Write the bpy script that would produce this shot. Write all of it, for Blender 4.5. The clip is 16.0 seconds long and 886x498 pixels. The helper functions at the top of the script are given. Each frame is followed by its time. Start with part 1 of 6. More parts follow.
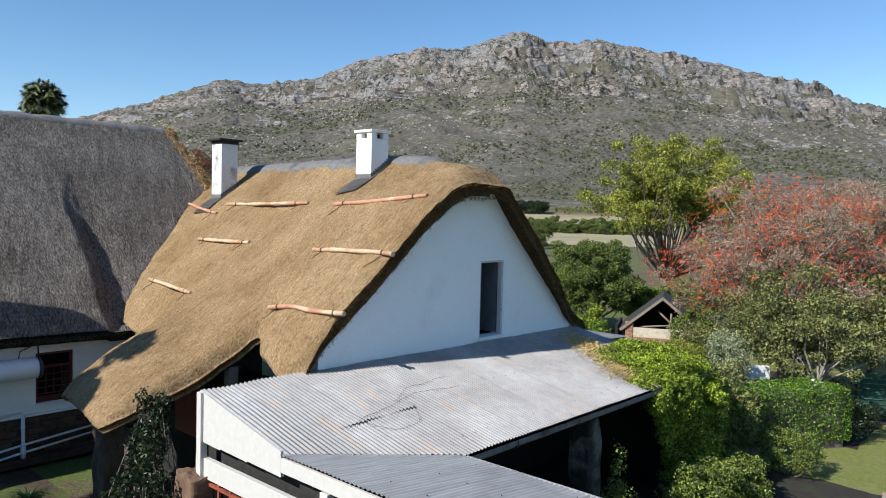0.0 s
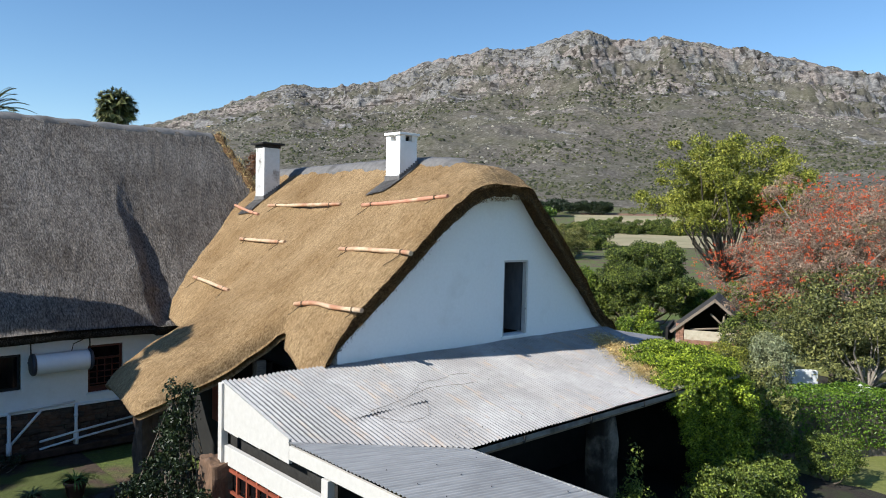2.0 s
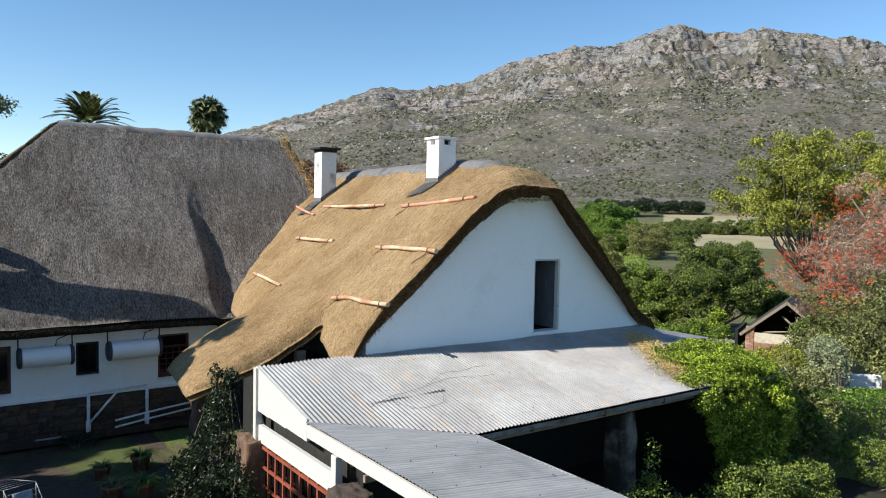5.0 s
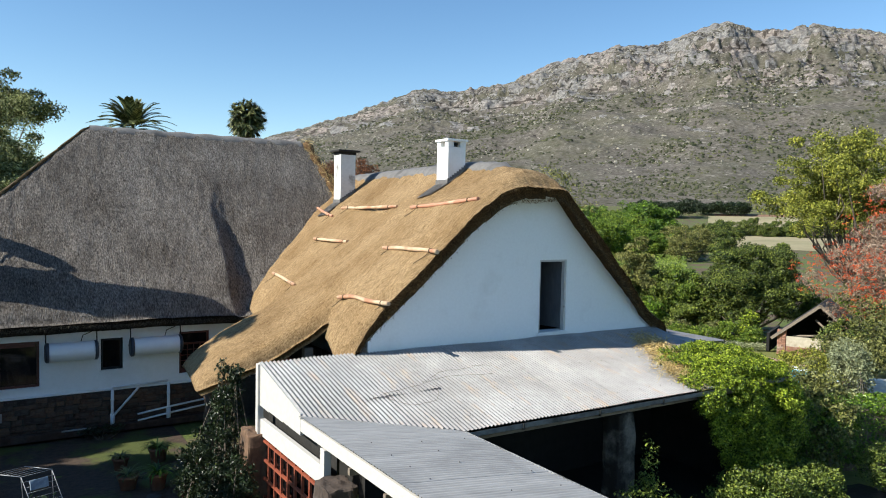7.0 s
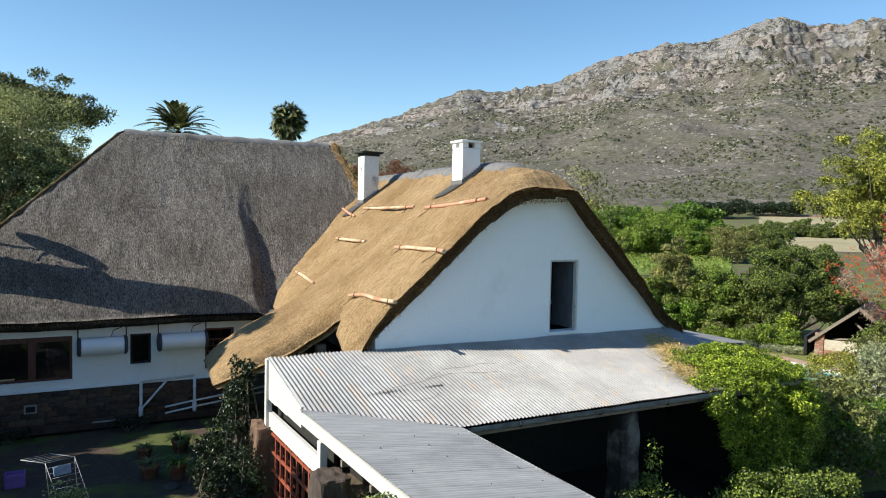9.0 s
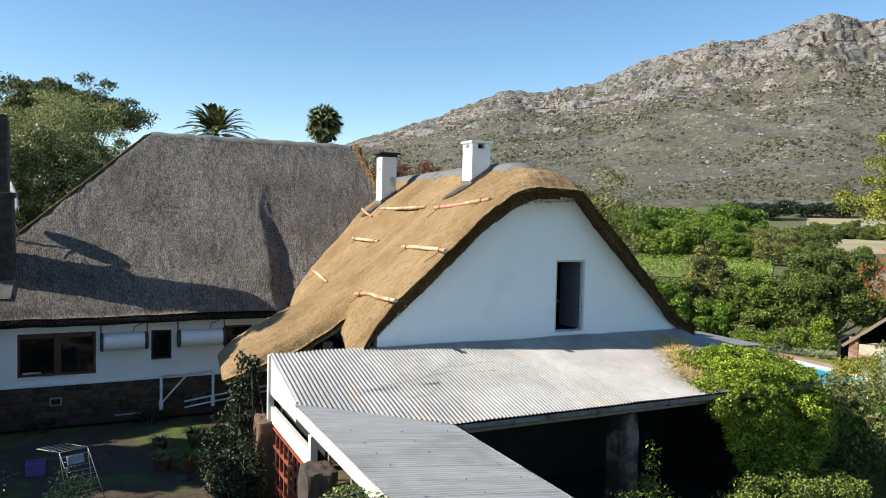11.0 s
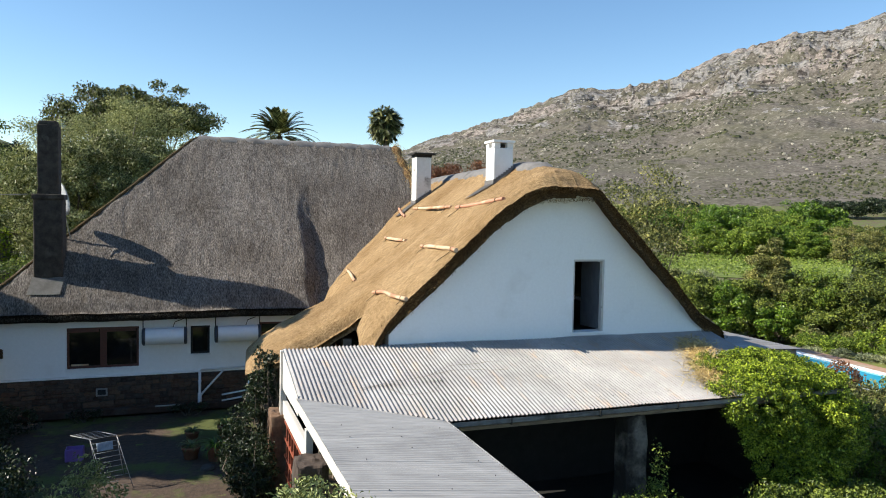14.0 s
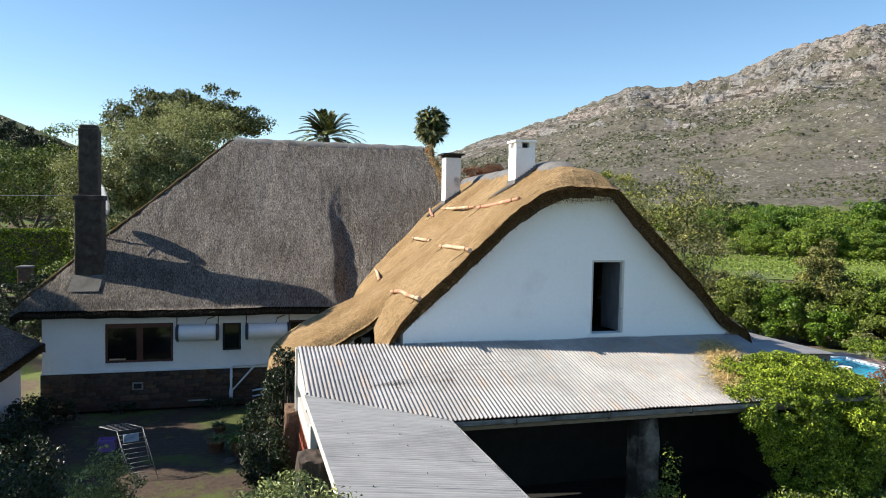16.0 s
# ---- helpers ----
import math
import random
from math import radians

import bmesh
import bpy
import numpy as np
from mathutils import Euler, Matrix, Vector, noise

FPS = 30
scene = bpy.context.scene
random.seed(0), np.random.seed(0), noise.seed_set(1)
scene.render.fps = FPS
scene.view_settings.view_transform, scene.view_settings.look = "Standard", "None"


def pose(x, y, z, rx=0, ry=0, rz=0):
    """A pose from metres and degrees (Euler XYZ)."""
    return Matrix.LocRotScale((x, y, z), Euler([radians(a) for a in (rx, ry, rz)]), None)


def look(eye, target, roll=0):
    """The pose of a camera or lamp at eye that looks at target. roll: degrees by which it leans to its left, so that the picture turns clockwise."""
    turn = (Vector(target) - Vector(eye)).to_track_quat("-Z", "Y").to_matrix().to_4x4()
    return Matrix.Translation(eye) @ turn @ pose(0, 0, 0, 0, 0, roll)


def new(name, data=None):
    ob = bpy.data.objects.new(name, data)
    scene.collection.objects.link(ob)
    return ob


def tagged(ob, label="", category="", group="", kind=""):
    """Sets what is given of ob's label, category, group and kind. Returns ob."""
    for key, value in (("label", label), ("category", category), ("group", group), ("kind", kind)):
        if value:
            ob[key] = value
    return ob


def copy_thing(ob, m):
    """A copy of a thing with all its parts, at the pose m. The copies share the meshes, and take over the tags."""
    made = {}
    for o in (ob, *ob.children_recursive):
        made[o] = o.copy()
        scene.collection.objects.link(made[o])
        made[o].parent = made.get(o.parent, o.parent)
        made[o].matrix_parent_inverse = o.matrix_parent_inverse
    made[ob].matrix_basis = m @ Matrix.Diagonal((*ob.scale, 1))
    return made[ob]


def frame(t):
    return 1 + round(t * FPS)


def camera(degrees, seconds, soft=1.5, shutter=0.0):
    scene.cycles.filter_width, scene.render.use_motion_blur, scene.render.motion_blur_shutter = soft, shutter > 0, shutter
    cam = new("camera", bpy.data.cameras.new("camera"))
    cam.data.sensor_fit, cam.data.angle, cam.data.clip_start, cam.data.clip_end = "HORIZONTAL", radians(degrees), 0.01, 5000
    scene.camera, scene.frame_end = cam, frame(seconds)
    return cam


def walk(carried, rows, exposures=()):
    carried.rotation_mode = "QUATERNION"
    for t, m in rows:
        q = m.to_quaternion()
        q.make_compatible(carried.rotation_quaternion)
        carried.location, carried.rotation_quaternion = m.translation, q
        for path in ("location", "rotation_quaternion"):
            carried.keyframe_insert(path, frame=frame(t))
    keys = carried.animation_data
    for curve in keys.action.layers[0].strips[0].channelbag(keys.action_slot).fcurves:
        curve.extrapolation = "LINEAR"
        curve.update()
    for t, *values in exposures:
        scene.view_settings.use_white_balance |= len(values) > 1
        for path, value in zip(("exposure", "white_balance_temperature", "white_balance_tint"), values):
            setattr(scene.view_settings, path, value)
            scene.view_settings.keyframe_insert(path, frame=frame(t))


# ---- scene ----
cam = camera(63.4, 16.0, 1.0)
PATH = [
    (0, (-13.662, -11.083, 6.893), (-12.183, -9.739, 6.806), 1.4),
    (0.5, (-13.535, -11.297, 6.892), (-12.072, -9.936, 6.806), 1.4),
    (1, (-13.404, -11.511, 6.897), (-11.969, -10.121, 6.81), 1.4),
    (1.5, (-13.314, -11.752, 6.89), (-11.916, -10.324, 6.803), 1.3),
    (2, (-13.248, -12.026, 6.896), (-11.894, -10.558, 6.808), 1.3),
    (2.5, (-13.192, -12.308, 6.887), (-11.876, -10.804, 6.798), 1.3),
    (3, (-13.143, -12.599, 6.895), (-11.87, -11.06, 6.805), 1.2),
    (3.5, (-13.063, -12.835, 6.91), (-11.823, -11.269, 6.819), 1.2),
    (4, (-12.982, -13.089, 6.912), (-11.768, -11.502, 6.82), 1.2),
    (6.5, (-12.288, -14.096, 6.937), (-11.189, -12.428, 6.846), 1.2),
    (7, (-12.144, -14.281, 6.936), (-11.072, -12.595, 6.845), 1.2),
    (7.5, (-12.005, -14.471, 6.938), (-10.964, -12.766, 6.847), 1.2),
    (8, (-11.86, -14.656, 6.94), (-10.851, -12.931, 6.849), 1.2),
    (8.5, (-11.704, -14.817, 6.948), (-10.717, -13.08, 6.856), 1.2),
    (9, (-11.53, -14.966, 6.944), (-10.566, -13.216, 6.852), 1.2),
    (11.5, (-10.611, -15.66, 6.933), (-9.776, -13.845, 6.841), 1.2),
    (12, (-10.415, -15.771, 6.937), (-9.609, -13.942, 6.844), 1.1),
    (12.5, (-10.217, -15.871, 6.94), (-9.439, -14.031, 6.847), 1.1),
    (13, (-9.987, -16.001, 6.94), (-9.239, -14.149, 6.847), 1.1),
    (13.5, (-9.786, -16.11, 6.951), (-9.068, -14.246, 6.857), 1.1),
    (14, (-9.577, -16.207, 6.958), (-8.894, -14.33, 6.862), 1.1),
    (14.5, (-9.375, -16.31, 6.958), (-8.727, -14.42, 6.862), 1.1),
    (15, (-9.165, -16.39, 6.961), (-8.553, -14.489, 6.865), 1.1),
    (15.5, (-8.942, -16.476, 6.967), (-8.367, -14.563, 6.87), 1.1),
    (16, (-8.726, -16.558, 6.97), (-8.183, -14.635, 6.872), 1.1),
]
walk(cam, [(t, look(e, g, r)) for t, e, g, r in PATH], exposures=((0, 0.46, 5950, 8), (3.5, 0.56, 6100, 7), (9, 0.72, 6350, 5), (16, 0.84, 6600, 8)))

# ---- world, sun, exposure ----
SUN_TO = Vector((0.789, -0.132, -0.600)).normalized()   # the way the sunlight travels
world = bpy.data.worlds.new("sky_world")
scene.world = world
world.use_nodes = True
wn = world.node_tree.nodes
sky = wn.new("ShaderNodeTexSky")
sky.sky_type, sky.sun_disc = "NISHITA", False
sky.sun_elevation = math.asin(-SUN_TO.z)
sky.sun_rotation = math.atan2(-SUN_TO.x, -SUN_TO.y)
sky.altitude, sky.air_density, sky.dust_density, sky.ozone_density = 900, 1.0, 0.0, 0.9
wn["Background"].inputs["Strength"].default_value = 0.106
deep = wn.new("ShaderNodeHueSaturation")   # clear dry air: a deeper blue
deep.inputs["Saturation"].default_value = 1.17
world.node_tree.links.new(sky.outputs["Color"], deep.inputs["Color"])
world.node_tree.links.new(deep.outputs["Color"], wn["Background"].inputs["Color"])
sun = new("sun", bpy.data.lights.new("sun", "SUN"))
sun.data.energy, sun.data.angle, sun.data.color = 5.0, radians(0.5), (1.0, 0.93, 0.82)
sun.matrix_world = look((-40, 4, 40), tuple(Vector((-40, 4, 40)) + SUN_TO))


# ---- materials ----
def mat(name, rough=0.8, metal=0.0):
    m = bpy.data.materials.new(name)
    m.use_nodes = True
    b = m.node_tree.nodes["Principled BSDF"]
    b.inputs["Roughness"].default_value, b.inputs["Metallic"].default_value = rough, metal
    return m, m.node_tree.nodes, m.node_tree.links, b


def ramp(n, stops):
    r = n.new("ShaderNodeValToRGB")
    while len(r.color_ramp.elements) < len(stops):
        r.color_ramp.elements.new(0.5)
    for e, (p, c) in zip(r.color_ramp.elements, stops):
        e.position, e.color = p, (*c, 1)
    return r


def noise_tex(n, l, scale, detail=4, rough=0.6, stretch=None, coord="Object", distort=0.0):
    tc = n.new("ShaderNodeTexCoord")
    mp = n.new("ShaderNodeMapping")
    mp.inputs["Scale"].default_value = stretch or (1, 1, 1)
    t = n.new("ShaderNodeTexNoise")
    t.inputs["Scale"].default_value, t.inputs["Detail"].default_value = scale, detail
    t.inputs["Roughness"].default_value, t.inputs["Distortion"].default_value = rough, distort
    l.new(tc.outputs[coord], mp.inputs["Vector"])
    l.new(mp.outputs["Vector"], t.inputs["Vector"])
    return t.outputs["Fac"]


def mixc(n, l, fac, a, b, kind="MIX"):
    x = n.new("ShaderNodeMix")
    x.data_type, x.blend_type = "RGBA", kind
    for sock, v in ((x.inputs[0], fac), (x.inputs[6], a), (x.inputs[7], b)):
        if isinstance(v, (int, float)):
            sock.default_value = v
        elif isinstance(v, tuple):
            sock.default_value = (*v, 1)
        else:
            l.new(v, sock)
    return x.outputs[2]


def bump(n, l, b, height, strength, dist):
    x = n.new("ShaderNodeBump")
    x.inputs["Strength"].default_value, x.inputs["Distance"].default_value = strength, dist
    l.new(height, x.inputs["Height"])
    l.new(x.outputs["Normal"], b.inputs["Normal"])


def surface(name, c1, c2, scale, rough=0.85, stain=None, stain_scale=0.6, stain_at=(0.5, 0.7), bump_s=0.4, bump_d=0.02,
            stretch=None, metal=0.0, detail=5, rnd=0.0):
    """Two tones at grain size, a stain at a large size, relief from the grain."""
    m, n, l, b = mat(name, rough, metal)
    f = noise_tex(n, l, scale, detail, 0.65, stretch)
    r = ramp(n, [(0.3, c1), (0.7, c2)])
    l.new(f, r.inputs["Fac"])
    col = r.outputs["Color"]
    if stain:
        g = noise_tex(n, l, stain_scale, 5, 0.6)
        k = ramp(n, [(stain_at[0], (0, 0, 0)), (stain_at[1], (1, 1, 1))])
        l.new(g, k.inputs["Fac"])
        col = mixc(n, l, k.outputs["Color"], col, stain)
    if rnd:
        oi = n.new("ShaderNodeObjectInfo")
        k = ramp(n, [(0.0, (1 - rnd, 1 - rnd, 1 - rnd)), (1.0, (1 + rnd, 1 + rnd, 1 + rnd))])
        l.new(oi.outputs["Random"], k.inputs["Fac"])
        col = mixc(n, l, 1.0, col, k.outputs["Color"], "MULTIPLY")
    l.new(col, b.inputs["Base Color"])
    if bump_s:
        bump(n, l, b, f, bump_s, bump_d)
    return m


def thatch(name, dark, mid, light, patch, stretch, scale=5.0, depth=0.10):
    """Straw ends: a coarse speckle, a fine one, and large weathered patches."""
    m, n, l, b = mat(name, 0.92)
    fine = noise_tex(n, l, scale, 4, 0.62, stretch)
    r = ramp(n, [(0.32, dark), (0.5, mid), (0.68, light)])
    l.new(fine, r.inputs["Fac"])
    big = noise_tex(n, l, 0.55, 5, 0.62)
    k = ramp(n, [(0.38, (0, 0, 0)), (0.68, (1, 1, 1))])
    l.new(big, k.inputs["Fac"])
    col = mixc(n, l, k.outputs["Color"], r.outputs["Color"], patch, "MULTIPLY")
    wisp = noise_tex(n, l, scale * 0.2, 3, 0.6, stretch)
    w = ramp(n, [(0.34, (0.80, 0.785, 0.765)), (0.52, (1.04, 1.04, 1.04)), (0.7, (1.15, 1.14, 1.12))])
    l.new(wisp, w.inputs["Fac"])
    col = mixc(n, l, 1.0, col, w.outputs["Color"], "MULTIPLY")
    l.new(col, b.inputs["Base Color"])
    b.inputs["Specular IOR Level"].default_value = 0.112
    bump(n, l, b, fine, 1.0, depth)
    return m


THATCH_NEW = thatch("golden_thatch", (0.150, 0.096, 0.046), (0.305, 0.205, 0.108), (0.46, 0.33, 0.188), (0.70, 0.65, 0.58), (0.75, 2.5, 0.75), 24.0, 0.028)
THATCH_OLD = thatch("weathered_thatch", (0.066, 0.058, 0.052), (0.178, 0.158, 0.141), (0.335, 0.303, 0.273), (0.66, 0.64, 0.62), (2.4, 0.8, 0.8), 12.5, 0.10)
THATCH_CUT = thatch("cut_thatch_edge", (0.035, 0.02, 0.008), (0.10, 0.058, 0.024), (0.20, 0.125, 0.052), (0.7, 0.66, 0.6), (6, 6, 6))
# near-black straw for the grey roof's cut edges and underside
EAVE_CUT = thatch("near_black_eave_edge", (0.008, 0.006, 0.005), (0.03, 0.024, 0.018), (0.07, 0.055, 0.04), (0.7, 0.66, 0.6), (6, 6, 6))
WHITEWASH = surface("whitewash", (0.82, 0.82, 0.81), (0.87, 0.87, 0.86), 14, 0.9, (0.70, 0.69, 0.66), 0.8, (0.55, 0.85), 0.25, 0.01)
OLD_WHITE = surface("peeling_white_paint", (0.50, 0.475, 0.44), (0.565, 0.54, 0.505), 9, 0.85, (0.27, 0.25, 0.22), 5.5, (0.70, 0.74), 0.4, 0.01)
SOOTY = surface("soot_stained_plaster", (0.62, 0.61, 0.58), (0.72, 0.71, 0.69), 8, 0.9, (0.14, 0.12, 0.10), 2.2, (0.52, 0.72), 0.3, 0.01)
# black for chimney soot and fittings, also for the shaded screen slot
SOOT_SHADE = surface("soot_and_shade_black", (0.012, 0.011, 0.010), (0.03, 0.028, 0.025), 8, 0.9)
CEMENT = surface("grey_cement_cap", (0.115, 0.108, 0.104), (0.19, 0.178, 0.17), 7, 0.9, (0.075, 0.069, 0.065), 1.2)
PALE_CEMENT = surface("pale_cement", (0.22, 0.21, 0.195), (0.32, 0.305, 0.285), 7, 0.9, (0.15, 0.14, 0.13), 1.2)
LOG = surface("debarked_pole", (0.50, 0.35, 0.21), (0.68, 0.52, 0.36), 5, 0.75, (0.42, 0.20, 0.11), 1.4, (0.45, 0.62), 0.3, 0.01, (3, 1, 3))
LOG_RED = surface("reddish_pole", (0.40, 0.17, 0.10), (0.58, 0.30, 0.19), 5, 0.75, (0.60, 0.42, 0.28), 1.6, (0.55, 0.7), 0.3, 0.01, (3, 1, 3))
TWINE = surface("dark_twine", (0.06, 0.04, 0.02), (0.12, 0.08, 0.04), 30, 0.9)
def tin_mat():
    """Old galvanised sheet: dull spangle, tan rust runs down the fall, dark lap marks and pale bloom."""
    m, n, l, b = mat("galvanised_sheet", 0.52, 0.12)
    f = noise_tex(n, l, 5.0, 6, 0.7)
    base = ramp(n, [(0.3, (0.285, 0.272, 0.268)), (0.7, (0.372, 0.357, 0.352))])
    l.new(f, base.inputs["Fac"])
    oi = n.new("ShaderNodeObjectInfo")
    k = ramp(n, [(0.0, (0.93, 0.93, 0.93)), (1.0, (1.06, 1.05, 1.04))])
    l.new(oi.outputs["Random"], k.inputs["Fac"])
    col = mixc(n, l, 1.0, base.outputs["Color"], k.outputs["Color"], "MULTIPLY")
    big = noise_tex(n, l, 0.55, 5, 0.65)
    kb = ramp(n, [(0.40, (0.80, 0.79, 0.78)), (0.62, (1.06, 1.06, 1.06))])
    l.new(big, kb.inputs["Fac"])
    col = mixc(n, l, 1.0, col, kb.outputs["Color"], "MULTIPLY")
    run = noise_tex(n, l, 1.5, 6, 0.72, (2.6, 0.5, 1))
    kr = ramp(n, [(0.55, (0, 0, 0)), (0.70, (0.75, 0.75, 0.75))])
    l.new(run, kr.inputs["Fac"])
    col = mixc(n, l, kr.outputs["Color"], col, (0.40, 0.285, 0.195))
    spot = noise_tex(n, l, 9.0, 4, 0.7)
    ks = ramp(n, [(0.68, (0, 0, 0)), (0.76, (0.6, 0.6, 0.6))])
    l.new(spot, ks.inputs["Fac"])
    col = mixc(n, l, ks.outputs["Color"], col, (0.16, 0.11, 0.085))
    l.new(col, b.inputs["Base Color"])
    bump(n, l, b, f, 0.12, 0.004)
    return m


GALV = tin_mat()
GREY_SHEET = surface("grey_painted_sheet", (0.335, 0.318, 0.298), (0.50, 0.476, 0.45), 2.2, 0.6, (0.32, 0.303, 0.285), 0.8, (0.5, 0.7), 0.1, 0.004, (0.5, 5, 1), 0.1, 5, 0.05)
GUTTER = surface("dull_zinc_gutter", (0.26, 0.255, 0.245), (0.38, 0.375, 0.36), 5, 0.55, (0.08, 0.07, 0.06), 1.5)
def stone_mat():
    """Fieldstone: each stone its own brown, ochre or grey, with grain and lichen."""
    m, n, l, b = mat("brown_fieldstone", 0.9)
    oi = n.new("ShaderNodeObjectInfo")
    tone = ramp(n, [(0.0, (0.048, 0.027, 0.018)), (0.3, (0.105, 0.056, 0.034)), (0.5, (0.064, 0.049, 0.041)), (0.75, (0.15, 0.09, 0.055)), (1.0, (0.038, 0.028, 0.024))])
    l.new(oi.outputs["Random"], tone.inputs["Fac"])
    f = noise_tex(n, l, 4.5, 6, 0.68)
    k = ramp(n, [(0.3, (0.5, 0.48, 0.46)), (0.7, (1.35, 1.3, 1.25))])
    l.new(f, k.inputs["Fac"])
    col = mixc(n, l, 1.0, tone.outputs["Color"], k.outputs["Color"], "MULTIPLY")
    g = noise_tex(n, l, 1.3, 5, 0.6)
    kg = ramp(n, [(0.52, (0, 0, 0)), (0.72, (0.7, 0.7, 0.7))])
    l.new(g, kg.inputs["Fac"])
    l.new(mixc(n, l, kg.outputs["Color"], col, (0.10, 0.085, 0.075)), b.inputs["Base Color"])
    bump(n, l, b, f, 0.7, 0.03)
    return m


STONE = stone_mat()
MORTAR = surface("dark_mortar", (0.045, 0.038, 0.032), (0.08, 0.07, 0.06), 12, 0.95)
CHIM_STONE = surface("lichened_chimney_plaster", (0.024, 0.019, 0.015), (0.075, 0.062, 0.050), 5, 0.95, (0.12, 0.105, 0.09), 1.6, (0.58, 0.74), 0.7, 0.03)
FRAME_WOOD = surface("red_brown_varnish", (0.055, 0.012, 0.008), (0.11, 0.026, 0.014), 6, 0.45, None, 1, (0, 1), 0.2, 0.005, (1, 1, 5))
RED_LATTICE = surface("red_oxide_paint", (0.22, 0.05, 0.025), (0.34, 0.085, 0.04), 8, 0.65, (0.15, 0.04, 0.02), 2.0)
DOOR_GREY = surface("grey_door_paint", (0.07, 0.075, 0.085), (0.12, 0.125, 0.135), 6, 0.7, None, 1, (0, 1), 0.2, 0.005, (1, 1, 0.3))
# near-black base colour carries the shade of roofed-in spaces
INTERIOR_SHADE = surface("interior_shade_black", (0.009, 0.0085, 0.008), (0.018, 0.017, 0.0155), 3, 0.95)
WHITE_METAL = surface("white_enamel", (0.72, 0.73, 0.75), (0.78, 0.79, 0.80), 4, 0.4, (0.62, 0.62, 0.62), 1.2, (0.6, 0.9), 0.0)
DARK_PLASTIC = surface("dark_cap_plastic", (0.03, 0.035, 0.05), (0.05, 0.055, 0.07), 5, 0.5)
WIRE = surface("rack_wire", (0.28, 0.28, 0.285), (0.4, 0.4, 0.4), 8, 0.45, None, 1, (0, 1), 0.0)
TERRACOTTA = surface("terracotta", (0.17, 0.065, 0.036), (0.26, 0.11, 0.06), 6, 0.85, (0.22, 0.13, 0.09), 1.8)
BARK = surface("grey_brown_bark", (0.085, 0.066, 0.05), (0.19, 0.155, 0.12), 6, 0.95, None, 1, (0, 1), 0.8, 0.03, (3, 3, 0.6))
PALE_BARK = surface("pale_bark", (0.20, 0.17, 0.14), (0.34, 0.30, 0.25), 6, 0.95, None, 1, (0, 1), 0.6, 0.03, (3, 3, 0.6))
BRICK = surface("old_red_brick", (0.22, 0.10, 0.065), (0.40, 0.22, 0.15), 3, 0.9, (0.45, 0.38, 0.31), 2.0, (0.55, 0.75), 0.4, 0.01, None, 0, 5, 0.25)
PAVING = surface("brick_paving", (0.30, 0.17, 0.11), (0.42, 0.27, 0.19), 3, 0.9, (0.36, 0.30, 0.24), 0.8)
COPING = surface("white_coping", (0.70, 0.69, 0.66), (0.78, 0.77, 0.75), 6, 0.8)
OLD_TIMBER = surface("grey_timber", (0.14, 0.11, 0.085), (0.28, 0.23, 0.18), 4, 0.9, None, 1, (0, 1), 0.4, 0.01, (1, 6, 6))
# mottled whitewash, with the veranda's shade lowered into both tones
MOTTLED_SHADE = surface("mottled_shade_plaster", (0.03, 0.027, 0.023), (0.19, 0.17, 0.148), 3.2, 0.95, (0.016, 0.013, 0.011), 1.3, (0.42, 0.54), 0.8, 0.05)
RUST_SHEET = surface("dark_sheet", (0.024, 0.021, 0.019), (0.05, 0.044, 0.038), 3, 0.8)
PURPLE = surface("purple_plastic", (0.16, 0.08, 0.30), (0.22, 0.12, 0.38), 3, 0.5, None, 1, (0, 1), 0)
CLOTH = surface("pale_cloth", (0.16, 0.20, 0.26), (0.34, 0.40, 0.46), 6, 0.9)


def glass_mat(name, tint):
    m, n, l, b = mat(name, 0.05)
    b.inputs["Base Color"].default_value = (*tint, 1)
    b.inputs["Specular IOR Level"].default_value = 0.6
    return m


PANE = glass_mat("dark_window_glass", (0.006, 0.006, 0.007))
WATER, _n, _l, _b = mat("pool_water", 0.04)
_b.inputs["Base Color"].default_value = (0.04, 0.40, 0.60, 1)
_b.inputs["Specular IOR Level"].default_value = 0.2
_f = noise_tex(_n, _l, 3.0, 3, 0.5)
bump(_n, _l, _b, _f, 0.15, 0.03)


def leaf_mat(name, dark, mid, light, rough=0.5, through_light=0.09):
    """Leaves that differ one from the next, with a little light coming through."""
    m, n, l, b = mat(name, rough)
    g = n.new("ShaderNodeNewGeometry")
    r = ramp(n, [(0.0, dark), (0.55, mid), (1.0, light)])
    l.new(g.outputs["Random Per Island"], r.inputs["Fac"])
    f = noise_tex(n, l, 0.9, 3, 0.5)
    k = ramp(n, [(0.35, (0.72, 0.76, 0.7)), (0.65, (1.27, 1.24, 1.08))])
    l.new(f, k.inputs["Fac"])
    col = mixc(n, l, 1.0, r.outputs["Color"], k.outputs["Color"], "MULTIPLY")
    l.new(col, b.inputs["Base Color"])
    b.inputs["Specular IOR Level"].default_value = 0.35
    t = n.new("ShaderNodeBsdfTranslucent")
    l.new(col, t.inputs["Color"])
    x = n.new("ShaderNodeMixShader")
    x.inputs[0].default_value = through_light
    l.new(b.outputs[0], x.inputs[1])
    l.new(t.outputs[0], x.inputs[2])
    l.new(x.outputs[0], n["Material Output"].inputs["Surface"])
    return m


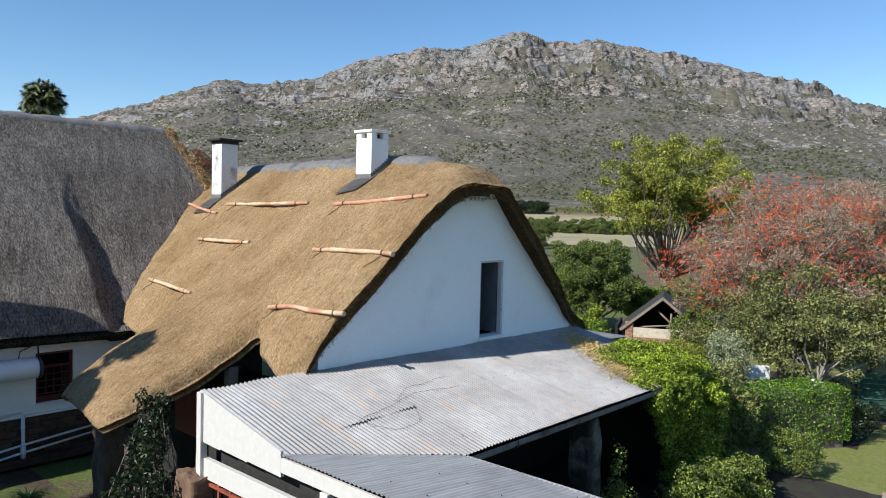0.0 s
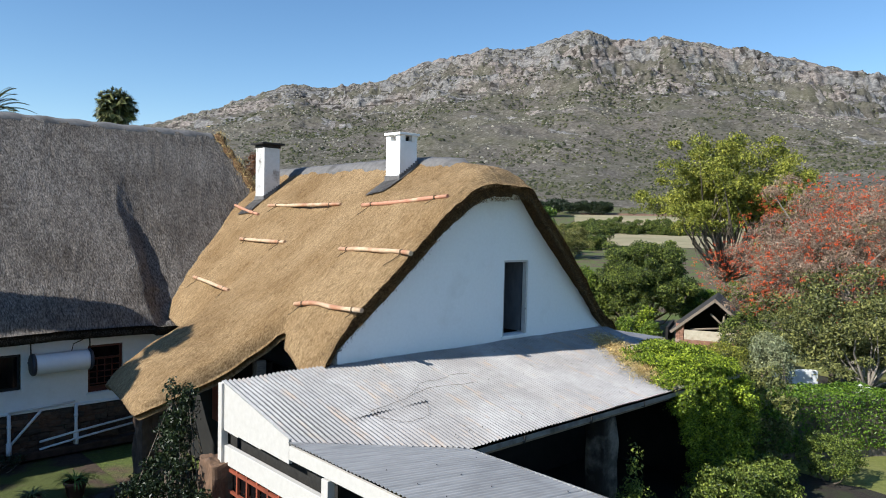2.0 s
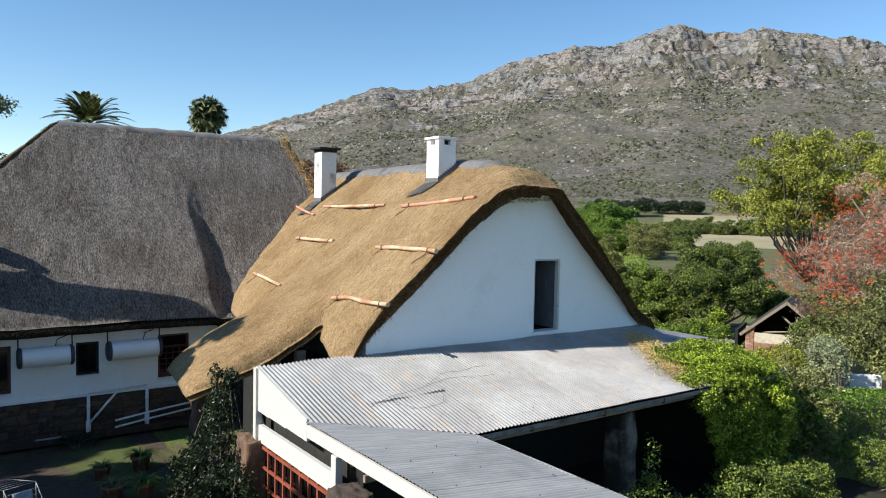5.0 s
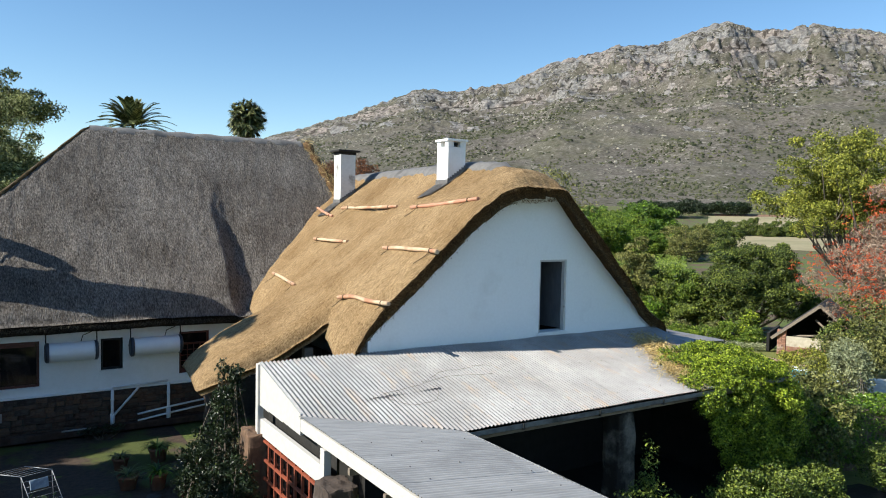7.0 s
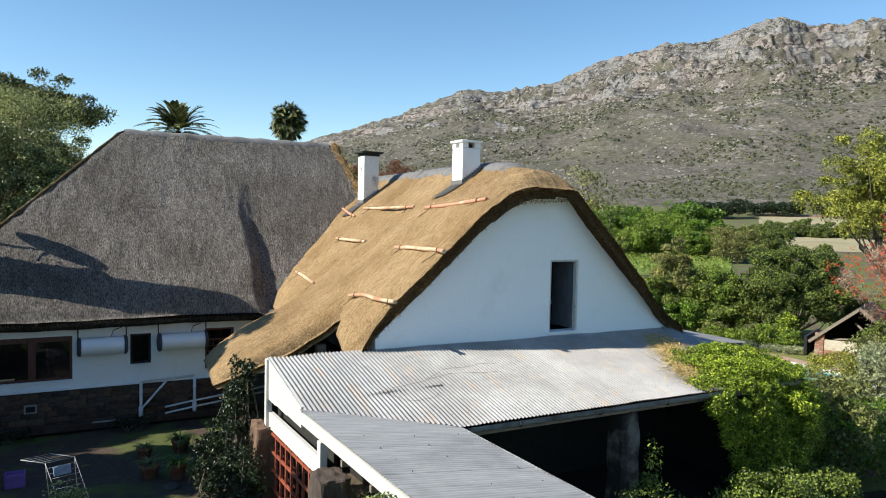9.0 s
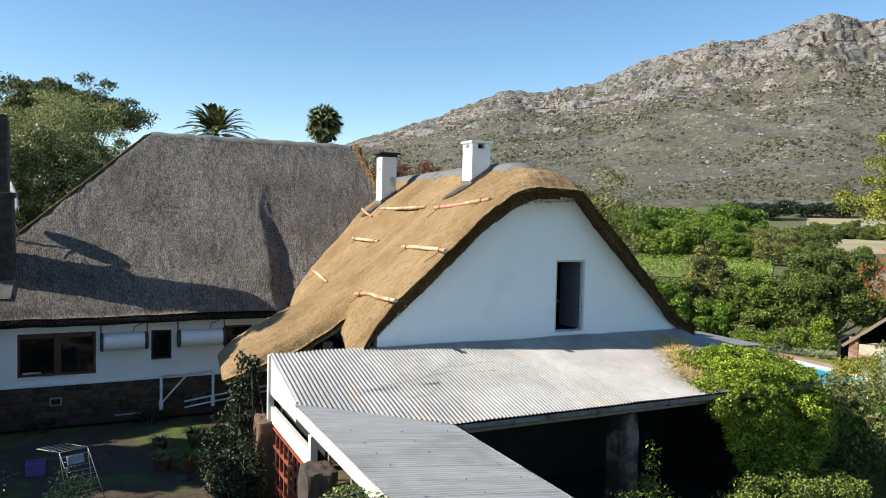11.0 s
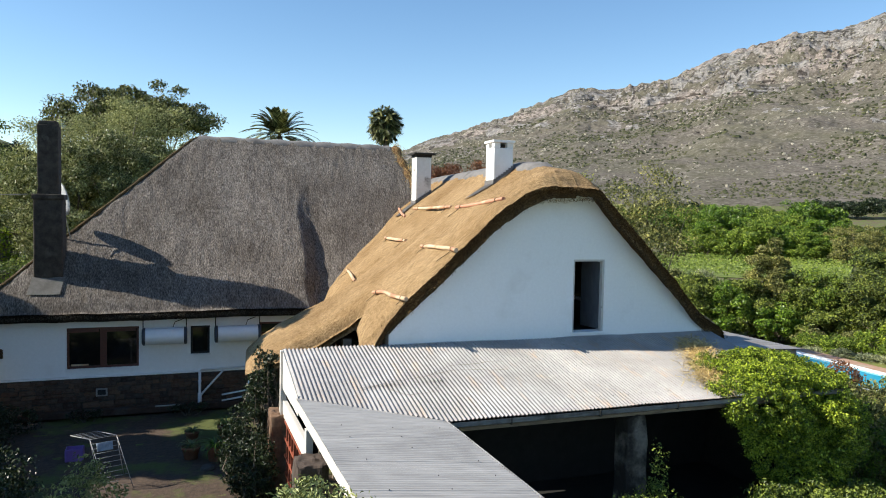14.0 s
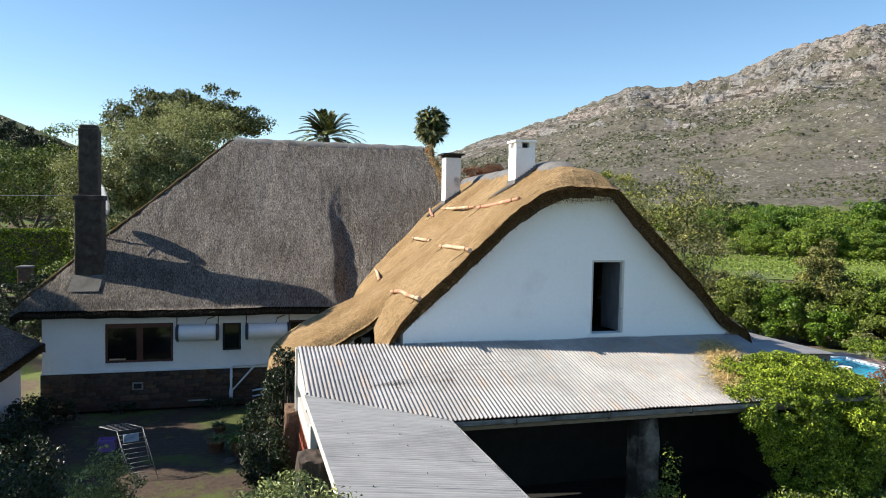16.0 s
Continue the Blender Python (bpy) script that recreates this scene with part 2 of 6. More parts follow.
LEAF_BRIGHT = leaf_mat("fresh_creeper_leaf", (0.02, 0.038, 0.004), (0.17, 0.24, 0.014), (0.44, 0.51, 0.05))
LEAF_GREEN = leaf_mat("green_leaf", (0.02, 0.034, 0.007), (0.112, 0.152, 0.023), (0.29, 0.335, 0.068))
LEAF_HEDGE = leaf_mat("glossy_hedge_leaf", (0.022, 0.05, 0.007), (0.092, 0.17, 0.016), (0.215, 0.31, 0.04), 0.35)
LEAF_DEEP = leaf_mat("deep_green_leaf", (0.012, 0.022, 0.006), (0.078, 0.11, 0.02), (0.25, 0.285, 0.06))
LEAF_SUNNY = leaf_mat("sunny_olive_leaf", (0.05, 0.056, 0.017), (0.175, 0.175, 0.05), (0.36, 0.34, 0.115))
LEAF_DARK = leaf_mat("dark_leaf", (0.006, 0.012, 0.0045), (0.015, 0.027, 0.009), (0.042, 0.058, 0.022), 0.4)
LEAF_OLIVE = leaf_mat("grey_green_leaf", (0.03, 0.038, 0.013), (0.13, 0.138, 0.043), (0.3, 0.295, 0.105))
LEAF_YELLOW = leaf_mat("yellow_green_leaf", (0.072, 0.084, 0.012), (0.212, 0.224, 0.033), (0.399, 0.389, 0.068))
LEAF_TALL = leaf_mat("sunlit_pale_leaf", (0.10, 0.115, 0.04), (0.29, 0.30, 0.12), (0.50, 0.50, 0.25), 0.5, 0.2)
LEAF_GLOSS = leaf_mat("glossy_grey_green_leaf", (0.035, 0.045, 0.014), (0.165, 0.18, 0.06), (0.42, 0.42, 0.22), 0.35, 0.12)
LEAF_SILVER = leaf_mat("silver_leaf", (0.14, 0.15, 0.09), (0.24, 0.26, 0.15), (0.38, 0.40, 0.25))
LEAF_PALE = leaf_mat("pale_shrub_leaf", (0.06, 0.08, 0.024), (0.22, 0.245, 0.09), (0.42, 0.44, 0.2))
FLOWER_RED = leaf_mat("coral_red_flower", (0.36, 0.045, 0.018), (0.62, 0.095, 0.032), (0.78, 0.19, 0.07), 0.6, 0.15)
TWIG_PINK = leaf_mat("bare_pinkish_twig", (0.13, 0.085, 0.066), (0.28, 0.19, 0.15), (0.44, 0.33, 0.265), 0.8, 0.1)
LEAF_RUST = leaf_mat("rusty_leaf", (0.09, 0.035, 0.02), (0.18, 0.07, 0.036), (0.28, 0.12, 0.055))
PALM_FROND = leaf_mat("palm_frond", (0.02, 0.026, 0.01), (0.10, 0.11, 0.04), (0.32, 0.32, 0.14), 0.45)
STRAW_DARK = leaf_mat("frayed_brown_straw", (0.045, 0.027, 0.013), (0.13, 0.082, 0.04), (0.27, 0.18, 0.09), 0.9, 0.0)
STRAW_GREY = leaf_mat("frayed_grey_straw", (0.02, 0.017, 0.014), (0.06, 0.05, 0.042), (0.14, 0.12, 0.10), 0.9, 0.0)
WHITE_BLOOM = leaf_mat("white_bloom", (0.55, 0.55, 0.5), (0.7, 0.7, 0.66), (0.8, 0.8, 0.76), 0.7)
LEAF_VALLEY = leaf_mat("valley_leaf", (0.032, 0.066, 0.008), (0.135, 0.205, 0.02), (0.28, 0.345, 0.052))
STRAW = leaf_mat("loose_straw", (0.30, 0.20, 0.08), (0.54, 0.40, 0.19), (0.72, 0.56, 0.30), 0.8)
VINE_LEAF = leaf_mat("vineyard_leaf", (0.09, 0.13, 0.02), (0.17, 0.23, 0.035), (0.25, 0.31, 0.06))


# ---- mesh helpers ----
def vnoise(x, y, seed=0):
    """Smooth value noise on a plane, -1 to 1."""
    xi, yi = np.floor(x).astype(np.int64), np.floor(y).astype(np.int64)
    fx, fy = x - xi, y - yi
    fx, fy = fx * fx * (3 - 2 * fx), fy * fy * (3 - 2 * fy)

    def h(a, b):
        v = (a * 374761393 + b * 668265263 + seed * 982451653) & 0x7FFFFFFF
        v = ((v ^ (v >> 13)) * 1274126177) & 0x7FFFFFFF
        return ((v ^ (v >> 16)) & 0xFFFF) / 32767.5 - 1
    a = h(xi, yi) * (1 - fx) + h(xi + 1, yi) * fx
    b = h(xi, yi + 1) * (1 - fx) + h(xi + 1, yi + 1) * fx
    return a * (1 - fy) + b * fy


def fbm(x, y, octaves=5, seed=0, ridged=False):
    s, a, tot = 0, 1.0, 0
    for o in range(octaves):
        v = vnoise(x * 2 ** o + 17.3 * o, y * 2 ** o - 9.1 * o, seed + o)
        s, tot, a = s + a * ((1 - 2 * abs(v)) if ridged else v), tot + a, a * 0.5
    return s / tot


def sstep(a, b, x):
    t = np.clip((x - a) / (b - a), 0, 1)
    return t * t * (3 - 2 * t)


def smin(a, b, k):
    h = np.clip(0.5 + 0.5 * (b - a) / k, 0, 1)
    return b * (1 - h) + a * h - k * h * (1 - h)


def np_mesh(name, verts, quads, smooth=True):
    me = bpy.data.meshes.new(name)
    verts, quads = np.asarray(verts, np.float32), np.asarray(quads, np.int32)
    k = quads.shape[1]
    me.vertices.add(len(verts))
    me.vertices.foreach_set("co", verts.ravel())
    me.loops.add(quads.size)
    me.loops.foreach_set("vertex_index", quads.ravel())
    me.polygons.add(len(quads))
    me.polygons.foreach_set("loop_start", np.arange(0, quads.size, k, dtype=np.int32))
    me.polygons.foreach_set("use_smooth", np.full(len(quads), smooth))
    me.update(calc_edges=True)
    me.validate()
    return me


def grid_quads(nr, nc, off=0, flip=False):
    i, j = np.meshgrid(np.arange(nr - 1), np.arange(nc - 1), indexing="ij")
    a = (i * nc + j).ravel() + off
    q = np.stack([a, a + 1, a + nc + 1, a + nc], 1)
    return q[:, ::-1] if flip else q


def link(name, me, material, parent=None, label="", m=None):
    ob = new(name, me)
    if material and not me.materials:
        me.materials.append(material)
    if parent:
        ob.parent = parent
    if m is not None:
        ob.matrix_basis = m
    if label:
        ob["label"] = label
    return ob


def part(name, bm, material, parent=None, label="", smooth=False):
    me = bpy.data.meshes.new(name)
    if smooth:
        for f in bm.faces:
            f.smooth = True
    bm.to_mesh(me)
    bm.free()
    return link(name, me, material, parent, label)


def thing(name, label, category, at=(0, 0, 0), group="", kind=""):
    ob = new(name)
    ob.location = at
    ob.empty_display_size = 0.2
    return tagged(ob, label, category, group, kind)


def sub(name, parent, label=""):
    """An empty that groups the pieces of one part."""
    ob = new(name)
    ob.parent = parent
    if label:
        ob["label"] = label
    return ob


def box(x0, x1, y0, y1, z0, z1, bevel=0.0, bm=None, m=None):
    bm2 = bmesh.new()
    bmesh.ops.create_cube(bm2, size=1)
    for v in bm2.verts:
        v.co = Vector(((x0 + x1) / 2 + v.co.x * (x1 - x0), (y0 + y1) / 2 + v.co.y * (y1 - y0), (z0 + z1) / 2 + v.co.z * (z1 - z0)))
    if bevel:
        bmesh.ops.bevel(bm2, geom=bm2.edges[:], offset=bevel, segments=2, affect="EDGES", profile=0.6)
    if m is not None:
        bm2.transform(m)
    if bm is None:
        return bm2
    me = bpy.data.meshes.new("t")
    bm2.to_mesh(me)
    bm2.free()
    bm.from_mesh(me)
    bpy.data.meshes.remove(me)
    return bm


def tube(points, radii, seg=8, bm=None):
    """A tapered, capped tube along points."""
    bm = bm or bmesh.new()
    pts = [Vector(p) for p in points]
    rings = []
    for i, p in enumerate(pts):
        d = (pts[min(i + 1, len(pts) - 1)] - pts[max(i - 1, 0)]).normalized()
        side = d.cross(Vector((0.31, 0.2, 1)) if abs(d.z) < 0.9 else Vector((1, 0.1, 0))).normalized()
        up = side.cross(d)
        r = radii[i] if isinstance(radii, (list, tuple)) else radii
        rings.append([bm.verts.new(p + r * (math.cos(2 * math.pi * k / seg) * side + math.sin(2 * math.pi * k / seg) * up)) for k in range(seg)])
    for a, b in zip(rings, rings[1:]):
        for k in range(seg):
            bm.faces.new((a[k], a[(k + 1) % seg], b[(k + 1) % seg], b[k])).smooth = True
    bm.faces.new(rings[0][::-1])
    bm.faces.new(rings[-1])
    return bm


def lathe(profile, seg=20, bm=None):
    """A turned body from (radius, z) pairs."""
    bm = bm or bmesh.new()
    rings = [[bm.verts.new((r * math.cos(2 * math.pi * k / seg), r * math.sin(2 * math.pi * k / seg), z)) for k in range(seg)] for r, z in profile]
    for a, b in zip(rings, rings[1:]):
        for k in range(seg):
            bm.faces.new((a[k], a[(k + 1) % seg], b[(k + 1) % seg], b[k])).smooth = True
    bm.faces.new(rings[0][::-1])
    bm.faces.new(rings[-1])
    return bm


def leaf_mesh(name, pos, out, size, rng, aspect=0.55, droop=0.0, spread=0.75):
    """Many single leaves: folded diamonds at pos, roughly facing out."""
    n = len(pos)
    nrm = out + rng.normal(0, spread, (n, 3))
    nrm /= np.linalg.norm(nrm, axis=1, keepdims=True) + 1e-9
    t = np.cross(nrm, rng.normal(0, 1, (n, 3)))
    t[:, 2] -= droop
    t -= nrm * np.sum(t * nrm, 1, keepdims=True)
    t /= np.linalg.norm(t, axis=1, keepdims=True) + 1e-9
    s = np.cross(nrm, t)
    L = (size * rng.uniform(0.6, 1.35, n))[:, None]
    v = np.stack([pos - t * L * 0.5, pos + s * L * aspect * 0.5 + nrm * L * 0.10, pos + t * L * 0.5 - nrm * L * 0.12, pos - s * L * aspect * 0.5 + nrm * L * 0.10], 1).reshape(-1, 3)
    return np_mesh(name, v, np.arange(4 * n).reshape(n, 4), False)


def clumps(rng, n, centre, radii, shell=0.55, low=-0.9):
    """Clump centres inside an uneven ellipsoid, mostly near its skin."""
    d = rng.normal(0, 1, (n * 3, 3))
    d /= np.linalg.norm(d, axis=1, keepdims=True)
    d = d[d[:, 2] > low][:n]
    r = rng.uniform(shell, 1.0, len(d))[:, None] * (1 + 0.16 * np.sin(d[:, :1] * 5 + d[:, 1:2] * 4 + centre[0]) + 0.1 * np.cos(d[:, 2:] * 7 + centre[1]))
    return np.array(centre) + d * r * np.array(radii)


def leaf_cloud(rng, cs, rad, per):
    """Leaf places and outward directions on the skin of each clump."""
    d = rng.normal(0, 1, (len(cs), per, 3))
    d /= np.linalg.norm(d, axis=2, keepdims=True)
    d[..., 2] = np.where(rng.random(d.shape[:2]) < 0.5, np.abs(d[..., 2]), d[..., 2])
    rr = (rad * rng.uniform(0.65, 1.3, len(cs)))[:, None, None] * rng.uniform(0.45, 1.08, (len(cs), per))[..., None]
    pos = cs[:, None, :] + d * rr * np.array((1, 1, 0.75))
    return pos.reshape(-1, 3), d.reshape(-1, 3)


def limbs(bm, rng, base, cs, r0, split, seg=6):
    """Limbs from a fork to the clumps, with a bend each."""
    for c in cs:
        c = Vector(c)
        a = Vector(base)
        mid = a.lerp(c, 0.5) + Vector(rng.normal(0, 0.12, 3)) * (c - a).length + Vector((0, 0, -0.06 * (c - a).length))
        tube([a, a.lerp(mid, 0.55), mid, mid.lerp(c, 0.6), c], [r0, r0 * 0.75, r0 * 0.5, r0 * 0.3, r0 * 0.1], seg, bm)


def tree(name, label, at, height, radii, leaf, size, seed, n=60, per=150, trunk=0.22, bark=BARK, fork=0.3, rad=0.26, shell=0.55, low=-0.6,
         category="tree", droop=0.0, spread=0.75, aspect=0.55, lean=(0, 0), n_limbs=16):
    """A tree at at: tapered trunk, limbs, and a crown of leafy clumps whose top is at height."""
    rng = np.random.default_rng(seed)
    ob = thing(name, label, category, at)
    cz = height - radii[2]
    centre = (lean[0], lean[1], cz)
    cs = clumps(rng, n, centre, (radii[0] * 0.92, radii[1] * 0.92, radii[2] * 0.95), shell, low)
    bm = bmesh.new()
    f = max(0.25, height * fork)
    p1 = Vector((lean[0] * 0.25 + 0.05 * height * rng.normal() * 0.4, lean[1] * 0.25, f))
    tube([(0, 0, -0.3), (0.02, 0, 0.1), p1 * 0.5, p1], [trunk * 1.35, trunk * 1.1, trunk * 0.95, trunk * 0.8], 10, bm)
    limbs(bm, rng, p1, cs[:n_limbs], trunk * 0.45, 1)
    part("trunk", bm, bark, ob, smooth=True)
    pos, out = leaf_cloud(rng, cs, rad * min(radii), per)
    link("crown", leaf_mesh("crown", pos, out, size, rng, aspect, droop, spread), leaf, ob)
    return ob


# ---- ground and mountain: one sheet to the horizon ----
C0 = (-11.0, -14.0)
SKY_AZ = (-75, -30, -16, -11.5, -6, 0, 8, 13, 17.2, 19.9, 21.1, 24.9, 30.5, 33, 37.3, 41.3, 45.7, 48.6, 51.2, 52.4, 53.5, 54.6, 55.7, 57.6, 59.5, 63.5, 66.9, 69.5, 73, 79, 90, 125)
SKY_EL = (6, 9, 6.4, 4.6, 2.6, 1.8, 2.4, 4, 5.2, 6.3, 6.6, 7.85, 10.0, 9.8, 10.5, 12.2, 13.15, 13.15, 13.95, 14.3, 14.45, 14.15, 13.7, 13.6, 13.85, 12.75, 12.0, 11.35, 10.2, 7.9, 5, 3)


def terrain(az, r):
    """Height of the land, az in degrees from +y towards +x, r metres from C0."""
    x, y = C0[0] + r * np.sin(np.radians(az)), C0[1] + r * np.cos(np.radians(az))
    near = 0.45 - 0.55 * sstep(-5, 2.5, x - 0.2 * y)
    z = near + np.interp(r, (0, 60, 120, 350, 450, 560, 700), (0, -0.6, 0.0, 4.0, 10.5, 17.5, 26))
    z = z + np.interp(r, (34, 44, 56, 78, 120), (0, 0.05, -1.15, -1.15, 0)) * sstep(32, 42, az) * (1 - sstep(72, 82, az))
    inview = sstep(-75, -50, az) * (1 - sstep(110, 125, az))
    hill = 1 - sstep(-4, 7, az)
    r0 = 560 - 380 * hill
    rr = 1500 - 1120 * hill
    el = np.interp(az, SKY_AZ, SKY_EL)
    top = 6.9 + rr * np.tan(np.radians(el))
    s = (r - r0) / (rr - r0)
    base = 0.45 + np.interp(r0, (0, 350, 450, 560), (0, 4.0, 10.5, 17.5))
    prof = 0.62 * np.clip(s, 0, 1) + 0.38 * np.clip(s, 0, 1) ** 2.2
    up = base + (top - base) * prof
    k = np.clip(s, 0, 1)
    rocky = sstep(0.48, 0.74, k + 0.16 * fbm(x / 120, y / 120, 3, 44))
    rough = sstep(0.02, 0.35, k) * (1 - sstep(0.9, 1.0, k)) * sstep(12, 23, az) * (0.35 + 0.65 * sstep(26, 42, az))
    relief = 20 * fbm(x / 170, y / 170, 4, 3, True) + 10 * fbm(x / 42, y / 42, 4, 8, True) * rocky
    relief = relief + (0.7 + 6.5 * rocky) * fbm(x / 15, y / 15, 4, 5, True) + (0.35 + 2.4 * rocky) * fbm(x / 6.5, y / 6.5, 2, 15, True)
    lay = (up + 16 * fbm(x / 90, y / 90, 4, 2) + 6 * fbm(x / 17, y / 17, 3, 12)) / 34
    step = 34 * (np.floor(lay) + sstep(0.62, 0.97, np.mod(lay, 1.0)))
    up = up + rough * relief + rocky * (1 - hill) * rough * 0.8 * (step - up)
    up = up + (1 - hill) * sstep(0.9, 1.0, k) * 7 * fbm(az * 2.3, az * 0 + 3.3, 4, 21) * np.clip(el / 8, 0, 1)
    up = np.where(s > 1, up - (r - rr) * 0.35, up)
    return x, y, np.where(s > 0, z * (1 - inview) + (up) * inview, z)


def slope_mat():
    """Fynbos slope: olive and brown scrub in soft patches, with small pale stones."""
    m, n, l, b = mat("fynbos_slope", 0.95)
    b.inputs["Specular IOR Level"].default_value = 0.1
    big = noise_tex(n, l, 0.012, 5, 0.62, (1, 1, 2.0))
    fine = noise_tex(n, l, 0.22, 6, 0.74, (1, 1, 1.6))
    scrub = ramp(n, [(0.34, (0.062, 0.054, 0.045)), (0.5, (0.110, 0.097, 0.082)), (0.66, (0.176, 0.157, 0.136))])
    l.new(fine, scrub.inputs["Fac"])
    green = mixc(n, l, 0.5, scrub.outputs["Color"], (0.086, 0.085, 0.052))
    kb = ramp(n, [(0.42, (0, 0, 0)), (0.60, (1, 1, 1))])
    l.new(big, kb.inputs["Fac"])
    col = mixc(n, l, kb.outputs["Color"], scrub.outputs["Color"], green)
    bushes = noise_tex(n, l, 0.07, 5, 0.7, (1, 1, 2))
    kd = ramp(n, [(0.36, (0.60, 0.63, 0.55)), (0.46, (1, 1, 1))])
    l.new(bushes, kd.inputs["Fac"])
    col = mixc(n, l, 1.0, col, kd.outputs["Color"], "MULTIPLY")
    stones = noise_tex(n, l, 0.16, 5, 0.75, (1, 1, 1.4))
    bare = noise_tex(n, l, 0.022, 4, 0.65, (1, 1, 3))
    both = n.new("ShaderNodeMath")
    both.operation = "MULTIPLY"
    ks = ramp(n, [(0.55, (0, 0, 0)), (0.63, (1, 1, 1))])
    kr = ramp(n, [(0.46, (0.08, 0.08, 0.08)), (0.58, (1, 1, 1))])
    l.new(stones, ks.inputs["Fac"])
    l.new(bare, kr.inputs["Fac"])
    l.new(ks.outputs["Color"], both.inputs[0])
    l.new(kr.outputs["Color"], both.inputs[1])
    l.new(mixc(n, l, both.outputs[0], col, (0.26, 0.237, 0.205)), b.inputs["Base Color"])
    bump(n, l, b, fine, 0.5, 1.2)
    return m


def crag_mat():
    """Bare sandstone: pale grey with a pink cast, broken by dark joints into blocks."""
    m, n, l, b = mat("weathered_sandstone", 0.95)
    b.inputs["Specular IOR Level"].default_value = 0.1
    fine = noise_tex(n, l, 0.16, 6, 0.7, (1, 1, 1.6))
    rock = ramp(n, [(0.34, (0.12, 0.112, 0.106)), (0.5, (0.235, 0.220, 0.207)), (0.66, (0.40, 0.376, 0.352))])
    l.new(fine, rock.inputs["Fac"])
    big = noise_tex(n, l, 0.010, 4, 0.6)
    kb = ramp(n, [(0.46, (0.88, 0.89, 0.90)), (0.58, (1.04, 0.95, 0.90))])
    l.new(big, kb.inputs["Fac"])
    col = mixc(n, l, 1.0, rock.outputs["Color"], kb.outputs["Color"], "MULTIPLY")
    for scale, stretch, edge in ((0.055, (1, 1, 0.3), 0.44), (0.05, (0.35, 0.35, 2.6), 0.43)):
        cracks = noise_tex(n, l, scale, 4, 0.6, stretch)
        ck = ramp(n, [(edge - 0.06, (0.22, 0.21, 0.20)), (edge, (1, 1, 1))])
        l.new(cracks, ck.inputs["Fac"])
        col = mixc(n, l, 0.9, col, ck.outputs["Color"], "MULTIPLY")
    l.new(col, b.inputs["Base Color"])
    bump(n, l, b, fine, 0.9, 5.0)
    return m


def grass_mat():
    m, n, l, b = mat("lawn_and_soil", 0.95)
    fine = noise_tex(n, l, 9, 6, 0.7)
    big = noise_tex(n, l, 0.35, 5, 0.6)
    grass = ramp(n, [(0.3, (0.045, 0.07, 0.012)), (0.55, (0.10, 0.13, 0.022)), (0.75, (0.17, 0.19, 0.04))])
    l.new(fine, grass.inputs["Fac"])
    soil = ramp(n, [(0.3, (0.06, 0.04, 0.026)), (0.7, (0.15, 0.10, 0.065))])
    l.new(fine, soil.inputs["Fac"])
    k = ramp(n, [(0.46, (0, 0, 0)), (0.56, (1, 1, 1))])
    l.new(big, k.inputs["Fac"])
    l.new(mixc(n, l, k.outputs["Color"], grass.outputs["Color"], soil.outputs["Color"]), b.inputs["Base Color"])
    bump(n, l, b, fine, 0.8, 0.05)
    return m


def build_land():
    az = np.concatenate([np.arange(-180, -32, 4.0), np.concatenate([np.arange(-32, 10, 0.3), np.arange(10, 90, 0.115), np.arange(90, 100, 0.3)]), np.arange(100, 180.1, 4.0)])
    r1 = np.concatenate([np.linspace(0.0, 60, 44), np.linspace(64, 180, 30), np.linspace(188, 560, 60)])
    r2 = np.concatenate([np.linspace(560, 1540, 330), np.linspace(1580, 2600, 12)])
    for name, rs, mt, lab in (("ground", r1, grass_mat(), "grass and bare soil round the farmstead"),
                              ("mountain", r2, slope_mat(), "rocky mountain slope with low scrub")):
        A, R = np.meshgrid(az, rs)
        x, y, z = terrain(A, R)
        me = np_mesh(name, np.stack([x, y, z], -1).reshape(-1, 3), grid_quads(len(rs), len(az), flip=True))
        me.materials.append(mt)
        if name == "mountain":
            # outcrops: bare rock towards the crest and in broken bands below it
            me.materials.append(crag_mat())
            k = np.clip((R - 560) / 940, 0, 1)
            rock = k + 0.24 * fbm(x / 75, y / 75, 4, 71) + 0.50 * fbm(x / 14, y / 20, 3, 72) + 0.13 * np.sin(z / 7.5 + 2.5 * fbm(x / 50, y / 50, 2, 73))
            rock = rock[:-1, :-1] > 0.90 - 0.16 * sstep(22, 42, A[:-1, :-1])
            me.polygons.foreach_set("material_index", rock.ravel().astype(np.int32))
        tagged(link(name, me, None), lab, name, kind="structure")


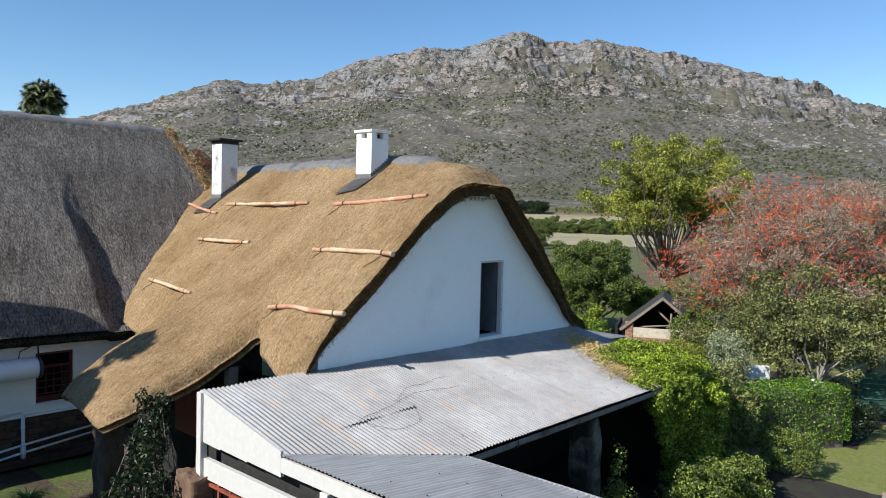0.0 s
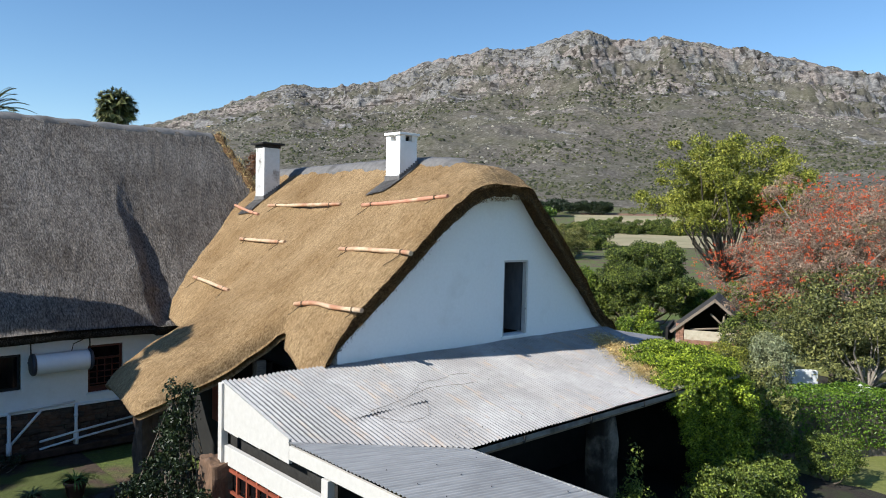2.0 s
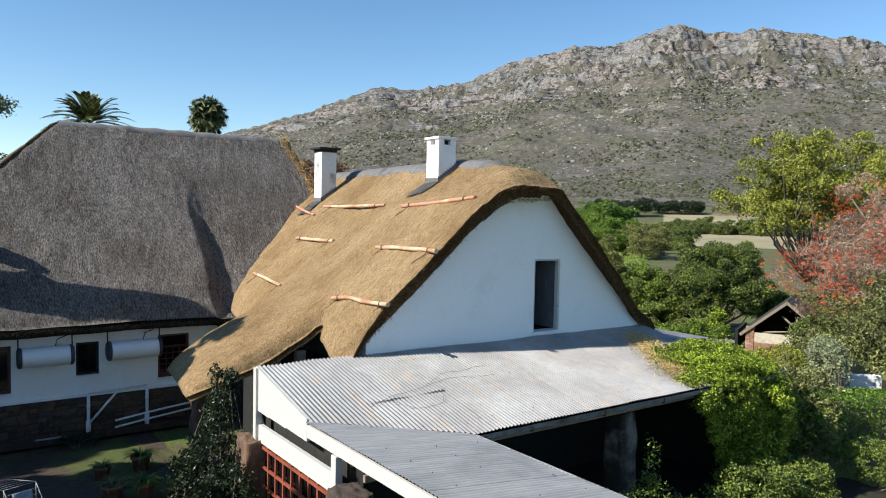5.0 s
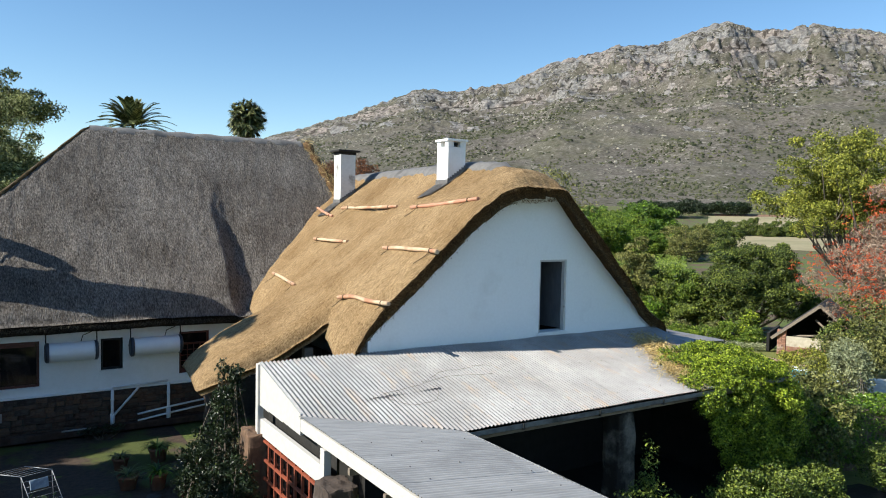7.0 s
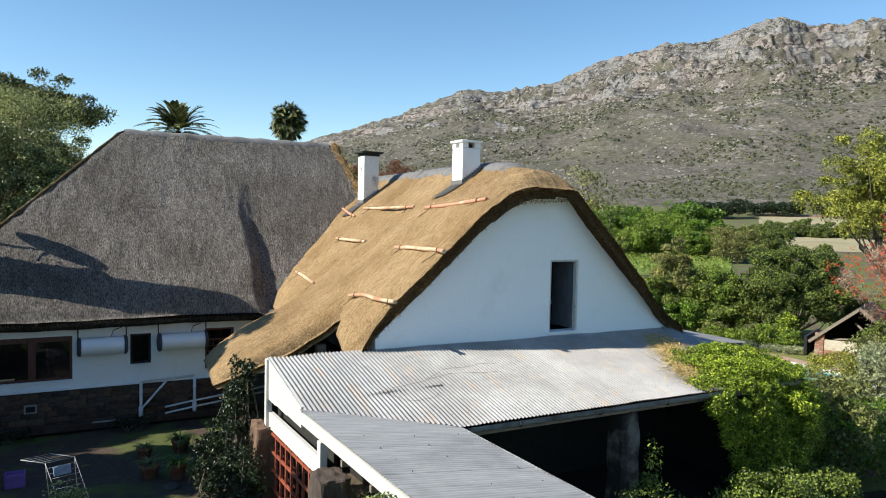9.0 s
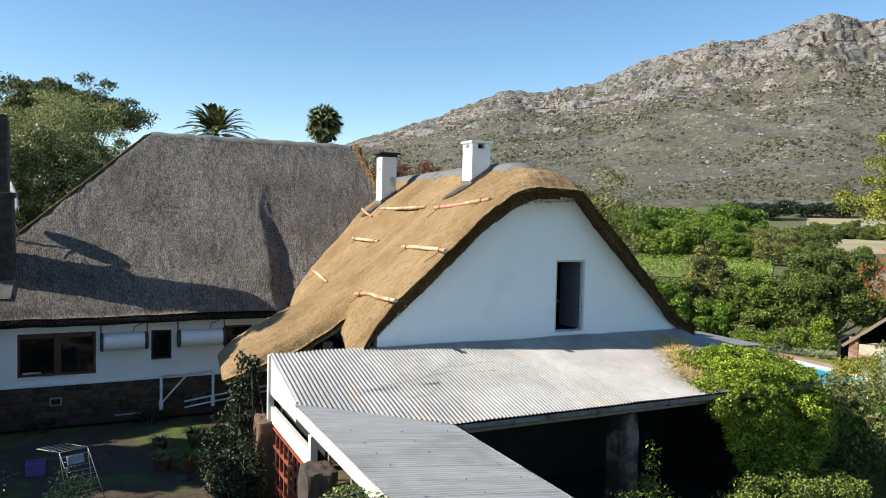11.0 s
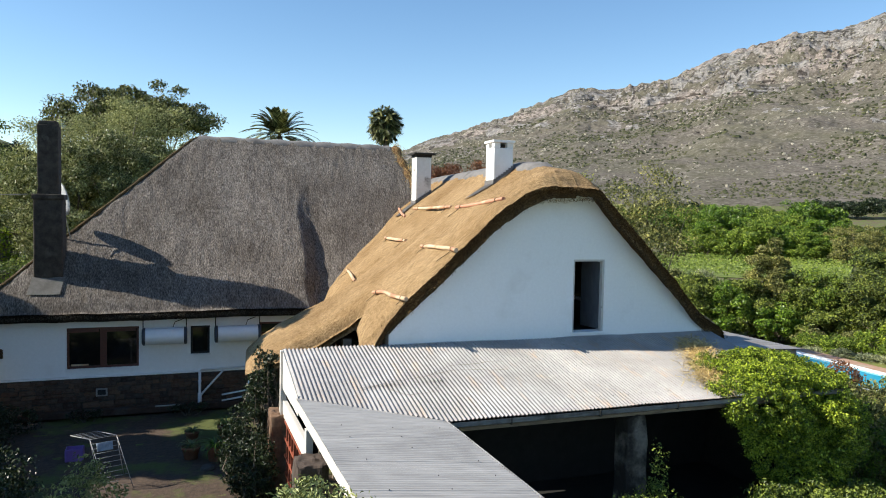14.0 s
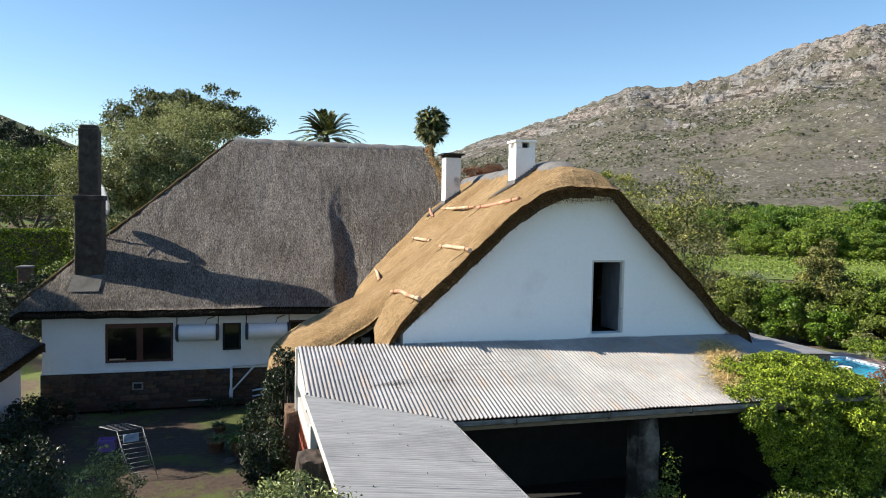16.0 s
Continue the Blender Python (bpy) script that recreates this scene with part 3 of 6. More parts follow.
def scatter_lumps(name, label, category, n, size, lift, material, seed, squash, topward):
    """Thousands of lumps on the slope: boulders or low scrub."""
    rng = np.random.default_rng(seed)
    az = rng.uniform(12, 84, n * 3)
    k = rng.random(n * 3) ** (0.7 if topward else 1.1)
    r = 585 + ((1490 if topward else 1330) - 585) * k
    x, y, z = terrain(az, r)
    patch = fbm(x / 70, y / 70, 3, seed)
    keep = rng.random(n * 3) < sstep(-0.25, 0.45, patch) * (0.15 + 0.85 * (k ** 1.7 if topward else 1 - 0.5 * k))
    x, y, z = x[keep][:n], y[keep][:n], z[keep][:n]
    m = len(x)
    base = np.array(((1, 0, 0), (0.3, 0.95, 0), (-0.8, 0.6, 0), (-0.8, -0.6, 0), (0.3, -0.95, 0), (0.5, 0.3, 0.75), (-0.4, 0.45, 0.85), (-0.1, -0.55, 0.8)), float)
    fac = np.array(((0, 1, 5), (1, 6, 5), (1, 2, 6), (2, 3, 6), (3, 7, 6), (3, 4, 7), (4, 0, 7), (0, 5, 7), (5, 6, 7)))
    s = size * np.exp(rng.normal(0, 0.45, m)) * (np.hypot(x - C0[0], y - C0[1]) / 800)
    s = np.minimum(s, 2.2 * size)
    a = rng.uniform(0, 6.28, m)
    v = base[None] * (1 + rng.uniform(-0.35, 0.35, (m, 8, 1)))
    vx = v[..., 0] * np.cos(a)[:, None] - v[..., 1] * np.sin(a)[:, None]
    vy = v[..., 0] * np.sin(a)[:, None] + v[..., 1] * np.cos(a)[:, None]
    P = np.stack([x[:, None] + vx * s[:, None], y[:, None] + vy * s[:, None], z[:, None] + (v[..., 2] * squash - 0.15) * s[:, None] + lift], -1)
    F = (fac[None] + 8 * np.arange(m)[:, None, None]).reshape(-1, 3)
    ob = tagged(link(name, np_mesh(name, P.reshape(-1, 3), F, False), material), label, category, kind="stuff")
    return ob


BOULDER = leaf_mat("weathered_boulder", (0.085, 0.077, 0.068), (0.165, 0.150, 0.134), (0.31, 0.285, 0.255), 0.9, 0.0)
SCRUB = leaf_mat("dark_slope_scrub", (0.02, 0.025, 0.012), (0.05, 0.055, 0.026), (0.10, 0.10, 0.05), 0.9, 0.0)


def ground_z(x, y):
    az, r = math.degrees(math.atan2(x - C0[0], y - C0[1])), math.hypot(x - C0[0], y - C0[1])
    return float(terrain(np.array([az]), np.array([r]))[2][0])


build_land()
scatter_lumps("boulders", "grey boulders strewn over the mountain slope", "boulders", 26000, 1.0, 0.0, BOULDER, 5, 1.1, True)
scatter_lumps("slope_scrub", "dark scrub bushes dotted over the mountain slope", "scrub", 20000, 1.1, 0.0, SCRUB, 6, 1.0, False)


# ---- the golden thatched wing ----
def ridge_x(y):
    return -0.3 + 0.09 * np.clip(y, 0, 20)


def wing_z(off, y, side):
    """Top of the thatch at off metres from the ridge line; side -1 is the slope with the swept porch."""
    bulge = 0.36 * np.exp(-(np.maximum(y - 2.8, 0) / 1.7) ** 2) * sstep(0.4, 2.2, off) if side < 0 else 0
    o = off - bulge
    if side > 0:
        z = 8.52 - 0.95 * o - 0.14 * sstep(0.0, 1.0, o) + 0.36 * sstep(3.9, 5.3, o)
    else:
        swept = sstep(0.0, 1.6, y) * (1 - sstep(6.0, 8.5, y))
        z = 8.66 - 0.85 * o - 0.13 * np.maximum(o - 1.9, 0) * (1 - swept) * (1 - 0.62 * sstep(5.0, 9.0, y)) + 0.2 * sstep(6.5, 9.0, y) * sstep(0.6, 2.2, o)
        soft = sstep(1.3, 2.6, y) * (1 - sstep(5.0, 7.6, y))
        flat = 8.66 - 0.85 * 4.6 - 0.48 * (o - 4.6)
        z = z * (1 - soft) + soft * -smin(-z, -flat, 0.35)
        hump = np.clip(((y - 5.2) / 1.75) ** 2, 0, 1.6) - 0.35
        z = z - 0.20 * hump * sstep(3.6, 6.2, o) * sstep(0.9, 2.0, y) * (1 - sstep(6.3, 8.0, y))
    z = smin(z, smin(7.82 + 0.65 * (y + 0.5), 8.15 + 0.13 * y, 0.15), 0.26)   # half-hip over the gable
    return smin(z, 8.54 + 0 * y, 0.22)


def wing_end(y, side):
    """How far down the slope the thatch reaches."""
    if side > 0:
        return 5.28 - 0.1 * (1 - sstep(-0.5, 0.0, y))
    return 5.30 - 0.22 * (1 - sstep(-0.5, 0.1, y)) - 0.25 * sstep(1.2, 1.75, y) + 2.95 * sstep(1.8, 2.85, y) - 2.6 * sstep(5.2, 7.4, y)


def roof_sheet(name, top, under, material, edge_material, parent, wrap, soft_eave=False):
    """A closed thatch body: top grid, under grid and the edges between them, cut edges in their own material."""
    nr, nc = top.shape[:2]
    v = np.concatenate([top.reshape(-1, 3), under.reshape(-1, 3)])
    q = [grid_quads(nr, nc, 0, wrap), grid_quads(nr, nc, nr * nc, not wrap)]
    idx = np.arange(nr * nc).reshape(nr, nc)
    loop = np.concatenate([idx[0, :], idx[1:, -1], idx[-1, -2::-1], idx[-2:0:-1, 0]])
    nx = np.roll(loop, -1)
    e = np.stack([loop, nx, nx + nr * nc, loop + nr * nc], 1)
    q.append(e if not wrap else e[:, ::-1])
    me = np_mesh(name, v, np.concatenate(q))
    me.materials.append(material)
    me.materials.append(edge_material)
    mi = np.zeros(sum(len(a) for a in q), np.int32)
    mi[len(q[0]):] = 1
    if soft_eave:   # the combed lower end is the same straw as the slope
        first = 2 * len(q[0]) + nc - 1
        mi[first:first + nr - 1] = 0
    me.polygons.foreach_set("material_index", mi)
    return link(name, me, None, parent)


wing = thing("thatched_wing", "whitewashed gabled wing with fresh golden thatch", "house")


def build_wing_roof():
    ys = np.concatenate([np.arange(-0.50, 8.6, 0.055), np.arange(8.6, 14.3, 0.09)])
    for side in (-1, 1):
        t = np.linspace(0, 1, 150)
        Y, T = np.meshgrid(ys, t, indexing="ij")
        off = T * wing_end(Y, side)
        z = wing_z(off, Y, side)
        lump = 0.05 * fbm(off * 0.9, Y * 0.9, 3, 11 + side) + 0.035 * fbm(off * 3.5, Y * 7, 3, 5) + 0.022 * fbm(off * 11, Y * 24, 2, 9)
        # rounded cut at the lower end and the front verge
        roll = np.clip((T - 0.83) / 0.17, 0, 1)
        droop = (0.43 * (1 - np.sqrt(1 - 0.97 * roll ** 2)) if side < 0 else 0.24 * sstep(0.93, 1.0, T) ** 2) + 0.12 * (1 - sstep(-0.50, -0.2, Y))
        z = z + lump * sstep(0, 0.3, off) - droop
        x = ridge_x(Y) + side * off
        wav = 0.05 * fbm(off * 2.5, Y * 0 + 2, 3, 4) * (1 - sstep(-0.50, 0.3, Y))
        rake = 0.42 * sstep(1.6, 5.4, off) * (1 - sstep(-0.5, 1.3, Y))
        Y = Y + rake
        top = np.stack([x, Y + wav, z], -1)
        th = 0.41 - (0.07 if side > 0 else 0.0) - (0.30 if side < 0 else 0.03) * sstep(0.83, 1, T) - 0.13 * (1 - sstep(0.3, 1.6, off))
        inset = (0.16 if side > 0 else 0.10) * sstep(0.9, 1.0, T)
        under = np.stack([x - side * inset, Y + wav + 0.07 * (1 - sstep(-0.50, 0.0, Y - rake)), z - th], -1)
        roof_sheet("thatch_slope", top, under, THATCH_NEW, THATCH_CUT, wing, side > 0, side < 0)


build_wing_roof()


def fringe(parent, pts, n, length, seed, material, way, spread):
    """Loose straw ends sticking out along an edge."""
    rng = np.random.default_rng(seed)
    pts = np.array(pts)
    t = rng.random(n) * (len(pts) - 1.001)
    i = t.astype(int)
    c = pts[i] + (pts[i + 1] - pts[i]) * (t - i)[:, None] + rng.normal(0, spread, (n, 3))
    d = np.array(way) + rng.normal(0, 0.5, (n, 3))
    d /= np.linalg.norm(d, axis=1, keepdims=True)
    side = np.cross(d, rng.normal(0, 1, (n, 3)))
    side *= 0.006 / (np.linalg.norm(side, axis=1, keepdims=True) + 1e-9)
    L = (length * rng.uniform(0.5, 1.3, n))[:, None]
    v = np.stack([c - side, c + side, c + d * L + side * 0.4, c + d * L - side * 0.4], 1).reshape(-1, 3)
    ob = link("loose_straw", np_mesh("loose_straw", v, np.arange(4 * n).reshape(n, 4), False), material, parent)
    ob["kind"] = "stuff"


def wing_edge(side, drop):
    out = []
    for off in np.linspace(0.0, 5.15, 60):
        rake = 0.42 * float(sstep(1.6, 5.4, off))
        out.append((float(ridge_x(np.array(-0.5))) + side * off, -0.46 + rake, float(wing_z(np.array(off), np.array(-0.5), side)) - 0.12 - drop))
    return out


for sd in (-1, 1):
    fringe(wing, wing_edge(sd, 0.03), 1500, 0.04, 20 + sd, STRAW_DARK, (0.25 * sd, -0.9, -0.35), 0.025)
    fringe(wing, wing_edge(sd, 0.33 if sd < 0 else 0.28), 1400, 0.045, 30 + sd, STRAW_DARK, (0.1 * sd, -0.6, -0.8), 0.03)


def build_wing_walls():
    # gable wall with the loft doorway cut through
    bm = bmesh.new()

    def wall_piece(pts):
        a = [bm.verts.new((x, 0.0, z)) for x, z in pts]
        b = [bm.verts.new((x, 0.34, z)) for x, z in pts]
        bm.faces.new(a)
        bm.faces.new(b[::-1])
        for i in range(len(pts)):
            j = (i + 1) % len(pts)
            bm.faces.new((a[j], a[i], b[i], b[j]))
    wall_piece([(-5.0, 3.6), (-0.08, 3.6), (-0.08, 7.72), (-1.0, 7.72), (-1.6, 7.35), (-3.2, 5.95), (-5.0, 4.1)])
    wall_piece([(0.85, 3.6), (4.4, 3.6), (4.4, 3.7), (2.5, 5.5), (1.1, 6.85), (0.85, 7.05)])
    wall_piece([(-0.08, 3.6), (0.85, 3.6), (0.85, 3.97), (-0.08, 3.97)])
    wall_piece([(-0.08, 5.86), (0.85, 5.86), (0.85, 7.05), (0.5, 7.4), (0.0, 7.72), (-0.08, 7.72)])
    bmesh.ops.remove_doubles(bm, verts=bm.verts[:], dist=0.001)
    bmesh.ops.recalc_face_normals(bm, faces=bm.faces[:])
    part("gable_wall", bm, WHITEWASH, wing)
    # veranda and loft surfaces coloured as dark as their shade
    part("lower_wall", box(-5.0, 4.4, 0.02, 0.34, 0.0, 3.598), INTERIOR_SHADE, wing, "veranda back wall with shade in its colour")
    part("side_wall", box(-4.75, -4.45, 0.34, 8.3, 0.3, 3.25), INTERIOR_SHADE, wing)
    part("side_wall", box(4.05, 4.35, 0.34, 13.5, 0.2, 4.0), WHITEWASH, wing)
    part("loft_floor", box(-4.4, 4.3, 0.36, 9.0, 3.8, 3.92), INTERIOR_SHADE, wing)
    part("loft_wall", box(-2.2, 1.8, 3.2, 3.3, 3.93, 6.4), INTERIOR_SHADE, wing)
    # frame, lintel and the door leaf standing open inside
    bm = box(-0.08, -0.03, 0.02, 0.14, 3.97, 5.86)
    box(0.79, 0.85, 0.02, 0.14, 3.97, 5.86, 0, bm)
    box(-0.03, 0.79, 0.02, 0.14, 5.81, 5.86, 0, bm)
    part("door_frame", bm, OLD_WHITE, wing)
    part("door_sill", box(-0.13, 0.9, -0.045, 0.12, 3.92, 3.968), WHITEWASH, wing)
    leaf = part("loft_door", box(-0.37, 0.37, -0.02, 0.02, 0.0, 1.78, 0.005), DOOR_GREY, wing, "grey boarded loft door standing ajar")
    leaf.matrix_basis = pose(0.75, 0.53, 4.01, 0, 0, 97)
    for i in range(5):
        b = part("board", box(-0.36 + i * 0.146, -0.36 + i * 0.146 + 0.138, -0.032, -0.02, 0.03, 1.75, 0.004), DOOR_GREY, leaf)


build_wing_walls()
stay = thing("stay_wire", "thin pale wire tied from the gable to the tin roof", "wire")
part("wire", tube([(3.92, -0.05, 3.9), (3.7, -0.56, 3.80), (3.48, -1.07, 3.72)], 0.009, 5), WIRE, stay)


def wing_at(x, y, lift=0.0):
    """A place on the thatch."""
    rx = float(ridge_x(np.array(y)))
    side = -1 if x < rx else 1
    return Vector((x, y, float(wing_z(np.array(abs(x - rx)), np.array(float(y)), side)) + lift))


def build_ridge():
    bm = bmesh.new()
    ys = np.linspace(1.15, 13.6, 46)
    rows = []
    for i, y in enumerate(ys):
        rx = float(ridge_x(y))
        w = 0.46 + 0.05 * math.sin(i * 1.7) + 0.04 * math.sin(i * 0.6)
        rows.append([bm.verts.new(wing_at(rx + k * w, y, 0.045 + 0.07 * (1 - abs(k))) + Vector((0, 0, 0.012 * math.sin(i * 2.3 + k * 3)))) for k in (-1, -0.96, -0.5, 0, 0.5, 0.96, 1)])
        for k in (0, 6):
            rows[-1][k].co.z -= 0.09
        if i == 0:
            for v in rows[0]:
                v.co.z -= 0.16
    for a, b in zip(rows, rows[1:]):
        for k in range(6):
            bm.faces.new((a[k], b[k], b[k + 1], a[k + 1])).smooth = True
    bmesh.ops.recalc_face_normals(bm, faces=bm.faces[:])
    part("ridge_cap", bm, CEMENT, wing, "dark grey cement ridge capping")


build_ridge()


def wing_chimney(x0, x1, y0, y1, top, label, sooty):
    ob = thing("chimney", label, "chimney", (0, 0, 0))
    zb = wing_at(x0, y0).z - 0.5
    bm = box(x0, x1, y0, y1, zb, top, 0.015)
    part("shaft", bm, SOOTY if sooty else WHITEWASH, ob)
    if sooty:
        bm = box(x0 - 0.02, x1 + 0.02, y0 - 0.02, y1 + 0.02, top + 0.003, top + 0.10, 0.01)
        part("sooty_collar", bm, SOOT_SHADE, ob)
        part("cap_slab", box(x0 - 0.13, x1 + 0.13, y0 - 0.13, y1 + 0.13, top + 0.103, top + 0.17, 0.012), SOOT_SHADE, ob, "soot-blackened cap slab")
    else:
        for ax in (x0, x1 - 0.19):
            for ay in (y0, y1 - 0.19):
                part("cap_pier", box(ax, ax + 0.19, ay, ay + 0.19, top + 0.002, top + 0.15), WHITEWASH, ob)
        part("flue", box(x0 + 0.14, x1 - 0.14, y0 + 0.14, y1 - 0.14, top + 0.002, top + 0.12), SOOT_SHADE, ob)
        part("cap_slab", box(x0 - 0.05, x1 + 0.05, y0 - 0.05, y1 + 0.05, top + 0.152, top + 0.22, 0.012), WHITEWASH, ob)
    # cement apron on the thatch, below the stack, and the flashing round its foot
    bm = bmesh.new()
    rows = []
    for i in range(9):
        x = x0 - 0.62 + i * (x1 - x0 + 0.62) / 8
        rows.append([bm.verts.new(wing_at(x, y, 0.05)) for y in (y0 - 0.10, y0 - 0.03, y1 + 0.03, y1 + 0.10)])
    for a, b in zip(rows, rows[1:]):
        for k in range(3):
            bm.faces.new((a[k], b[k], b[k + 1], a[k + 1]))
    bmesh.ops.solidify(bm, geom=bm.faces[:], thickness=0.06)
    bmesh.ops.recalc_face_normals(bm, faces=bm.faces[:])
    part("apron", bm, CEMENT, ob, "dark cement apron on the thatch")
    bm = bmesh.new()
    for i in range(8):
        xa, xb = x0 - 0.02 + i * (x1 - x0 + 0.04) / 8, x0 - 0.02 + (i + 1) * (x1 - x0 + 0.04) / 8
        zz = wing_at((xa + xb) / 2, y0).z
        box(xa, xb, y0 - 0.022, y0 - 0.002, zz - 0.2, zz + 0.15, 0, bm)
    part("flashing", bm, CEMENT, ob)
    zz = wing_at(x0, y0).z
    part("flashing", box(x0 - 0.022, x0 - 0.002, y0 - 0.02, y1 + 0.02, zz - 0.2, zz + 0.13), CEMENT, ob)


wing_chimney(-1.08, -0.48, 2.95, 3.55, 8.93, "white plastered chimney with slotted cap", False)
wing_chimney(-1.10, -0.50, 10.25, 10.85, 9.15, "white chimney with soot-stained top and black cap", True)


def roof_pole(a, b, red, seed):
    """A debarked pole tied on the thatch with twine."""
    rng = random.Random(seed)
    a, b = Vector(a), Vector(b)
    za, zb = wing_at(a.x, a.y, 0.03).z, wing_at(b.x, b.y, 0.03).z
    pts = []
    for i in range(9):
        p = a.lerp(b, i / 8)
        s = wing_at(p.x, p.y, 0.03)
        s.x += 0.022 * math.sin(i * 0.7 + seed) + rng.uniform(-0.006, 0.006)
        s.z = max(wing_at(s.x, s.y, 0.03).z, za + (zb - za) * i / 8)
        pts.append(s)
    ob = thing("roof_pole", ("reddish" if red else "pale") + " debarked pole tied across the golden thatch", "pole", tuple(pts[0]), "poles on the thatch")
    loc = [p - pts[0] for p in pts]
    part("pole", tube(loc, [0.050 + 0.006 * math.sin(i * 2.1 + seed) for i in range(9)], 9), LOG_RED if red else LOG, ob)
    for k in (1, 7):
        p = loc[k]
        d = (loc[k + 1] - loc[k - 1]).normalized()
        bm = bmesh.new()
        tube([p - d * 0.02, p + d * 0.02], 0.060, 9, bm)
        pts2 = [pts[k] + Vector((-0.06 * j, 0.05 * j + rng.uniform(-0.03, 0.03), 0)) for j in range(1, 3 + (seed + k) % 4)]
        tube([p] + [wing_at(q.x, q.y, 0.012) - pts[0] for q in pts2], 0.009, 5, bm)
        part("tie", bm, TWINE, ob)


for i, (a, b, red) in enumerate((((-1.52, 9.17), (-1.70, 4.78), False), ((-2.19, 3.1), (-2.2, -0.14), True), ((-2.73, 8.70), (-2.85, 5.82), False),
                                 ((-3.52, 2.11), (-3.53, -0.5), False), ((-4.91, 1.79), (-4.69, -0.4), False), ((-4.01, 9.17), (-4.43, 5.97), False),
                                 ((-1.15, 12.6), (-1.83, 9.25), True))):
    roof_pole((*a, 0), (*b, 0), red, i + 1)


HIP_MOSS = thatch("mossy_hip", (0.045, 0.032, 0.016), (0.125, 0.088, 0.046), (0.23, 0.165, 0.09), (0.7, 0.66, 0.6), (3, 3, 3))
VERGE = thatch("brown_verge", (0.06, 0.035, 0.018), (0.20, 0.12, 0.06), (0.34, 0.22, 0.12), (0.7, 0.66, 0.6), (4, 4, 4))


# ---- the grey thatched main house ----
house = thing("thatched_house", "long white house with weathered grey thatch", "house")
A_SLOPE = 0.985


def house_z(x, y):
    """Top of the grey thatch over the plan."""
    front = 3.78 + A_SLOPE * (y - 8.45)
    back = 3.78 + A_SLOPE * (21.1 - y)
    left = 3.78 + 0.94 * (x + 15.65)
    right = 10.0 + 5.0 * (-0.75 - x) + 0 * y
    crease = x - 0.04 * (y - 9) + 0.16 * fbm(x * 1.1, y * 1.3, 3, 61) + 0.09 * fbm(x * 2.6, y * 3.4, 3, 62)
    fold = 0.56 * sstep(-5.50, -4.92, crease) * (1 - sstep(10.4, 13.4, y)) * (1 - 0.3 * sstep(-4.95, -3.9, x))
    front = front - fold
    z = smin(smin(front, back, 0.5), left, 0.35)
    return smin(z, right, 0.3)


def build_house_roof():
    xs = np.concatenate([np.arange(-15.65, -1.0, 0.075), np.arange(-1.0, 0.45, 0.04)])
    ys = np.concatenate([np.arange(8.45, 15.6, 0.06), np.arange(15.6, 21.15, 0.2)])
    X, Y = np.meshgrid(xs, ys, indexing="ij")
    z = house_z(X, Y) + 0.06 * fbm(X * 0.8, Y * 0.8, 3, 31) + (0.04 * fbm(X * 7, Y * 2.6, 3, 32) + 0.028 * fbm(X * 22, Y * 7, 2, 33)) * sstep(8.4, 9.1, Y)
    z = np.maximum(z, 3.7)
    z -= 0.12 * (1 - sstep(8.45, 8.7, Y)) + 0.1 * (1 - sstep(-15.65, -15.4, X))
    top = np.stack([X, Y + 0.04 * fbm(X * 1.5, Y * 0, 3, 8) * (1 - sstep(8.45, 9, Y)), z], -1)
    und = top.copy()
    und[..., 2] -= 0.27
    und[..., 1] += 0.14 * (1 - sstep(8.45, 9.2, Y))
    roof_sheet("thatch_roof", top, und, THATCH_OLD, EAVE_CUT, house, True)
    # ridge capping
    bm = bmesh.new()
    rows = []
    for i, x in enumerate(np.linspace(-9.0, -0.95, 40)):
        zc = 10.0 + 0.02 * math.sin(i * 1.3)
        rows.append([bm.verts.new((x, 14.78 + k * 0.30, zc - 0.03 - 0.24 * abs(k) ** 1.6 - (0.10 if abs(k) == 1 else 0))) for k in (-1, -0.97, -0.5, 0, 0.5, 0.97, 1)])
    for a, b in zip(rows, rows[1:]):
        for k in range(6):
            bm.faces.new((a[k], a[k + 1], b[k + 1], b[k])).smooth = True
    bmesh.ops.recalc_face_normals(bm, faces=bm.faces[:])
    part("ridge_cap", bm, CEMENT, house, "dark cement ridge capping")
    # mossy golden roll along the hip
    pts = []
    for i, t in enumerate(np.linspace(0.0, 0.97, 30)):
        x = -15.55 + 6.75 * t
        y = 8.45 + 0.94 / A_SLOPE * (x + 15.65)
        pts.append((x, y + 0.02 * math.sin(i * 1.7), float(house_z(np.array(x), np.array(y))) + 0.02))
    part("hip_roll", tube(pts, [0.055 + 0.012 * math.sin(i * 2.3) for i in range(30)], 9), HIP_MOSS, house, "mossy golden thatch hip")
    # brown thick thatch verge at the gable end
    pts = []
    for i, yy in enumerate(np.linspace(14.75, 10.3, 26)):
        zf = 3.78 + A_SLOPE * (yy - 8.45)
        pts.append((-0.72 + (10 - zf) / 5.0 + 0.03 * math.sin(i * 1.3), yy, zf - 0.16 + 0.03 * math.sin(i * 2.1)))
    part("verge_roll", tube(pts, [0.20 + 0.05 * math.sin(i * 1.9) for i in range(26)], 10), VERGE, house, "brown frayed thatch verge")
    rng = np.random.default_rng(14)
    n = 2400
    t = rng.random(n)
    c = np.array(pts)[(t * 25).astype(int)] + rng.normal(0, 0.14, (n, 3))
    fr = link("verge_straw", leaf_mesh("verge_straw", c, np.tile((0.6, -0.5, 0.3), (n, 1)), 0.34, rng, 0.05, 0.6, 0.8), STRAW, house)
    fr["kind"] = "stuff"


build_house_roof()

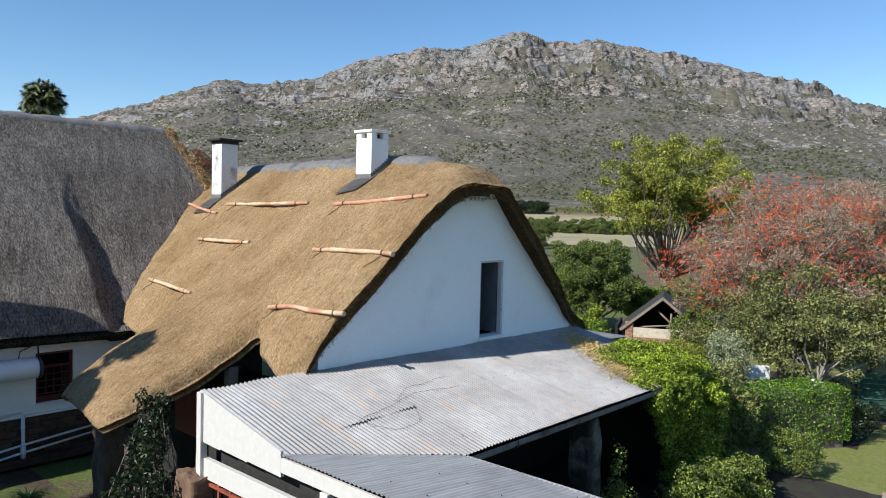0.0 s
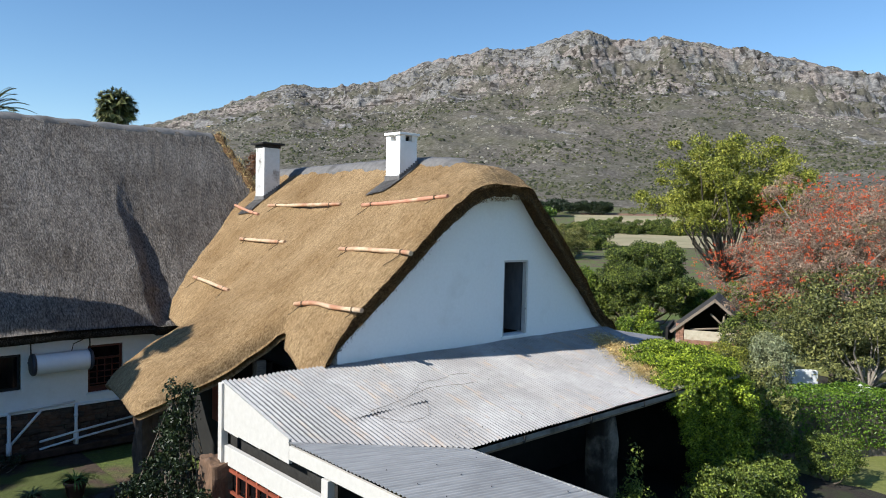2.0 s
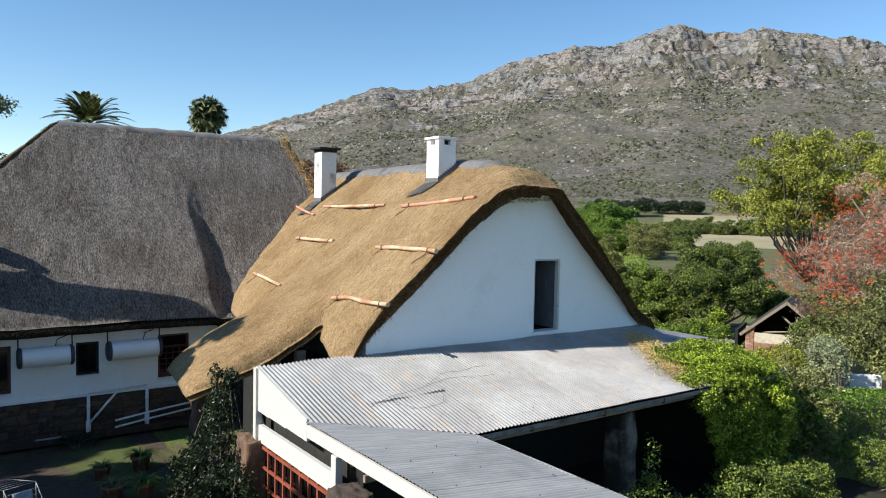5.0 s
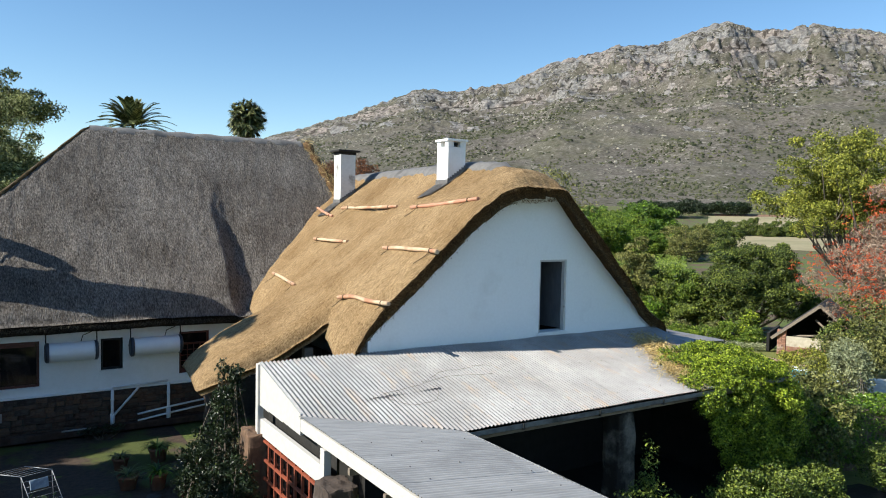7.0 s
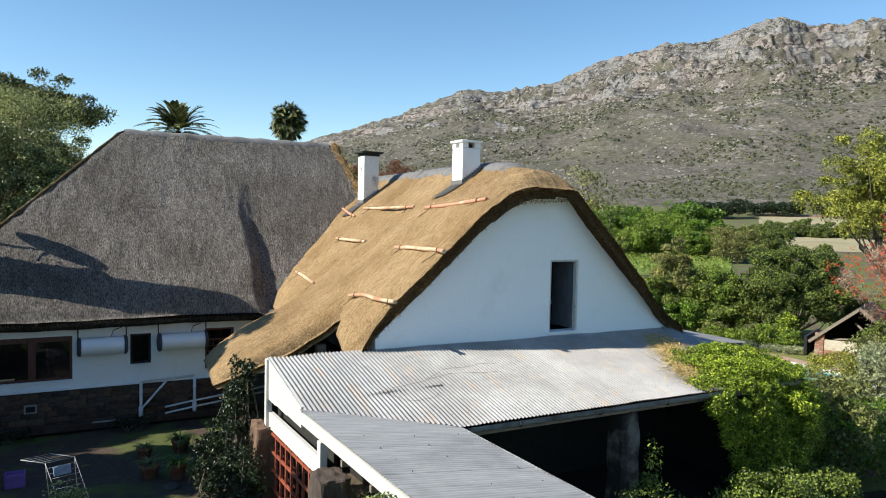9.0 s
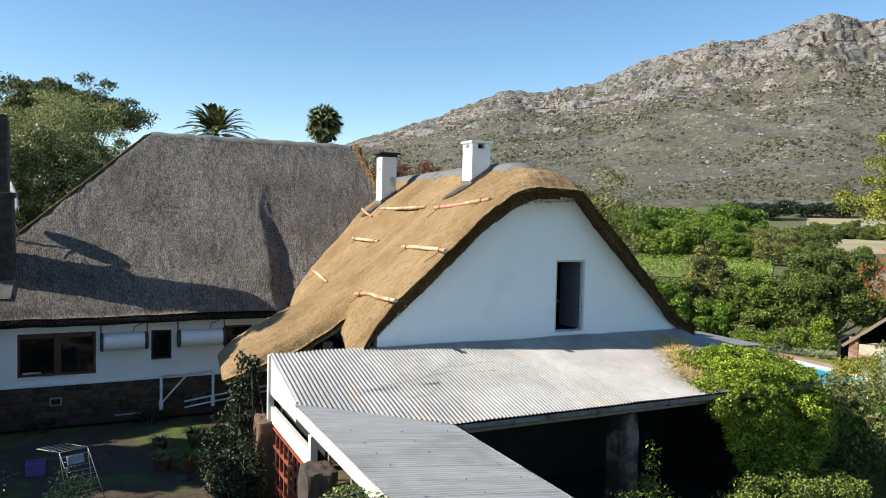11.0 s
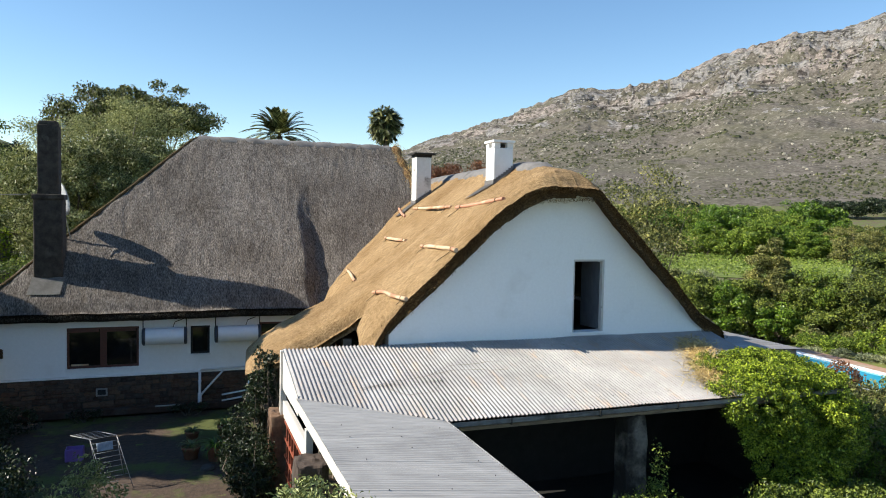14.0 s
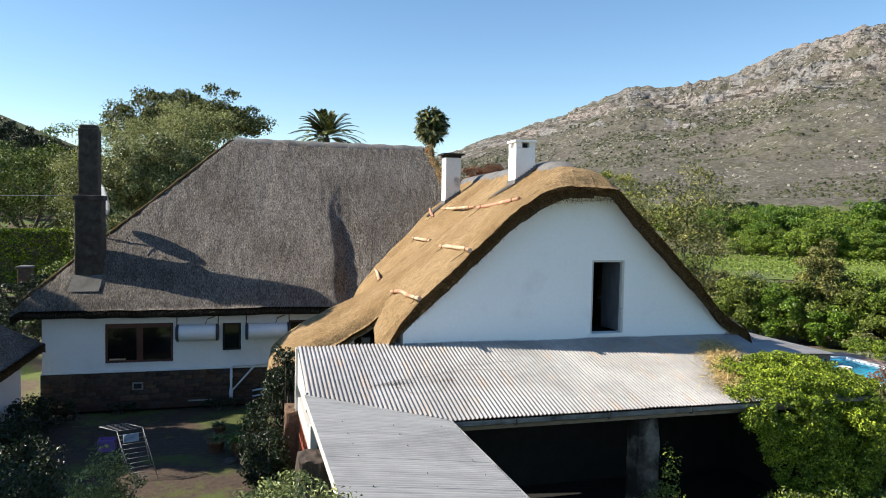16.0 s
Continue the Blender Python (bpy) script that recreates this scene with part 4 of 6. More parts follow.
fringe(house, [(x, 8.47 + 0.02 * math.sin(x * 3), 3.56 + 0.02 * math.sin(x * 2.3)) for x in np.linspace(-15.5, -5.0, 60)], 3600, 0.05, 41, STRAW_GREY, (0, -0.55, -0.8), 0.04)

WY = 9.1   # face of the house wall


def build_house_walls():
    # wall in pieces round the windows
    wins = [(-13.03, -10.91, 1.80, 3.12), (-9.31, -8.70, 2.12, 3.07), (-7.06, -6.13, 1.80, 3.12)]
    xs = sorted([-14.9, -0.2] + [v for w in wins for v in w[:2]])
    zs = sorted({1.53, 3.7} | {v for w in wins for v in w[2:]})
    bm = bmesh.new()
    vs = {}

    def at(x, y, z):
        k = (round(x, 3), round(y, 3), round(z, 3))
        if k not in vs:
            vs[k] = bm.verts.new(k)
        return vs[k]
    for x0, x1 in zip(xs, xs[1:]):
        for z0, z1 in zip(zs, zs[1:]):
            if any(a <= x0 and x1 <= b and c <= z0 and z1 <= d for a, b, c, d in wins):
                continue
            bm.faces.new((at(x0, WY, z0), at(x1, WY, z0), at(x1, WY, z1), at(x0, WY, z1)))
    ext = bmesh.ops.extrude_face_region(bm, geom=bm.faces[:])
    for v in ext["geom"]:
        if isinstance(v, bmesh.types.BMVert):
            v.co.y += 0.35
    bmesh.ops.recalc_face_normals(bm, faces=bm.faces[:])
    part("front_wall", bm, WHITEWASH, house)
    part("end_wall", box(-14.9, -14.55, WY + 0.351, 20.6, 0.3, 3.8), WHITEWASH, house)
    part("end_wall", box(-0.55, -0.2, WY + 0.351, 20.6, 0.3, 6.0), WHITEWASH, house)
    part("back_wall", box(-14.5, -0.6, 20.3, 20.6, 0.3, 3.8), WHITEWASH, house)
    # room darkness behind the windows is this wall's colour
    part("inner_wall", box(-14.5, -0.6, 12.2, 12.3, 0.4, 3.7), INTERIOR_SHADE, house)
    part("wall_ledge", box(-14.92, -4.8, WY - 0.07, WY + 0.02, 1.50, 1.56, 0.01), WHITEWASH, house)
    for i, (a, b, z0, z1) in enumerate(wins):
        w = sub("window", house, ("wide dark window with red-brown timber frame", "small dark casement window in white wall", "red-brown cottage window with small panes")[i])
        y = WY + 0.07
        fr = 0.07
        bm = box(a, b, y, y + 0.08, z0, z0 + fr)
        box(a, b, y, y + 0.08, z1 - fr, z1, 0, bm)
        box(a, a + fr, y, y + 0.08, z0 + fr, z1 - fr, 0, bm)
        box(b - fr, b, y, y + 0.08, z0 + fr, z1 - fr, 0, bm)
        part("window_frame", bm, FRAME_WOOD if i != 1 else SOOT_SHADE, w)
        part("window_sill", box(a - 0.04, b + 0.04, WY - 0.05, y, z0 - 0.05, z0 - 0.003, 0.008), WHITEWASH, w)
        part("pane", box(a + fr, b - fr, y + 0.03, y + 0.045, z0 + fr, z1 - fr), PANE, w)
        if i == 0:
            c = (a + b) / 2
            bm = box(c - 0.1, c + 0.1, y - 0.01, y + 0.06, z0 + fr, z1 - fr)
            part("mullion", bm, FRAME_WOOD, w)
            for s in (a + fr, c + 0.1):
                part("sash", box(s, s + 0.86, y - 0.005, y + 0.055, z1 - 0.16, z1 - fr), FRAME_WOOD, w)
            part("curtain_rail", box(a + 0.12, a + 0.62, y - 0.012, y - 0.002, z0 + 0.09, z0 + 0.14), LOG, w, "pale wooden strip behind the glass")
        if i == 2:
            part("transom", box(a + fr, b - fr, y - 0.01, y + 0.06, z1 - 0.42, z1 - 0.36), FRAME_WOOD, w)
            for k in range(1, 4):
                part("glazing_bar", box(a + fr + k * 0.1975 - 0.012, a + fr + k * 0.1975 + 0.012, y - 0.006, y + 0.03, z0 + 0.22, z1 - 0.42), FRAME_WOOD, w)
            for k in range(4):
                zz = z0 + 0.22 + k * 0.17
                part("glazing_bar", box(a + fr, b - fr, y - 0.009, y + 0.026, zz - 0.012, zz + 0.012), FRAME_WOOD, w)
            part("bottom_rail", box(a + fr, b - fr, y - 0.01, y + 0.06, z0 + fr, z0 + 0.16), FRAME_WOOD, w)


build_house_walls()


# ---- tin lean-to roofs ----
def lean_z(y):
    return 3.86 + 0.21 * y


def valley_y(x):
    return -2.42 + (x + 7.4) / 2.5 * (-3.66 + 2.42)


def low_y(x):
    return np.where(x < -4.9, valley_y(np.minimum(x, -4.9)), -3.7)


def corr(t, amp=0.017, pitch=0.088):
    return amp * np.cos(2 * np.pi * t / pitch)


lean = thing("tin_lean_to", "veranda with weathered corrugated iron lean-to roof", "veranda")


def build_lean():
    w = 0.616
    k = 0
    x = -7.47
    while x < 3.7:
        for row in (0, 1):
            xs = x + np.linspace(0, w + 0.05, 68)
            lo = low_y(xs)
            midy = np.where(xs > -4.9, np.minimum(-1.95, -(xs - 4.5) - 0.15), np.maximum(-1.95, lo + 0.4)) + 0.03 * math.sin(k * 2.1)
            top_y = np.where(xs < -5.1, 0.04, np.minimum(-0.02, -(xs - 4.5)))
            a, b = (top_y, midy - 0.12) if row == 0 else (midy, lo)
            t = np.linspace(0, 1, 7)[:, None]
            Y = a + (b - a) * t
            X = np.broadcast_to(xs, Y.shape)
            lift = 0.0 if row == 0 else -0.012
            Z = lean_z(Y) + corr(X) + lift + 0.004 * (k % 2) + 0.018 * fbm(X * 1.3, Y * 1.1, 2, 40) + 0 - (0.012 * t ** 3) + ((0.030 * t ** 8 * (0.6 + 0.4 * np.sin(X * 5.3))) if row == 0 and k in (2, 3, 4) else 0)
            me = np_mesh("sheet", np.stack([X, Y, Z], -1).reshape(-1, 3), grid_quads(7, 68, flip=True))
            link("sheet", me, GALV, lean)
        x += w
        k += 1
    # rafters, wall plate, gutter
    for i in range(9):
        x = -6.6 + i * 1.25
        y1 = float(low_y(np.array(x))) + 0.15
        bm = box(-0.035, 0.035, y1, -0.05, -0.14, -0.03)
        for v in bm.verts:
            v.co = Vector((x + v.co.x, v.co.y, lean_z(v.co.y) + v.co.z))
        part("rafter", bm, OLD_TIMBER, lean)
    z = lean_z(-3.7)
    bm = bmesh.new()
    ring = [(-0.0, 0.0), (-0.10, 0.0), (-0.11, -0.09), (-0.05, -0.12), (0.0, -0.11)]
    ends = [[bm.verts.new((x, -3.70 + dy, z - 0.03 + dz)) for dy, dz in ring] for x in (-4.86, -3.0, -1.2, 0.8, 2.4, 4.0, 5.0)]
    for a, b in zip(ends, ends[1:]):
        for j in range(4):
            bm.faces.new((a[j], a[j + 1], b[j + 1], b[j]))
    bmesh.ops.solidify(bm, geom=bm.faces[:], thickness=0.006)
    part("gutter", bm, GUTTER, lean, "sagging zinc gutter")
    for x in (-3.6, -1.6, 0.3):
        part("gutter_bracket", box(x, x + 0.03, -3.82, -3.66, z - 0.16, z - 0.03, 0.004), RUST_SHEET, lean)
    part("veranda_beam", box(-4.9, 4.9, -3.52, -3.36, z - 0.30, z - 0.10, 0.01), OLD_TIMBER, lean)
    # mottled whitewashed rubble pillars, veranda shade mixed into their tone
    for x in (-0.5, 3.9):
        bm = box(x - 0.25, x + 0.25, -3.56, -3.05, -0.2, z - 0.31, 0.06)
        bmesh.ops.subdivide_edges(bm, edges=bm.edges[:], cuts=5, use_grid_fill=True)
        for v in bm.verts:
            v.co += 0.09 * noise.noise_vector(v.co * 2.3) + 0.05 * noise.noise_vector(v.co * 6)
        part("pillar", bm, MOTTLED_SHADE, lean, "mottled whitewashed rubble pillar darkened for shade", True)
    # added end wall and floors, veranda shade put into their colour
    part("end_wall", box(4.3, 4.42, -3.5, 0.0, -0.1, 3.05), INTERIOR_SHADE, lean)
    part("veranda_floor", box(-7.2, 5.4, -3.9, 0.0, -0.1, 0.14), INTERIOR_SHADE, lean)
    part("veranda_floor", box(-7.2, -4.9, -9.4, -3.9, -0.1, 0.13), INTERIOR_SHADE, lean)


build_lean()


def nail_heads(parent, spots):
    bm = bmesh.new()
    for x, y, z in spots:
        bmesh.ops.create_cone(bm, cap_ends=True, segments=6, radius1=0.009, radius2=0.005, depth=0.014, matrix=Matrix.Translation((x, y, z)))
    part("nail_heads", bm, RUST_SHEET, parent)["kind"] = "stuff"


rng_n = random.Random(8)
nail_heads(lean, [(-7.3 + 0.352 * i, y + rng_n.uniform(-0.03, 0.03), lean_z(y) + 0.027) for y in (-0.55, -1.75, -3.3) for i in range(28) if y > float(low_y(np.array(-7.3 + 0.352 * i))) + 0.1 and -7.3 + 0.352 * i < 2.2 and rng_n.random() < 0.8])
side_roof = thing("side_veranda", "grey sheet roofed passage joining the tin lean-to", "veranda")


def side_z(x):
    return 3.335 - 0.112 * (x + 7.42)


def build_side():
    y, k = -2.3, 0
    while y > -9.2:
        ts = np.linspace(0, 0.66, 72)
        xs = np.linspace(-7.50, -4.88, 9)
        T, X = np.meshgrid(ts, xs, indexing="ij")
        Y = y - T
        Y = np.minimum(Y, valley_y(X) + 0.03)
        Z = side_z(X) + corr(y - T, 0.013) + 0.003 * (k % 2) + 0.012 * fbm(X, Y, 2, 50)
        keep = y - 0.66 < -2.4
        if keep:
            link("sheet", np_mesh("sheet", np.stack([X, Y, Z], -1).reshape(-1, 3), grid_quads(72, 9, flip=True)), GREY_SHEET, side_roof)
        y -= 0.61
        k += 1
    bm = bmesh.new()
    for i in range(5):
        box(-7.38, -4.95, -4.2 - i * 1.2, -4.13 - i * 1.2, 2.84, 2.95, 0, bm)
    part("rafters", bm, OLD_TIMBER, side_roof)
    part("eaves_beam", box(-5.02, -4.92, -9.1, -3.7, 2.80, 2.99, 0.01), OLD_TIMBER, side_roof)
    part("edge_strip", box(-4.875, -4.84, -9.1, -3.72, 2.985, 3.055, 0.005), GUTTER, side_roof, "rust-spotted edge strip")
    nail_heads(side_roof, [(x, y + rng_n.uniform(-0.05, 0.05), side_z(x) + 0.022) for x in (-7.0, -6.1, -5.2) for y in np.arange(-4.2, -8.9, -0.61) if rng_n.random() < 0.75])


build_side()


def build_screen():
    """The white fascia, slot, beam and red lattice along the courtyard side of the veranda."""
    ob = thing("veranda_screen", "white boarded veranda side with red lattice and stone piers", "screen wall")
    X0, X1 = -7.46, -7.40
    bm = bmesh.new()
    ys = [0.05, -0.6, -1.4, -2.3]
    for a, b in zip(ys, ys[1:]):
        pts = [(a, lean_z(a) - 0.005), (b, lean_z(b) - 0.005), (b, 2.98), (a, 2.98 + 0.02)]
        f = [bm.verts.new((X0, y, z)) for y, z in pts]
        g = [bm.verts.new((X1, y, z)) for y, z in pts]
        bm.faces.new(f[::-1])
        bm.faces.new(g)
        for i in range(4):
            bm.faces.new((f[i], f[(i + 1) % 4], g[(i + 1) % 4], g[i]))
    bmesh.ops.recalc_face_normals(bm, faces=bm.faces[:])
    part("gable_board", bm, OLD_WHITE, ob)
    part("fascia", box(X0, X1, -9.2, -2.302, 3.05, 3.27, 0.008), OLD_WHITE, ob)
    part("white_beam", box(X0 + 0.01, X1 + 0.05, -3.3, 0.2, 2.38, 2.72, 0.01), OLD_WHITE, ob)
    part("post", box(X0 - 0.02, X1 + 0.05, -3.42, -3.25, 2.0, 3.03, 0.01), OLD_WHITE, ob)
    part("post", box(X0 - 0.05, X1 + 0.02, -0.06, 0.08, 2.0, 3.84, 0.01), OLD_WHITE, ob)
    # black backing, the slot's shade is put into its colour
    part("upper_wall", box(X1 + 0.25, X1 + 0.3, -3.2, 0.3, 2.0, 3.0), SOOT_SHADE, ob)
    lat = sub("lattice", ob)
    for i in range(9):
        part("bar", box(X0 + 0.03, X0 + 0.075, -3.05 + i * 0.36, -3.0 + i * 0.36, 0.7, 2.378), RED_LATTICE, lat)
    for k in range(5):
        part("bar", box(X0 + 0.025, X0 + 0.07, -3.05, -0.1, 0.75 + k * 0.38, 0.80 + k * 0.38), RED_LATTICE, lat)
    part("red_panel", box(X0 + 0.10, X0 + 0.13, -3.2, 0.1, 0.4, 2.37), PANE, ob)
    for y, top in ((0.1, 2.46), (-3.9, 2.66), (-6.9, 2.5)):
        bm = box(X0 - 0.28, X1 + 0.2, y - 0.32, y + 0.3, 0.2, top, 0.05)
        bmesh.ops.subdivide_edges(bm, edges=bm.edges[:], cuts=9, use_grid_fill=True)
        for v in bm.verts:
            v.co += 0.05 * noise.noise_vector(v.co * 2.7) + 0.04 * noise.noise_vector(v.co * 8.5)
        part("stone_pier", bm, STONE, ob)


build_screen()


# ---- main house: plinth, chimney, geysers, pipes ----
def build_plinth():
    part("plinth_core", box(-14.95, -0.2, WY - 0.02, WY + 0.34, 0.2, 1.49), MORTAR, house)
    rng = random.Random(4)
    meshes = []
    for k in range(8):
        bm = box(-0.5, 0.5, -0.5, 0.5, -0.5, 0.5, 0.13)
        for v in bm.verts:
            v.co += 0.17 * noise.noise_vector(v.co * 1.7 + Vector((k * 3, 0, 0)))
        me = bpy.data.meshes.new("stone")
        bm.to_mesh(me)
        bm.free()
        meshes.append(me)
    z = 0.34
    n = 0
    while z < 1.40:
        h = rng.uniform(0.10, 0.19)
        h = min(h, 1.47 - z)
        x = -15.0 + rng.uniform(0, 0.3)
        while x < -5.6 and n < 298:
            w = rng.choice((rng.uniform(0.14, 0.3), rng.uniform(0.3, 0.62)))
            link("stone", meshes[rng.randrange(8)], STONE, house, m=pose(x + w / 2, WY - 0.03 + rng.uniform(-0.015, 0.015), z + h / 2 + rng.uniform(-0.02, 0.02), 0, rng.uniform(-6, 6), 0) @ Matrix.Diagonal((w * rng.uniform(0.9, 1.0), 0.12, h * rng.uniform(0.8, 1.12), 1)))
            x += w
            n += 1
        z += h
    part("air_vent", box(-12.18, -11.84, WY - 0.125, WY - 0.02, 0.90, 1.16, 0.012), PALE_CEMENT, house, "small cement air vent")
    part("vent_grille", box(-12.13, -11.89, WY - 0.135, WY - 0.126, 0.95, 1.11), SOOT_SHADE, house)
    part("step_ledge", box(-14.6, -5.5, WY - 0.35, WY - 0.04, 0.30, 0.50, 0.03), STONE, house)


build_plinth()


def build_stone_chimney():
    ob = thing("stone_chimney", "tall dark lichened chimney on the grey thatch", "chimney")

    def rough(bm, amp, cuts=6):
        bmesh.ops.subdivide_edges(bm, edges=bm.edges[:], cuts=cuts, use_grid_fill=True)
        for v in bm.verts:
            v.co += amp * noise.noise_vector(v.co * 3.1) + amp * 0.6 * noise.noise_vector(v.co * 9)
        return bm
    part("lower_shaft", rough(box(-13.98, -13.16, 9.35, 10.2, 4.2, 7.25, 0.04), 0.02), CHIM_STONE, ob, "", True)
    part("shoulder", rough(box(-14.02, -13.12, 9.30, 10.25, 7.2, 7.36, 0.03), 0.015), CHIM_STONE, ob, "", True)
    part("upper_shaft", rough(box(-13.88, -13.28, 9.45, 10.1, 7.34, 9.55, 0.03), 0.02), CHIM_STONE, ob, "", True)
    part("crown", rough(box(-13.85, -13.31, 9.48, 10.07, 9.52, 9.68, 0.06), 0.02), CHIM_STONE, ob, "", True)
    bm = bmesh.new()
    f = [bm.verts.new((x, y, float(house_z(np.array(x), np.array(y))) + 0.06)) for x, y in ((-14.1, 8.85), (-13.18, 8.85), (-13.1, 9.36), (-14.02, 9.36))]
    bm.faces.new(f)
    bmesh.ops.solidify(bm, geom=bm.faces[:], thickness=0.07)
    part("cement_apron", bm, PALE_CEMENT, ob)
    # television dish on a bracket
    dish = thing("satellite_dish", "white satellite dish on the dark chimney", "dish", (-13.38, 10.62, 7.22))
    bm = bmesh.new()
    seg, rings = 28, []
    for i in range(6):
        r = 0.5 * i / 5
        rings.append([bm.verts.new((r * math.cos(2 * math.pi * k / seg), r * 1.1 * math.sin(2 * math.pi * k / seg), 0.32 * r * r)) for k in range(seg)] if i else [bm.verts.new((0, 0, 0))])
    for k in range(seg):
        bm.faces.new((rings[0][0], rings[1][k], rings[1][(k + 1) % seg]))
    for a, b in zip(rings[1:], rings[2:]):
        for k in range(seg):
            bm.faces.new((a[k], b[k], b[(k + 1) % seg], a[(k + 1) % seg]))
    bmesh.ops.solidify(bm, geom=bm.faces[:], thickness=0.012)
    turn = Vector((0.87, 0.45, 0.20)).to_track_quat("Z", "Y").to_matrix().to_4x4()
    o = part("reflector", bm, WHITE_METAL, dish, "", True)
    o.matrix_basis = turn
    bm = tube([(0, 0, 0), (0.0, -0.05, -0.25), (-0.34, -0.25, -0.45)], 0.025, 8)
    tube([(-0.1, -0.42, -0.2), (-0.45, -0.25, -0.02)], 0.014, 6, bm)
    tube([(0.05, 0.0, -0.2), (-0.02, 0.0, -1.5)], 0.02, 6, bm)
    tube([(0.05, 0.0, -0.2), (0.3, -0.1, -1.3)], 0.016, 6, bm)
    part("bracket", bm, GUTTER, dish)
    # overhead cable
    wire = thing("overhead_cable", "thin cable strung to the chimney", "cable")
    pts = [(-14.2 - 14 * t, 9.8 + 2 * t, 7.35 + 1.0 * t - 1.6 * t * (1 - t)) for t in np.linspace(0, 1, 14)]
    part("cable", tube(pts, 0.014, 5), GUTTER, wire)


build_stone_chimney()


def geyser(x0, x1, zc):
    """A white solar geyser drum slung on the wall."""
    ob = thing("geyser_drum", "white horizontal geyser drum slung under the eaves", "water heater", ((x0 + x1) / 2, WY - 0.36, zc), "geysers on the house wall")
    h = (x1 - x0) / 2
    turn = pose(0, 0, 0, 0, 90, 0)
    bm = lathe([(0.20, -h), (0.265, -h + 0.02), (0.27, -h + 0.06), (0.27, h - 0.06), (0.265, h - 0.02), (0.2, h)], 28)
    bm.transform(turn)
    part("drum", bm, WHITE_METAL, ob)
    for s in (-1, 1):
        bm = lathe([(0.22, 0), (0.285, 0.0), (0.285, 0.07), (0.24, 0.10)], 28)
        bm.transform(pose(s * (h - 0.02), 0, 0, 0, 90 * s, 0))
        part("end_cap", bm, DARK_PLASTIC, ob)
        bm = tube([(s * (h + 0.05), 0.05, 0.2), (s * (h + 0.05), 0.1, 0.55)], 0.018, 6)
        tube([(s * (h + 0.05), 0.0, 0.0), (s * (h + 0.05), 0.36, 0.0)], 0.025, 6, bm)
        part("hanger", bm, SOOT_SHADE, ob)
    bm = tube([(h * 0.4, 0.1, 0.26), (h * 0.5, 0.2, 0.42), (h * 0.9, 0.3, 0.5)], 0.013, 6)
    part("supply_pipe", bm, SOOT_SHADE, ob)


geyser(-10.72, -9.50, 2.82)
geyser(-8.48, -7.14, 2.82)


def drain(x, up, seed):
    ob = thing("drain_pipe", "white drainpipe stack against the stone plinth", "pipe", (x, WY - 0.2, 0.4), "drainpipes at the plinth")
    part("pipe", tube([(0, 0, 0), (0, 0, up)], 0.045, 10), WHITE_METAL, ob)
    part("collar", tube([(0, 0, 0.02), (0, 0, 0.42)], 0.068, 10), WHITE_METAL, ob)
    part("collar", tube([(0, 0, up - 0.35), (0, 0, up - 0.28)], 0.055, 10), WHITE_METAL, ob)
    if seed == 0:
        part("branch", tube([(0.02, -0.02, 0.35), (0.75, 0.02, up)], 0.035, 8), WHITE_METAL, ob)
        part("elbow", tube([(0, 0, up), (0.02, 0.06, up + 0.05), (0.7, 0.08, up + 0.06), (1.6, 0.08, up + 0.1)], 0.03, 8), WHITE_METAL, ob)
    else:
        for dz, run in ((0.25, 2.2), (0.45, 2.4)):
            part("branch", tube([(-0.9, -0.04, dz - 0.12), (0, -0.04, dz), (run, -0.04, dz + 0.25)], 0.03, 8), WHITE_METAL, ob)


drain(-9.02, 1.15, 0)
drain(-7.42, 1.2, 1)
flat = thing("loose_pipe", "grey plastic pipe lying by the plinth", "pipe", (-10.4, WY - 0.6, 0.58))
part("pipe", tube([(0, 0, 0), (0.75, 0.05, -0.02)], 0.024, 8), GUTTER, flat)


# ---- pillar under the swept porch, courtyard things ----
def build_porch_pillar():
    ob = thing("porch_pillar", "rough stone pillar carrying the swept thatch", "pillar", (-7.15, 4.3, 0.3))
    bm = box(-0.28, 0.28, -0.28, 0.28, 0, 2.75, 0.05)
    bmesh.ops.subdivide_edges(bm, edges=bm.edges[:], cuts=11, use_grid_fill=True)
    for v in bm.verts:
        v.co += 0.05 * noise.noise_vector(v.co * 2.5) + 0.035 * noise.noise_vector(v.co * 8)
    part("shaft", bm, STONE, ob)
    for p in ((-7.4, 2.75), (-5.5, 2.3)):
        o = thing("porch_post", "dark weathered porch post under the thatch", "post", (p[0], p[1], 0.3))
        part("shaft", box(-0.11, 0.11, -0.11, 0.11, 0, 2.35 if p[0] < -6 else 3.35, 0.01), OLD_TIMBER if p[0] > -6 else STONE, o)
    # black colour here stands for the shade under the swept thatch
    part("porch_back_wall", box(-5.15, -5.0, 2.6, 7.0, 0.3, 3.5), INTERIOR_SHADE, wing)
    part("porch_window_frame", box(-5.2, -5.16, 4.2, 5.3, 1.6, 3.0, 0.01), RED_LATTICE, wing)


build_porch_pillar()


def strap_leaves(rng, n, length, width, spread):
    """A tuft of arching strap leaves as one mesh of thin bent strips."""
    v, q = [], []
    for i in range(n):
        a = rng.uniform(0, 2 * math.pi)
        tilt = rng.uniform(0.15, spread)
        L = length * rng.uniform(0.6, 1.15)
        d = np.array((math.cos(a), math.sin(a), 0))
        s = np.array((-math.sin(a), math.cos(a), 0)) * width * 0.5
        p = d * rng.uniform(0, 0.05)
        base = len(v)
        for k in range(5):
            t = k / 4
            w = (1 - t) ** 0.6 * (1 if k else 0.7)
            ang = tilt + t * 1.2
